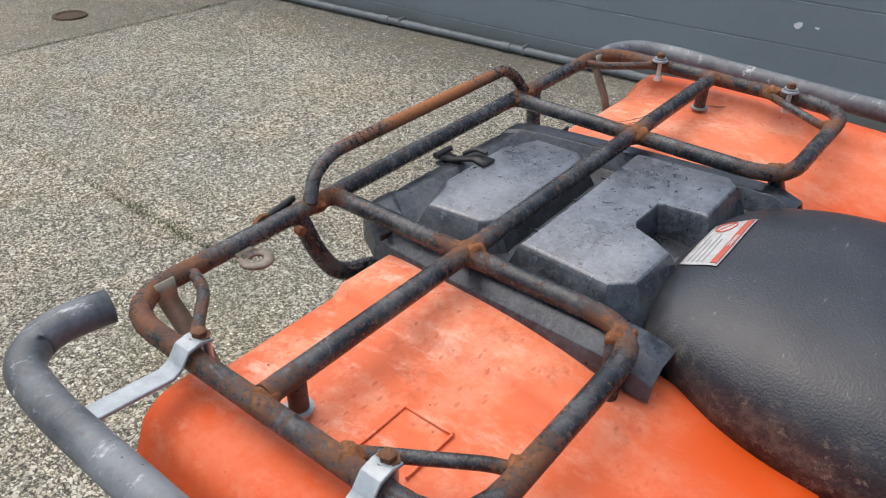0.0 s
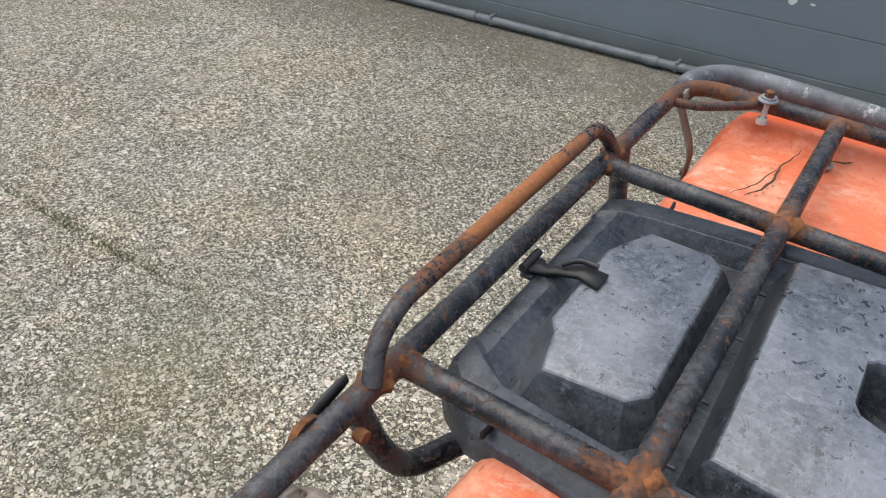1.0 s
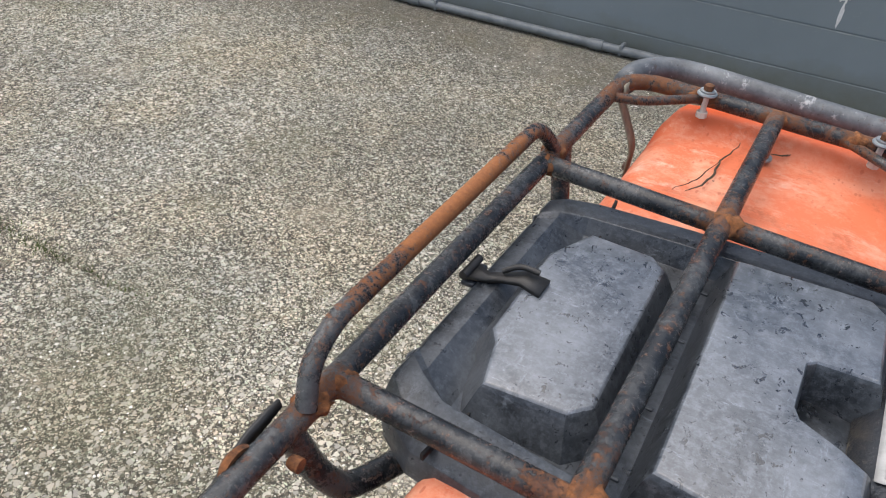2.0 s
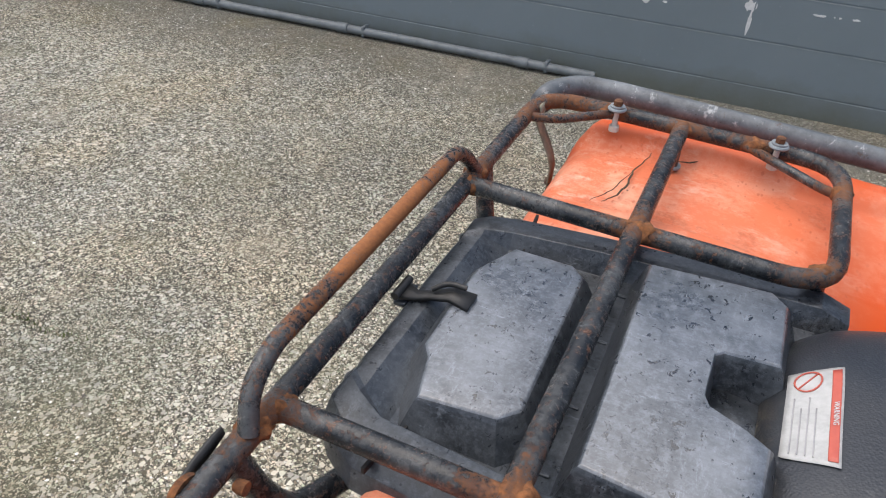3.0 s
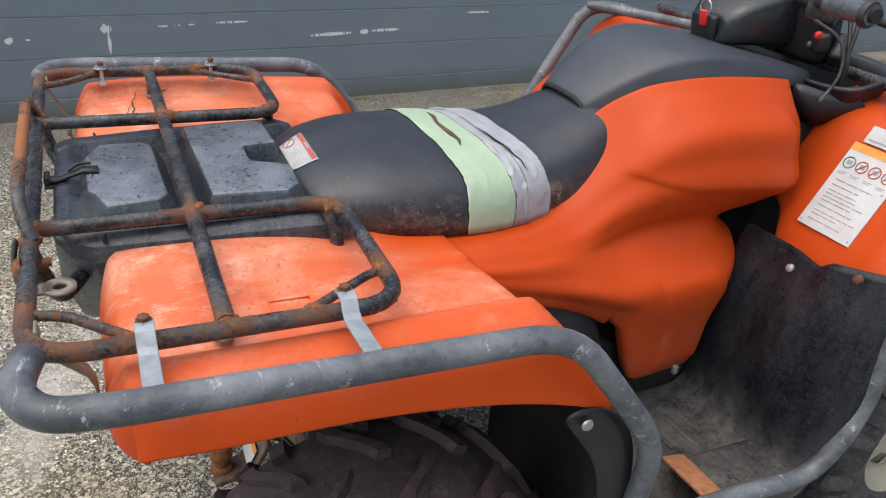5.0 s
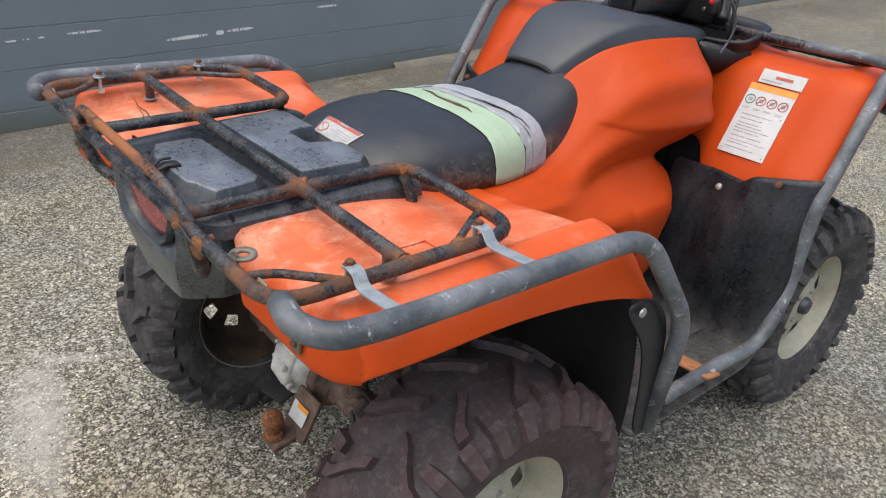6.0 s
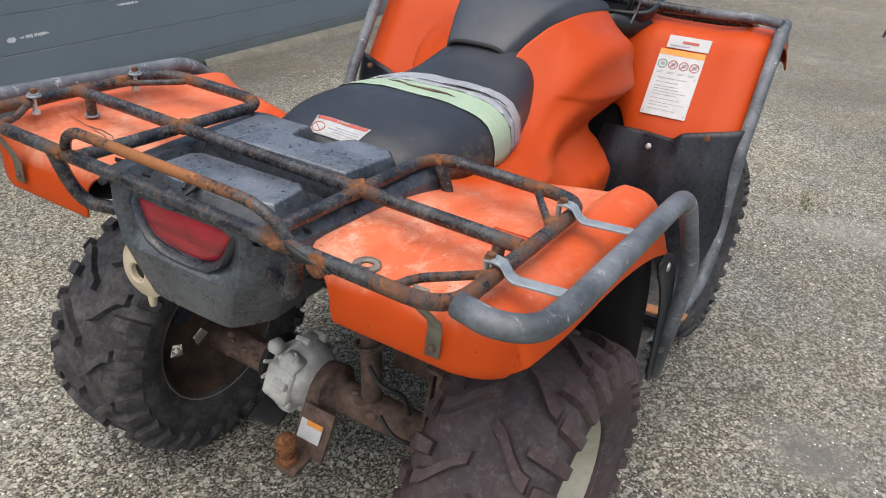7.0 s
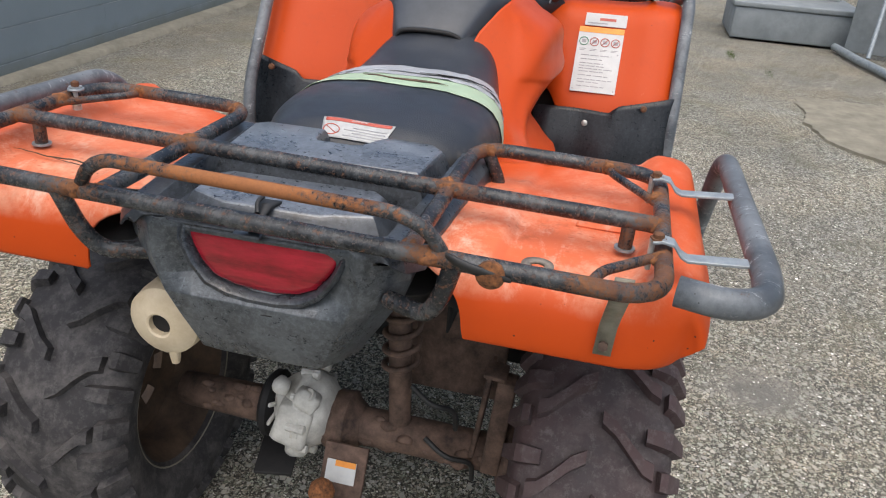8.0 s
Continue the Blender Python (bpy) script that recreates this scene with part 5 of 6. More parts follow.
def build_front_fender(s):
    # rear face from the bottom up, then forward over the top
    st = [(0.955, 0.690), (0.976, 0.752), (1.000, 0.795), (1.045, 0.870), (1.088, 0.945), (1.112, 0.980), (1.160, 1.000), (1.24, 1.004), (1.32, 0.985), (1.38, 0.945), (1.41, 0.90)]
    cols = [(0.150, 0.045, 0.010), (0.185, 0.030, 0.005), (0.235, 0.004, 0.0), (0.262, 0.000, 0.0), (0.425, 0.000, 0.0), (0.455, -0.012, 0.012), (0.520, -0.010, 0.014), (0.546, 0.012, 0.006), (0.556, 0.034, -0.010), (0.560, 0.060, -0.030)]
    rows = []
    for i, (x, z) in enumerate(st):
        row = []
        f = max(0.0, 1 - max(0, i - 5) / 2.0)
        for y, dx, dz in cols:
            up = dz if i >= 5 else dz * 0.5
            bot = (0.010 if y < 0.43 else 0.040) * (1.0 if i == 0 else 0.6) if i < 2 else 0.0
            floor_z = 0.800 - 0.003 * (3 - i)
            zz, xx = z + up + bot, x + dx * f + 0.5 * bot
            if y < 0.245 and i < 3 and zz < floor_z:
                zz, xx = floor_z, 1.003 + dx * f
            row.append((xx, s * y, zz))
        rows.append(row)
    fender = sheet("front_fender", rows, ORANGE, bike, 0.004, 2, "bright orange plastic front fender", 1 if s > 0 else -1)
    if s > 0:
        fender.location = (-0.050, 0.050, -0.012)
        tube("seam_line", [(1.000, 0.400, 0.800), (1.045, 0.405, 0.880), (1.092, 0.400, 0.955)], 0.0016, CRACK, fender, 0.02, sides=6)
    return fender


def build_guard(s):
    """Black splash guard below the front fender, running into the foot board."""
    rows = []
    for x, z, bow in ((0.968, 0.752, 0.0), (0.952, 0.712, 0.0), (0.930, 0.65, 0.004), (0.918, 0.56, 0.006), (0.908, 0.45, 0.004), (0.900, 0.395, 0.0), (0.880, 0.360, 0.0), (0.840, 0.351, 0.0), (0.66, 0.350, 0.0), (0.50, 0.350, 0.0), (0.43, 0.350, 0.0)):
        row = []
        for k, y in enumerate((0.198, 0.230, 0.300, 0.330, 0.398, 0.420, 0.500, 0.545, 0.562)):
            ridge = 0.016 if k in (4, 5) else 0.008 if k == 1 else 0.0
            front = max(0.0, (y - 0.53) / 0.03) * 0.03 if z > 0.42 else 0.0
            lift = (0.0 if y < 0.41 else 0.022 + 0.22 * (y - 0.42)) * (1.0 if z > 0.74 else 0.5 if z > 0.7 else 0.0)
            row.append((x + front - ridge * (1 if z > 0.42 else 0), s * y, z + lift))
        rows.append(row)
    guard = sheet("splash_guard", rows, GUARD, bike, 0.005, 2, "scuffed black rubber splash guard and foot board", 1 if s > 0 else -1, (("col", 4, 0.9), ("col", 5, 0.9), ("col", 1, 0.5), ("col", 7, 0.6), ("row", 0, 0.8)))
    for x, y, z, mat in ((0.974, 0.219, 0.708, BOLT), (0.953, 0.338, 0.720, ZINC), (0.940, 0.484, 0.780, BOLT)):
        turned("rivet", [(0.0001, -0.004), (0.0085, -0.004), (0.0078, 0.003), (0.004, 0.005), (0.0001, 0.005)], pose(x - 0.008, s * y, z, 0, -78, 0), mat, guard, 14)
    pad = box("foot_pad", (0.235, 0.105, 0.034), pose(0.800, s * 0.472, 0.3655, 0, 0, 0), GUARD, guard, 0.010, "stippled black rubber foot pad")
    for k in range(9):
        for j in range(4):
            turned("stipple", [(0.0001, 0.0022), (0.0030, 0.0018), (0.0042, 0.0), (0.0001, 0.0)], pose(0.702 + 0.024 * k, s * (0.436 + 0.023 * j), 0.3822), GUARD, pad, 8)
    for k in range(4):
        box("drain_slot", (0.030, 0.052, 0.004), pose(0.700 + 0.052 * k, s * (0.335 + 0.004 * k), 0.3535, 0, 0, -8 * s), BLACK_DEEP, guard, 0.0015)
        box("tread_rib", (0.010, 0.085, 0.010), pose(0.726 + 0.052 * k, s * (0.335 + 0.004 * k), 0.3560, 0, 0, -8 * s), GUARD, guard, 0.003)
    front = hollow_tube("nerf_bar", [(0.52, s * 0.552, 0.405), (0.70, s * 0.556, 0.412), (0.90, s * 0.560, 0.405), (0.962, s * 0.562, 0.52), (0.972, s * 0.562, 0.74), (1.150, s * 0.560, 1.036), (1.26, s * 0.548, 1.030), (1.44, s * 0.52, 0.965)], 0.0165, 0.003, TUBE_GREY, bike, 0.065, "grey side rail tube scraped to bare metal at its bend")
    box("rail_bracket", (0.052, 0.150, 0.007), pose(0.672, s * 0.508, 0.412, 4 * s, 10, 0), BRACKET, front, 0.002, "orange rusty bracket")
    for k in (-1, 1):
        turned("bolt", [(0.0001, 0), (0.008, 0), (0.008, 0.005), (0.0001, 0.006)], pose(0.672 + 0.014 * k, s * (0.562 + 0.006 * k), 0.4175), ZINC, front, 6)
    if s > 0:
        guard.location = (-0.050, 0.050, 0.0)
        front.location = (-0.135, 0.020, -0.012)
    return guard


for side in (-1, 1):
    build_side_panel(side)
    build_front_fender(side)
    build_guard(side)


def build_fender_label():
    """White safety label on the front fender: orange header, four round symbols and rows of small print."""
    a, b, c = Vector((0.994, -0.284, 0.790)), Vector((0.996, -0.404, 0.791)), Vector((1.086, -0.283, 0.9455))
    ux, uz = (b - a), (c - a)
    nrm = ux.cross(uz).normalized()
    if nrm.x > 0:
        nrm = -nrm
    def plate(name, u0, u1, v0, v1, lift, mat, parent, thick=0.0006):
        bm = bmesh.new()
        q = [a + ux * u + uz * v + nrm * lift for u, v in ((u0, v0), (u1, v0), (u1, v1), (u0, v1))]
        vs = [bm.verts.new(p) for p in q] + [bm.verts.new(p - nrm * thick) for p in q]
        for f in ((0, 1, 2, 3), (7, 6, 5, 4), (0, 4, 5, 1), (1, 5, 6, 2), (2, 6, 7, 3), (3, 7, 4, 0)):
            bm.faces.new([vs[k] for k in f])
        return part(name, bm, mat, parent, smooth=False)
    lift = 0.0040
    lab = plate("safety_label", 0, 1, 0, 1, lift, PAPER, bike, 0.003)
    tagged(lab, "white safety label with orange header and round symbols")
    plate("header", 0.0, 1.0, 0.915, 1.0, lift + 0.0008, INK_ORANGE, lab)
    top = plate("upper_label", 0.10, 1.02, 1.03, 1.22, lift - 0.001, PAPER, bike, 0.004)
    tagged(top, "small white label above the safety label")
    plate("print_bar", 0.42, 0.78, 1.11, 1.15, lift + 0.0002, INK_RED, top)
    plate("print_bar", 0.16, 0.60, 1.06, 1.075, lift + 0.0002, INK, top)
    rng = random.Random(5)
    for k in range(4):
        u = 0.14 + 0.235 * k
        col = INK_GREEN if k == 0 else INK_RED
        bm = bmesh.new()
        ring = [a + ux * (u + 0.095 * math.cos(t)) + uz * (0.775 + 0.062 * math.sin(t)) + nrm * (lift + 0.001) for t in (2 * math.pi * j / 22 for j in range(23))]
        add_tube(bm, ring, 0.0011, 6, False)
        if k:
            add_tube(bm, [ring[3], ring[14]], 0.0009, 6)
        part("symbol", bm, col, lab)
        plate("symbol_shape", u - 0.045, u + 0.05, 0.752, 0.80, lift + 0.0007, INK, lab)
        plate("print_bar", u - 0.08, u + 0.07, 0.655, 0.663, lift + 0.0007, INK, lab)
        plate("print_bar", u - 0.08, u + 0.04, 0.635, 0.643, lift + 0.0007, INK, lab)
    v = 0.56
    while v > 0.07:
        u0 = 0.12
        end = rng.uniform(0.6, 0.92)
        while u0 < end:
            u1 = min(end, u0 + rng.uniform(0.08, 0.22))
            plate("print_bar", u0, u1, v, v + 0.011, lift + 0.0007, INK, lab)
            u0 = u1 + 0.025
        v -= 0.042 if rng.random() < 0.75 else 0.062
    for u, v in ((0.05, 0.04), (0.95, 0.04), (0.93, 0.60)):
        plate("fixing", u - 0.015, u + 0.015, v - 0.010, v + 0.010, lift + 0.0012, INK, lab)
    return lab


build_fender_label()


def fender_crack(points, width, z=0.8795):
    bm = bmesh.new()
    path = []
    for (x0, y0), (x1, y1) in zip(points, points[1:]):
        for k in range(5):
            u = k / 5
            path.append((x0 + (x1 - x0) * u + 0.004 * noise.noise(Vector((x0 * 90 + u * 5, y0 * 40, 0))), y0 + (y1 - y0) * u, z))
    path.append((*points[-1], z))
    n = len(path)
    add_tube(bm, path, [width * (0.25 + 0.75 * math.sin(math.pi * (i + 0.5) / n)) for i in range(n)], 6)
    for v in bm.verts:
        v.co.z = z + (v.co.z - z) * 0.6
    return part("fender_crack", bm, CRACK, bike, "dark split in the faded fender")


fender_crack([(-0.160, 0.462), (-0.172, 0.396), (-0.171, 0.350), (-0.176, 0.320), (-0.190, 0.295)], 0.0016)
fender_crack([(-0.172, 0.396), (-0.186, 0.330), (-0.204, 0.288)], 0.0009)
fender_crack([(-0.126, 0.455), (-0.106, 0.462), (-0.098, 0.472)], 0.0015)

# ---- wheels ----
def build_wheel(x, s, y_mid, R, width, rim_mat, name_label, tyre_mat=RUBBER):
    """A wheel about the y axis: rim with slots, carcass and chevron lugs."""
    z = R - 0.006
    m = Matrix.Translation((x, s * y_mid, z)) @ Matrix.Rotation(radians(-90 * s), 4, "X")
    # local z points outwards
    h = width / 2
    disc = bmesh.new()
    add_turned(disc, [(0.171, h - 0.026), (0.174, h - 0.030), (0.168, h - 0.036), (0.160, h - 0.046), (0.152, h - 0.075), (0.148, 0.0), (0.152, -h + 0.075), (0.160, -h + 0.046), (0.168, -h + 0.036), (0.174, -h + 0.030), (0.171, -h + 0.026), (0.165, -h + 0.034), (0.144, -h + 0.078), (0.141, 0.0), (0.144, h - 0.078), (0.165, h - 0.034)], m, 48, True)
    wheel = sharp(part("wheel", disc, rim_mat, bike, name_label), 50)
    turned("rim_lip", [(0.1745, -h + 0.0290), (0.1765, -h + 0.0260), (0.1745, -h + 0.0235), (0.1715, -h + 0.0250)], m, STRAP_DULL if rim_mat == RIM_RUST else rim_mat, wheel, 48, "", True)
    bm = bmesh.new()
    steps = 48
    radii = [(0.030, 0.035), (0.062, 0.030), (0.084, 0.022), (0.116, 0.016), (0.143, 0.000)]
    off = 0.012
    grid = [[[bm.verts.new(m @ Vector((r * math.cos(a), r * math.sin(a), off + d - t))) for a in (2 * math.pi * k / steps for k in range(steps))] for r, d in radii] for t in (0.0, 0.005)]
    for g in grid:
        for i in range(len(radii) - 1):
            for k in range(steps):
                if i == 2 and k % 6 in (1, 2, 3):
                    continue
                q = (k + 1) % steps
                bm.faces.new((g[i][k], g[i][q], g[i + 1][q], g[i + 1][k]))
        bm.faces.new(g[0])
    part("wheel_disc", bm, rim_mat, wheel)
    turned("hub_cap", [(0.0001, 0.068), (0.020, 0.066), (0.026, 0.058), (0.028, 0.03), (0.0001, 0.03)], m, BLACK, wheel, 24)
    for k in range(4):
        a = radians(45 + 90 * k)
        turned("wheel_nut", [(0.0001, 0.012), (0.008, 0.011), (0.009, 0.0), (0.0001, 0.0)], m @ Matrix.Translation((0.05 * math.cos(a), 0.05 * math.sin(a), off + 0.030)), ZINC, wheel, 6)
    # carcass
    rt = R - 0.018
    prof = [(0.164, h - 0.030), (0.178, h - 0.022), (0.205, h - 0.006), (0.235, h), (0.262, h - 0.005), (rt - 0.010, h - 0.018), (rt - 0.002, h - 0.040), (rt + 0.003, h - 0.08), (rt + 0.004, 0.0)]
    prof = prof + [(r, -d) for r, d in prof[-2::-1]] + [(0.166, -h + 0.045), (0.166, h - 0.045)]
    tyre = part("tyre", add_turned(bmesh.new(), prof, m, 72, True), tyre_mat, wheel, "muddy black knobbly tyre")
    # lugs
    def r_at(d):
        pts = [(0.0, rt + 0.004), (h - 0.08, rt + 0.003), (h - 0.040, rt - 0.002), (h - 0.018, rt - 0.010), (h - 0.005, 0.262), (h + 0.001, 0.240)]
        for (d0, r0), (d1, r1) in zip(pts, pts[1:]):
            if d <= d1:
                return r0 + (r1 - r0) * (d - d0) / (d1 - d0)
        return pts[-1][1]

    def lug_mesh(side, path):
        bm = bmesh.new()
        rings = []
        for j, (d, da, half) in enumerate(path):
            r0 = r_at(d) - 0.006
            last = d > h - 0.012
            out = 0.011 if last else 0.023
            over = 0.014 if last else (0.006 if d > h - 0.03 else 0.0)
            ring = []
            for w, hh, k2 in ((-half * 1.15, 0.0, 0), (half * 1.15, 0.0, 0), (half * 0.82, out, over), (-half * 0.82, out, over)):
                aa = -da * 0.9 + w / R
                ring.append(bm.verts.new(((r0 + hh) * math.cos(aa), (r0 + hh) * math.sin(aa), side * (d + k2))))
            rings.append(ring)
        for p, q in zip(rings, rings[1:]):
            for e in range(4):
                bm.faces.new((p[e], p[(e + 1) % 4], q[(e + 1) % 4], q[e]))
        bm.faces.new(rings[0])
        bm.faces.new(rings[-1])
        bmesh.ops.recalc_face_normals(bm, faces=bm.faces)
        me = bpy.data.meshes.new("tread_lug")
        bm.to_mesh(me)
        bm.free()
        me.materials.append(tyre_mat)
        return me

    n = 15
    long_lug = [(0.008, 0.15, 0.012), (0.030, 0.10, 0.013), (0.056, 0.00, 0.012), (h - 0.050, -0.07, 0.014), (h - 0.034, -0.09, 0.015)]
    knob = [(h - 0.050, 0.10, 0.013), (h - 0.028, 0.10, 0.016), (h - 0.016, 0.10, 0.017), (h - 0.002, 0.10, 0.015)]
    outer = [(h - 0.028, -0.13, 0.016), (h - 0.016, -0.13, 0.018), (h - 0.002, -0.13, 0.016)]
    for side in (-1, 1):
        for me in (lug_mesh(side, long_lug), lug_mesh(side, knob), lug_mesh(side, outer)):
            for k in range(n):
                ob = new("tread_lug", me)
                ob.parent = wheel
                ob.matrix_world = m @ Matrix.Rotation(2 * math.pi * (k + (0.5 if side > 0 else 0.0)) / n, 4, "Z")
    return wheel


REAR_AXLE, FRONT_AXLE = 0.072, 1.350
for side in (-1, 1):
    build_wheel(REAR_AXLE, side, 0.462, 0.312, 0.252, RIM_CREAM if side < 0 else RIM_RUST, "rear wheel with cream rim" if side < 0 else "rear wheel with rusty dirty rim", RUBBER_WET if side < 0 else RUBBER)
    build_wheel(FRONT_AXLE, side, 0.415, 0.312, 0.205, RIM_CREAM, "front wheel with cream rim")


# ---- running gear ----
def build_rear_axle():
    z = 0.302
    x = REAR_AXLE - 0.005
    axle = part("rear_axle", add_tube(bmesh.new(), [(x, -0.40, z), (x, -0.30, z), (x, -0.295, z), (x, 0.20, z), (x, 0.36, z)], [0.034, 0.034, 0.038, 0.038, 0.034], 24), AXLE, bike, "rusted dirt-caked rear axle housing")
    m = pose(x - 0.014, 0.084, z + 0.028)
    bm = bmesh.new()
    add_turned(bm, [(0.0001, -0.058), (0.030, -0.058), (0.046, -0.050), (0.060, -0.034), (0.070, -0.016), (0.074, -0.004), (0.086, -0.002), (0.086, 0.014), (0.074, 0.016), (0.066, 0.040), (0.048, 0.056), (0.0001, 0.060)], m @ pose(0, 0, 0, 90, 0, 0), 30)
    for v in bm.verts:
        v.co += 0.006 * noise.noise_vector(v.co * 26) + 0.002 * noise.noise_vector(v.co * 90)
    part("differential", bm, CAST, axle, "pale grey cast alloy differential housing")
    for k in range(9):
        a = radians(40 * k + 12)
        turned("case_lug", [(0.0001, -0.010), (0.0075, -0.010), (0.0085, 0.016), (0.0095, 0.017), (0.0095, 0.026), (0.0060, 0.028), (0.0001, 0.028)], m @ pose(0.084 * math.cos(a), -0.002, 0.084 * math.sin(a), 90, 0, 0), CAST, axle, 8)
    for size, at, turn in (((0.050, 0.070, 0.085), (-0.058, 0.004, 0.004), 14), ((0.042, 0.050, 0.040), (-0.050, -0.020, 0.056), 32), ((0.060, 0.046, 0.034), (-0.030, 0.004, -0.070), -12), ((0.034, 0.034, 0.034), (-0.040, 0.034, 0.070), 24)):
        bm = add_box(bmesh.new(), size, m @ pose(*at, turn, turn * 0.6, turn * 0.4), 0.011)
        for v in bm.verts:
            v.co += 0.005 * noise.noise_vector(v.co * 40)
        part("case_boss", bm, CAST, axle)
    for k in range(5):
        a = radians(120 + 30 * k)
        box("case_rib", (0.050, 0.007, 0.009), m @ pose(0.050 * math.cos(a), 0.050, 0.050 * math.sin(a), 0, -math.degrees(a), 0), CAST, axle, 0.003)
    turned("filler_plug", [(0.0001, 0), (0.012, 0), (0.012, 0.008), (0.008, 0.008), (0.007, 0.004), (0.0001, 0.004)], m @ pose(-0.052, -0.030, 0.070, -25, -40, 0), CAST, axle, 20)
    turned("axle_flange", [(0.036, -0.014), (0.060, -0.014), (0.068, -0.006), (0.068, 0.006), (0.052, 0.014), (0.038, 0.020)], pose(x, 0.158, z + 0.010, 90, 0, 0), BLACK_DEEP, axle, 24, "dark flange beside the alloy housing", True)
    turned("axle_flange", [(0.036, -0.040), (0.056, -0.040), (0.062, -0.026), (0.064, 0.004), (0.052, 0.012), (0.040, 0.030)], pose(x, 0.000, z, 90, 0, 0), AXLE, axle, 24, "", True)
    for k in range(6):
        a = radians(60 * k + 20)
        turned("bolt", [(0.0001, -0.006), (0.007, -0.006), (0.007, 0.006), (0.0001, 0.007)], pose(x + 0.054 * math.cos(a), 0.014, z + 0.054 * math.sin(a), -90, 0, 0), AXLE, axle, 6)
    box("guard_foot", (0.10, 0.075, 0.008), pose(0.010, 0.130, 0.232, 0, -8, 12), BLACK_DEEP, axle, 0.002, "dark bent guard under the housing")
    # clods of dried mud on the axle tube
    rng = random.Random(21)
    bm = bmesh.new()
    for k in range(26):
        y0, a = rng.choice((rng.uniform(-0.30, -0.04), rng.uniform(0.18, 0.32))), rng.uniform(1.6, 4.4)
        bmesh.ops.create_icosphere(bm, subdivisions=1, radius=rng.uniform(0.006, 0.014), matrix=Matrix.Translation((x + 0.035 * math.cos(a), y0, z + 0.035 * math.sin(a))) @ Matrix.Diagonal((1.0, 1.5, 0.8, 1)))
    for v in bm.verts:
        v.co += 0.004 * noise.noise_vector(v.co * 160)
    tagged(part("dried_mud", bm, AXLE, axle), "clods of dried brown mud", kind="stuff")
    # hitch plate and ball
    hitch = box("hitch_plate", (0.010, 0.085, 0.105), pose(-0.035, -0.025, 0.268, 0, 28, 0), AXLE, bike, 0.002, "dark steel tow hitch plate")
    box("hitch_tongue", (0.085, 0.06, 0.012), pose(-0.075, -0.012, 0.222, 0, -10, 0), AXLE, hitch, 0.002)
    turned("tow_ball", [(0.0001, 0.062), (0.012, 0.060), (0.021, 0.050), (0.0245, 0.036), (0.021, 0.022), (0.014, 0.012), (0.014, 0.004), (0.022, 0.002), (0.024, -0.006), (0.0001, -0.006)], pose(-0.098, -0.006, 0.234), WELD, hitch, 24, "rusty tow ball")
    box("hitch_label", (0.001, 0.058, 0.042), pose(-0.043, -0.022, 0.274, 0, 28, 0), PAPER, hitch, 0.0, "torn white and orange hitch label")
    box("label_header", (0.0012, 0.040, 0.011), pose(-0.0368, -0.030, 0.2885, 0, 28, 0), INK_ORANGE, hitch, 0.0)
    # struts, frame and lines
    tube("shock_absorber", [(0.06, -0.105, 0.34), (0.055, -0.100, 0.50), (0.06, -0.09, 0.72)], 0.022, AXLE, bike, 0.02, "rusty rear shock absorber")
    bm = bmesh.new()
    coil = [(0.057 + 0.032 * math.cos(t), -0.102 + 0.032 * math.sin(t), 0.46 + 0.21 * t / (2 * math.pi * 6)) for t in (2 * math.pi * 6 * k / 120 for k in range(121))]
    add_tube(bm, coil, 0.0055, 8)
    part("spring", bm, AXLE, bike, "rusty coil spring")
    lug = box("axle_bracket", (0.055, 0.010, 0.20), pose(0.045, -0.265, 0.42, 6, 0, 0), AXLE, bike, 0.003, "rusty upright axle bracket")
    box("bracket_flange", (0.050, 0.040, 0.008), pose(0.03, -0.285, 0.515, 6, 0, 0), AXLE, lug, 0.002)
    box("bracket_arm", (0.040, 0.034, 0.21), pose(0.025, -0.300, 0.405, 4, 0, 0), AXLE, lug, 0.004)
    turned("drum", [(0.0001, -0.03), (0.055, -0.03), (0.075, -0.015), (0.078, 0.03), (0.0001, 0.03)], pose(x, -0.335, z, 90, 0, 0), AXLE, bike, 28, "mud-caked brake drum")
    for y0, y1, z0 in ((-0.17, -0.26, 0.36), (-0.14, -0.22, 0.47)):
        tube("brake_hose", [(0.0, y0, z0), (-0.02, (y0 + y1) / 2, z0 - 0.02), (0.01, y1, z0 - 0.04), (0.03, y1, z0 - 0.10)], 0.005, STRAP_RUBBER, bike, 0.03, "thin black brake hose", 8)
    bm = bmesh.new()
    for s in (-1, 1):
        add_tube(bm, rounded([(-0.18, s * 0.10, 0.74), (-0.02, s * 0.11, 0.72), (0.25, s * 0.12, 0.60), (0.5, s * 0.12, 0.34), (1.0, s * 0.12, 0.32)], 0.06), 0.016, 12)
    part("chassis_tubes", bm, BLACK_DEEP, bike, "dark steel chassis tubes under the body")
    sheet("under_tray", [[(-0.24, y, 0.775) for y in (-0.24, 0.0, 0.24)], [(0.0, y, 0.80) for y in (-0.24, 0.0, 0.24)], [(0.4, y, 0.79) for y in (-0.14, 0.0, 0.14)]], BLACK_DEEP, bike, 0.004, 1, "black plastic tray under the seat")
    box("skid_plate", (0.012, 0.20, 0.34), pose(0.20, -0.185, 0.52, 0, 12, 0), AXLE, bike, 0.004, "mud-caked brown steel plate behind the axle")
    box("battery_tray", (0.24, 0.26, 0.14), pose(0.14, -0.02, 0.69), BLACK_DEEP, bike, 0.015, "black tray under the rear body")
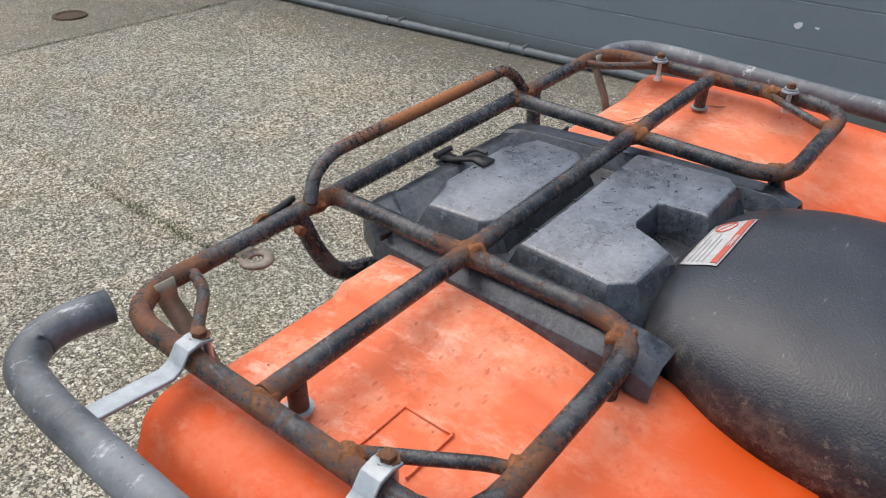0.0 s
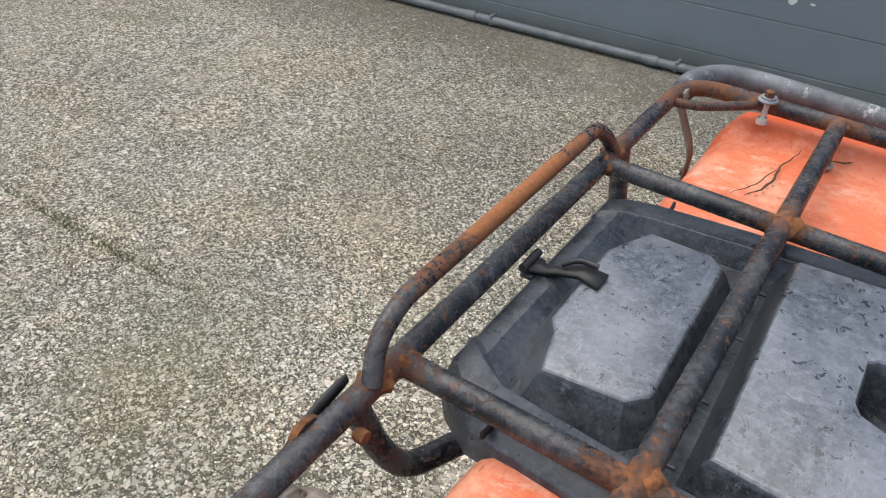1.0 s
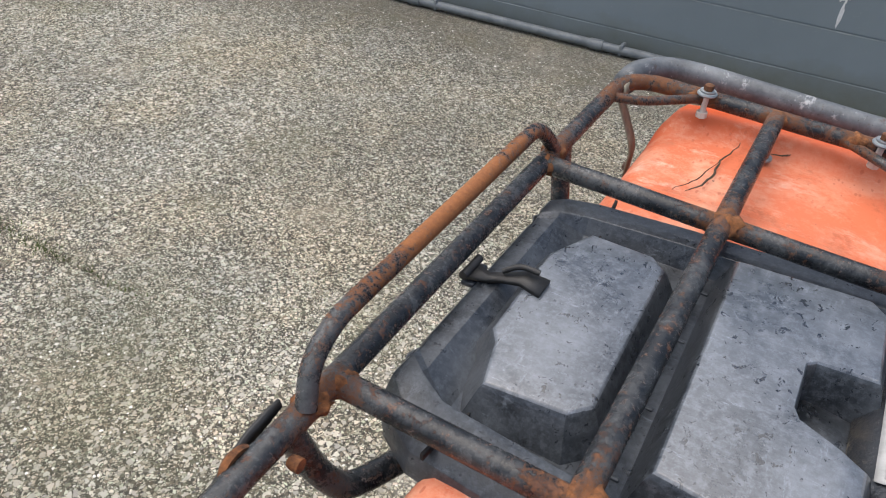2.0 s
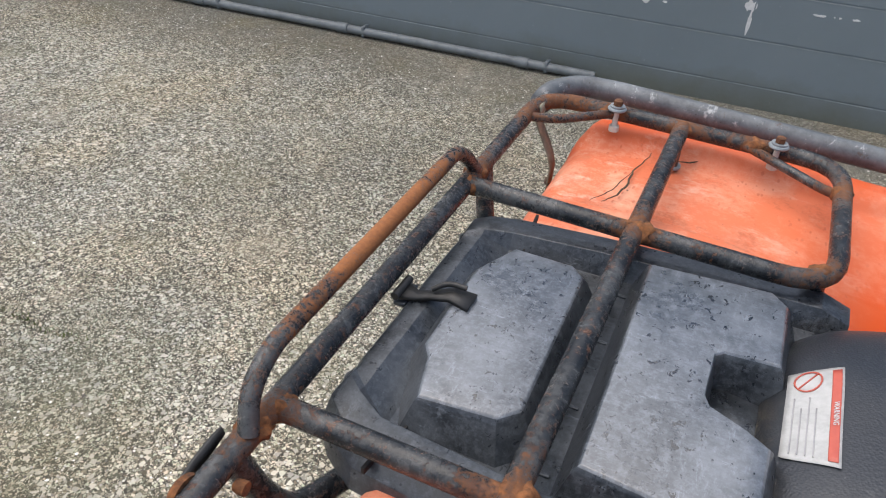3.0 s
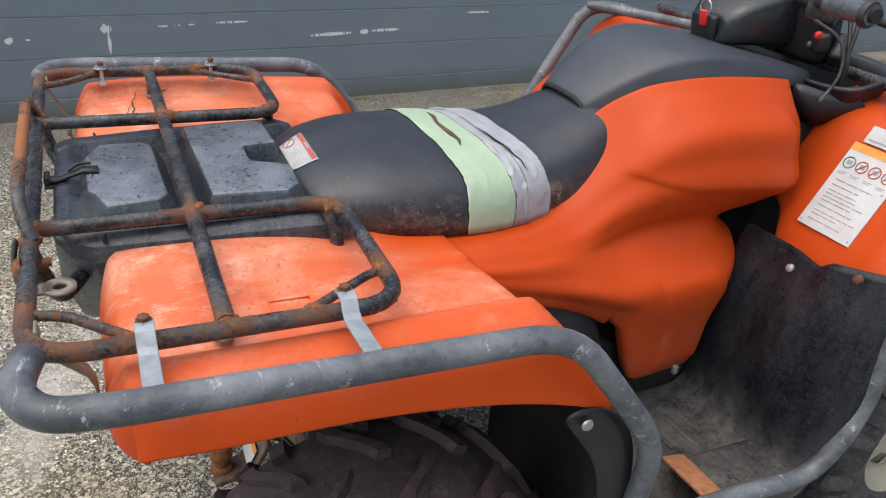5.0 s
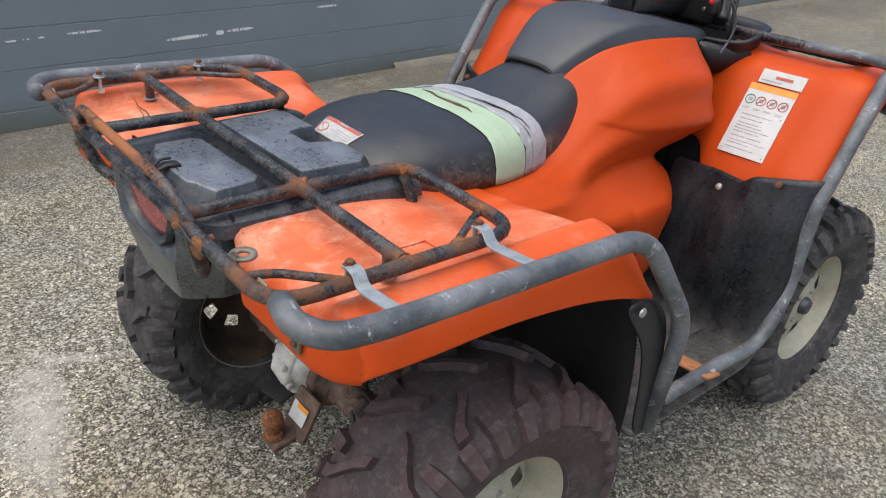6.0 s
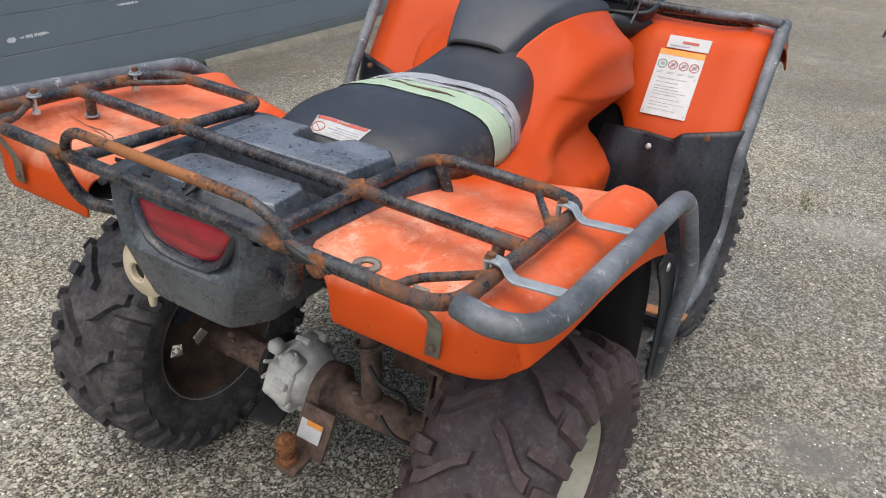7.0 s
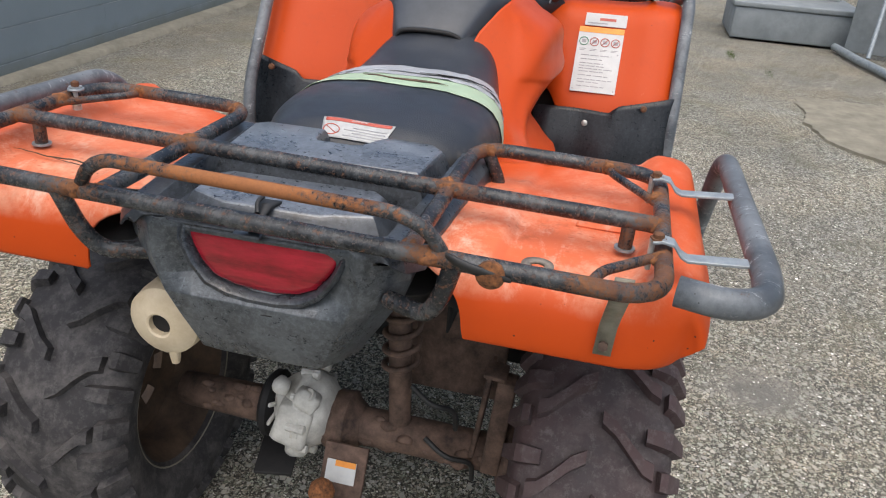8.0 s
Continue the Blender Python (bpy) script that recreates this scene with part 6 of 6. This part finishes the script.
    for s in (-1, 1):
        sheet("inner_side", [[(x2, s * 0.205, z2) for x2 in (-0.04, 0.02, 0.10, 0.18)] for z2 in (0.82, 0.70, 0.62)], BLACK_DEEP, bike, 0.004, 0, "black plastic inner side panel")
    return axle


build_rear_axle()


def build_engine():
    bm = bmesh.new()
    add_box(bm, (0.50, 0.34, 0.34), Matrix.Translation((0.72, 0, 0.46)), 0.03)
    add_box(bm, (0.26, 0.30, 0.30), Matrix.Translation((0.46, 0, 0.58)), 0.04)
    add_box(bm, (0.20, 0.20, 0.22), Matrix.Translation((0.34, 0, 0.50)), 0.03)
    add_turned(bm, [(0.0001, 0), (0.09, 0), (0.10, 0.02), (0.10, 0.05), (0.0001, 0.06)], pose(0.60, -0.17, 0.44, 90, 0, 0), 24)
    engine = part("engine", bm, BLACK_DEEP, bike, "dark engine block under the side panels")
    for s in (-1, 1):
        cover2 = [[(0.43, s * 0.24, 0.70), (0.50, s * 0.25, 0.68), (0.57, s * 0.25, 0.64), (0.60, s * 0.25, 0.57)], [(0.42, s * 0.27, 0.62), (0.49, s * 0.28, 0.61), (0.555, s * 0.28, 0.585), (0.59, s * 0.28, 0.53)], [(0.42, s * 0.28, 0.50), (0.49, s * 0.29, 0.49), (0.56, s * 0.29, 0.48), (0.60, s * 0.285, 0.46)], [(0.42, s * 0.27, 0.40), (0.5, s * 0.28, 0.40), (0.57, s * 0.28, 0.40), (0.61, s * 0.27, 0.40)]]
        sheet("air_box", cover2, GLOSS, bike, 0.006, 2, "black moulded plastic cover beside the engine")
        box("drain_tab", (0.012, 0.01, 0.02), pose(0.80, s * 0.262, 0.455), STRAP_DULL, bike, 0.002, "small plastic tab")


build_engine()


# ---- front end ----
def build_front():
    pod = []
    for x, w, z0, z1 in ((0.885, 0.040, 1.060, 1.105), (0.90, 0.070, 1.055, 1.135), (0.96, 0.085, 1.055, 1.165), (1.04, 0.095, 1.05, 1.185), (1.12, 0.085, 1.04, 1.185), (1.15, 0.06, 1.05, 1.16)):
        pod.append([(x, w * math.copysign(abs(math.cos(a)) ** 0.55, math.cos(a)), (z0 + z1) / 2 + (z1 - z0) / 2 * math.copysign(abs(math.sin(a)) ** 0.55, math.sin(a))) for a in (2 * math.pi * k / 20 for k in range(21))])
    pod = [[(x + 0.065, y + 0.045, z + 0.005) for x, y, z in r] for r in pod]
    column = sheet("instrument_pod", pod, POD, bike, 0.004, 1, "black plastic instrument pod with scuffs")
    box("pod_cap", (0.02, 0.07, 0.06), pose(0.951, 0.045, 1.090, 0, -10, 0), GLOSS, column, 0.006)
    key = box("ignition_key", (0.008, 0.018, 0.034), pose(0.933, 0.036, 1.112, 0, -12, 25), KEY_RED, bike, 0.004, "red plastic ignition key with ring")
    tube("key_ring", [(0.931, 0.034 + 0.016 * math.cos(t), 1.133 + 0.016 * math.sin(t)) for t in (2 * math.pi * k / 16 for k in range(17))], 0.0014, ZINC, key, 0.002, sides=6)
    bar = tube("handlebar", [(0.93, 0.385, 1.203), (0.95, 0.26, 1.205), (1.10, 0.06, 1.165), (1.10, -0.06, 1.165), (0.93, -0.24, 1.198), (0.905, -0.375, 1.203)], 0.0115, BLACK_DEEP, bike, 0.05, "black handlebar")
    for s in (-1, 1):
        tube("grip", [(0.925, s * 0.265, 1.199), (0.906, s * 0.368, 1.203)], 0.0175, HOUSING, bar, label="dusty black rubber grip")
        turned("grip_end", [(0.008, 0.0), (0.020, 0.0), (0.0225, 0.004), (0.0225, 0.011), (0.019, 0.014), (0.008, 0.014)], pose(0.9065, s * 0.365, 1.203, 90 * s if s < 0 else -90, 0, 0), STRAP_RUBBER, bar, 24, "black ring end of the grip", True)
        box("switch_box", (0.05, 0.045, 0.05), pose(0.965, s * 0.215, 1.190, 0, 0, s * -40), BLACK, bar, 0.008)
        tube("lever", [(0.98, s * 0.24, 1.19), (0.99, s * 0.32, 1.18), (0.975, s * 0.39, 1.18)], 0.006, BLACK_DEEP, bar, 0.03)
    for k, (y0, y1) in enumerate(((-0.12, -0.16), (-0.10, -0.17), (0.12, 0.15))):
        tube("control_cable", [(1.18, y0, 1.17), (1.16, y0 - 0.03, 1.13), (1.14, y1, 1.06), (1.16, y1 + 0.02, 0.99)], 0.0045, STRAP_RUBBER, bike, 0.05, "black control cable", 8)
    block = box("steering_clamp", (0.075, 0.110, 0.120), pose(1.150, -0.045, 1.105, 0, -12, 8), BLACK_DEEP, bike, 0.018, "dark clutter of clamps behind the instrument pod")
    for at, size, turn in (((1.120, -0.105, 1.150), (0.035, 0.040, 0.050), 25), ((1.105, -0.120, 1.095), (0.030, 0.028, 0.040), -15), ((1.175, -0.110, 1.075), (0.040, 0.030, 0.060), 40)):
        box("clamp_block", size, pose(*at, 8, turn, turn), GLOSS, block, 0.008)
    for k, (y0, z0, mat) in enumerate(((-0.105, 1.150, BLACK_DEEP), (-0.125, 1.110, KEY_RED), (-0.100, 1.085, BLACK))):
        box("lever_clamp", (0.022, 0.014, 0.016), pose(1.075 + 0.012 * k, y0, z0, 10 * k, 14, 20 * k), mat, bar, 0.006)
    turned("warning_lamp", [(0.0001, 0.003), (0.005, 0.002), (0.006, 0.0), (0.0001, 0.0)], pose(1.010, 0.015, 1.166, 0, -30, 0), ZINC, column, 16)
    tube("brake_cable", [(1.02, -0.16, 1.15), (1.07, -0.20, 1.12), (1.085, -0.205, 1.05), (1.060, -0.195, 1.00)], 0.0030, HOUSING, bike, 0.04, "thin grey brake cable", 8)
    # open bin ahead of the tank cover
    def bin_ring(grow, z_rear, z_front):
        cx, cy, a, b = 1.172, 0.020, 0.082 + grow, 0.248 + grow
        ring = []
        for k in range(36):
            c, q = math.cos(2 * math.pi * k / 36), math.sin(2 * math.pi * k / 36)
            x, y = a * math.copysign(abs(c) ** 0.45, c), b * math.copysign(abs(q) ** 0.45, q)
            ring.append((cx + x, cy + y, z_rear + (z_front - z_rear) * (x + a) / (2 * a)))
        return ring + ring[:1]
    rings = [bin_ring(g, z0, z1) for g, z0, z1 in ((-0.060, 0.945, 0.955), (-0.030, 0.955, 0.975), (-0.004, 1.012, 1.050), (0.006, 1.020, 1.058), (-0.006, 1.022, 1.060), (-0.016, 1.010, 1.048), (-0.045, 0.972, 0.985), (-0.075, 0.968, 0.978))]
    sheet("front_tray", rings, GLOSS, bike, 0.003, 1, "open black plastic storage tray", 1)
    bm = bmesh.new()
    add_turned(bm, [(0.0001, -0.002), (1.0, -0.002), (1.0, 0.002), (0.0001, 0.002)], pose(1.172, 0.020, 0.970) @ Matrix.Diagonal((0.06, 0.20, 1, 1)), 32)
    part("tray_floor", bm, GLOSS, bike)
    sheet("tray_bracket", [[(1.045, -0.128, 1.026), (1.085, -0.165, 1.012), (1.150, -0.225, 1.010)], [(1.048, -0.140, 0.990), (1.088, -0.180, 0.975), (1.150, -0.232, 0.985)], [(1.080, -0.125, 0.935), (1.110, -0.165, 0.935), (1.160, -0.215, 0.960)]], GLOSS, bike, 0.006, 1, "black plastic corner under the tray", 1, (("row", 1, 0.8), ("col", 1, 0.6)))
    front_rack = tube("front_rack", [(1.455, -0.44, 0.975), (1.190, -0.47, 1.036), (1.190, 0.51, 1.036), (1.455, 0.48, 0.975), (1.455, -0.44, 0.975)], 0.0120, RACK_DARK, bike, 0.04, "black tubular front cargo rack sloping forward")
    for x, z in ((1.265, 1.021), (1.330, 1.005), (1.395, 0.990)):
        tube("rack_bar", [(x, -0.455, z), (x, 0.495, z)], 0.0095, RACK_DARK, front_rack)
    for s in (-1, 1):
        rows = []
        for x, r in ((1.33, 0.02), (1.35, 0.048), (1.42, 0.066), (1.50, 0.056), (1.53, 0.02)):
            rows.append([(x, s * 0.50 + 0.75 * r * math.cos(a), 0.93 + r * math.sin(a)) for a in (2 * math.pi * k / 14 for k in range(15))])
        sheet("lamp_pod", rows, BLACK, bike, 0.003, 1, "black plastic lamp pod at the fender's front corner")
        tube("front_hinge_bar", [(1.155, -0.556, 1.042), (1.175, -0.50, 1.044), (1.200, -0.24, 1.030)] if s < 0 else [(1.018, 0.578, 1.026), (1.055, 0.525, 1.028), (1.190, 0.24, 1.030)], 0.0125, TUBE_GREY, bike, 0.03, "short grey tube from side rail to front rack")
        # sheet added only so that the gap beside the panel reads black
        sheet("inner_shield", [[(1.055, s * y, z2) for y in (0.10, 0.18, 0.27)] for z2 in (0.50, 0.68, 0.815)], BLACK_DEEP, bike, 0.003, 0, "added black sheet that darkens the gap behind the side panel")
        sheet("front_liner", [[(1.08, s * y, 0.86), (1.2, s * y, 0.955), (1.4, s * y, 0.955), (1.56, s * y, 0.90)] for y in (0.16, 0.35, 0.545)], BLACK_DEEP, bike, 0.003, 1, "black inner front arch liner")
    box("front_body", (0.50, 0.28, 0.40), pose(1.30, 0, 0.78), BLACK_DEEP, bike, 0.04, "dark front body behind the fenders")
    tube("front_axle", [(FRONT_AXLE, -0.38, 0.31), (FRONT_AXLE, 0.38, 0.31)], 0.03, AXLE, bike, 0.02, "dirty front axle shafts")
    for s in (-1, 1):
        tube("suspension_arm", [(1.20, s * 0.12, 0.36), (FRONT_AXLE, s * 0.34, 0.27), (1.48, s * 0.12, 0.36)], 0.014, AXLE, bike, 0.03, "black front suspension arm")


build_front()


# ---- yard details ----
for mx, mz, ln, hh, tl, sd in ((1.00, 0.372, 0.24, 0.022, 0.03, 1), (1.20, 0.378, 0.05, 0.03, 0.0, 2), (1.33, 0.384, 0.17, 0.018, 0.02, 3), (-0.17, 0.44, 0.05, 0.05, 0.0, 4), (-0.16, 0.37, 0.016, 0.10, 0.0, 5), (-0.60, 0.40, 0.035, 0.035, 0.2, 6), (0.10, 0.445, 0.05, 0.012, 0.0, 7), (0.17, 0.447, 0.03, 0.010, 0.0, 8), (0.24, 0.449, 0.03, 0.010, 0.0, 9), (0.45, 0.455, 0.17, 0.014, 0.01, 10), (1.95, 0.47, 0.16, 0.014, 0.0, 11), (-0.52, 0.40, 0.02, 0.012, 0.0, 12)):
    wall_mark(mx, mz, ln, hh, tl, sd)


def build_conduit():
    y0 = lambda x: wall_y(x) - 0.060
    pipe = tube("conduit", [(-9.0, y0(-9.0), 0.030), (-0.75, y0(-0.75), 0.030)], 0.021, PIPE, None, 0.03, "", 14)
    tagged(pipe, "grey-painted conduit lying along the foot of the wall", "pipe")
    for x in (-6.4, -5.2, -4.0, -2.9, -2.05, -1.1):
        tube("coupling", [(x - 0.03, y0(x - 0.03), 0.030), (x + 0.03, y0(x + 0.03), 0.030)], 0.0255, PIPE, pipe)
        box("pipe_clip", (0.018, 0.055, 0.055), pose(x + 0.12, y0(x + 0.12) + 0.008, 0.033), PIPE, pipe, 0.006)
    return pipe


build_conduit()


def build_apron():
    """The cement strip along the wall's foot, with an uneven edge."""
    rng = random.Random(8)
    bm = bmesh.new()
    top_in, top_out, low_out = [], [], []
    n = 60
    for k in range(n + 1):
        x = 2.5 + 9.0 * k / n
        w = (0.10 + 0.05 * noise.noise(Vector((x * 1.7, 0, 0))) + rng.uniform(-0.01, 0.01)) * min(1.0, 0.25 + k / 6)
        y = wall_y(x) - 0.004
        top_in.append(bm.verts.new((x, y, 0.042)))
        top_out.append(bm.verts.new((x, y - w, 0.030)))
        low_out.append(bm.verts.new((x, y - w - 0.012, -0.01)))
    for k in range(n):
        bm.faces.new((top_in[k], top_in[k + 1], top_out[k + 1], top_out[k]))
        bm.faces.new((top_out[k], top_out[k + 1], low_out[k + 1], low_out[k]))
    return tagged(part("trim", bm, CEMENT), "pale uneven cement strip at the wall's foot", "kerb", kind="structure")


build_apron()


def build_raised_slab():
    """A smoother slab lying a little higher, with a broken edge."""
    bm = bmesh.new()
    edge = []
    n = 120
    for k in range(n + 1):
        x = 3.05 + 2.25 * k / n
        y = -1.66 - 1.10 * max(0.0, 3.78 - x) ** 1.3 + 0.07 * noise.noise(Vector((x * 2.3, 5.0, 0))) + 0.030 * noise.noise(Vector((x * 11, 1.0, 0)))
        edge.append((x, y, 0.018 if x < 4.3 else 0.018 - 0.030 * (x - 4.3)))
    top = [bm.verts.new((x, y, h)) for x, y, h in edge]
    low = [bm.verts.new((x + 0.002, y + 0.004, -0.012)) for x, y, h in edge]
    back = [bm.verts.new((x, -9.0, h)) for x, _, h in edge]
    for k in range(n):
        bm.faces.new((low[k], low[k + 1], top[k + 1], top[k]))
        bm.faces.new((top[k], top[k + 1], back[k + 1], back[k]))
    return tagged(part("pavement", bm, CEMENT, smooth=False), "smooth cement slab with a broken edge", "pavement", kind="structure")


build_raised_slab()

disc = turned("drain_cover", [(0.0001, 0.006), (0.075, 0.006), (0.080, 0.012), (0.098, 0.012), (0.104, 0.0), (0.0001, 0.0)], pose(-4.42, 1.52, 0.001), CRACK, None, 32)
tagged(disc, "small round dark metal drain cover set in the concrete", "drain cover")


def build_far_end():
    step = box("concrete_step", (0.9, 1.15, 0.30), pose(7.62, -1.98, 0.17), STEP, None, 0.015)
    tagged(step, "grey-painted concrete block step", "step")
    cap = box("step_cap", (0.94, 1.2, 0.05), pose(7.62, -1.98, 0.345), STEP, step, 0.01)
    door = box("metal_door_panel", (0.05, 2.6, 2.2), pose(6.55, -3.66, 1.14, 0, 0, -18), STEP, None, 0.01)
    tagged(door, "grey sheet metal panel standing by the step", "panel")
    rail = tube("ground_rail", [(7.05, -2.36, 0.05), (6.45, -2.44, 0.05), (5.4, -2.65, 0.05)], 0.035, STRAP, None, 0.05)
    tagged(rail, "pale metal pipe lying along the slab", "pipe")
    tube("rail_stay", [(6.4, -2.50, 0.08), (6.6, -2.56, 0.55)], 0.02, STRAP, rail)
    whl = new("parked_bike_wheel")
    tagged(whl, "black tyre and fork of a machine parked far off", "wheel")
    bm = bmesh.new()
    ring = [(8.05 + 0.20 * math.cos(t), -0.76, 0.252 + 0.20 * math.sin(t)) for t in (2 * math.pi * k / 32 for k in range(33))]
    add_tube(bm, ring, 0.05, 12, False)
    part("tyre", bm, RUBBER, whl)
    tube("fork", [(8.05, -0.84, 0.25), (8.2, -0.84, 0.72)], 0.02, BLACK_DEEP, whl)
    tube("stand", [(8.1, -0.62, 0.42), (7.95, -0.52, 0.02)], 0.012, BLACK_DEEP, whl)
    white = box("white_panel", (0.05, 0.9, 0.7), pose(7.95, -2.05, 0.718), PAPER, None, 0.01)
    tagged(white, "white panel standing on the grey step", "panel")
    far = bmesh.new()
    add_box(far, (0.2, 14.0, 3.0), Matrix.Translation((13.5, -4.0, 1.49)))
    tagged(part("wall_east", far, WALL, smooth=False), "grey painted wall at the yard's far end", "wall", kind="structure")


build_far_end()


def build_moss():
    """Tufts of moss and grass along the joints."""
    rng = random.Random(11)
    verts, faces = [], []
    def blade(x, y, h, r):
        a = rng.uniform(0, 6.28)
        b = len(verts)
        dx, dy = math.cos(a), math.sin(a)
        lean = rng.uniform(0.2, 1.0) * h
        verts.extend([(x - dy * r, y + dx * r, 0), (x + dy * r, y - dx * r, 0), (x + dx * lean, y + dy * lean, h)])
        faces.append((b, b + 1, b + 2))
    def tuft(x, y, n, size):
        for _ in range(n):
            blade(x + rng.gauss(0, size * 1.6), y + rng.gauss(0, size * 0.5), rng.uniform(0.006, 0.016), rng.uniform(0.001, 0.0025))
    for x, n, size in ((-2.62, 60, 0.03), (-2.30, 50, 0.03), (-2.10, 110, 0.03), (-1.98, 160, 0.035), (-1.78, 120, 0.03), (-1.86, 60, 0.03), (-1.62, 60, 0.02), (-1.48, 40, 0.02), (-2.9, 40, 0.03)):
        tuft(x, 0.42, n, size)
    for y in (1.05, 1.2, 1.9, 2.2):
        for _ in range(60):
            blade(-4.0 + rng.gauss(0, 0.012), y + rng.gauss(0, 0.05), rng.uniform(0.006, 0.015), 0.002)
    for x, y, n in ((2.82, -0.63, 150), (6.3, -1.35, 200), (5.6, -1.6, 60), (1.2, 2.95, 60), (2.1, 3.0, 60), (-0.3, 2.86, 50)):
        for _ in range(n):
            blade(x + rng.gauss(0, 0.09), y + rng.gauss(0, 0.02), rng.uniform(0.006, 0.02), 0.002)
    me = bpy.data.meshes.new("moss")
    me.from_pydata(verts, [], faces)
    me.materials.append(MOSS)
    return tagged(new("moss", me), "small tufts of moss and grass in the concrete joints", "moss", kind="stuff")


build_moss()


def build_pebbles():
    """Loose and proud stones of the aggregate."""
    rng = np.random.default_rng(4)
    n = 42000
    x = rng.uniform(-3.6, 3.2, n)
    y = rng.uniform(-1.6, 2.6, n)
    r = rng.uniform(0.0022, 0.0048, n) * (1 + (rng.random(n) > 0.96) * 0.5)
    a = rng.uniform(0, np.pi, n)
    base = np.array([(1, 0, 0), (0.2, 0.8, 0.1), (-0.9, 0.3, 0), (-0.3, -0.8, 0.1), (0.5, -0.6, 0), (0.05, 0.0, 0.62)])
    tri = np.array([(0, 1, 5), (1, 2, 5), (2, 3, 5), (3, 4, 5), (4, 0, 5)])
    v = base[None] * r[:, None, None] * rng.uniform(0.75, 1.25, (n, 6, 1))
    c, s = np.cos(a)[:, None], np.sin(a)[:, None]
    vx = v[:, :, 0] * c - v[:, :, 1] * s + x[:, None]
    vy = v[:, :, 0] * s + v[:, :, 1] * c + y[:, None]
    vz = v[:, :, 2] + 0.0005
    verts = np.stack([vx, vy, vz], -1).reshape(-1, 3)
    faces = (tri[None] + 6 * np.arange(n)[:, None, None]).reshape(-1, 3)
    me = bpy.data.meshes.new("aggregate_stones")
    me.from_pydata(verts.tolist(), [], faces.tolist())
    me.materials.append(STONE)
    ob = new("aggregate_stones", me)
    ob.parent = ground
    return tagged(ob, kind="stuff")


build_pebbles()
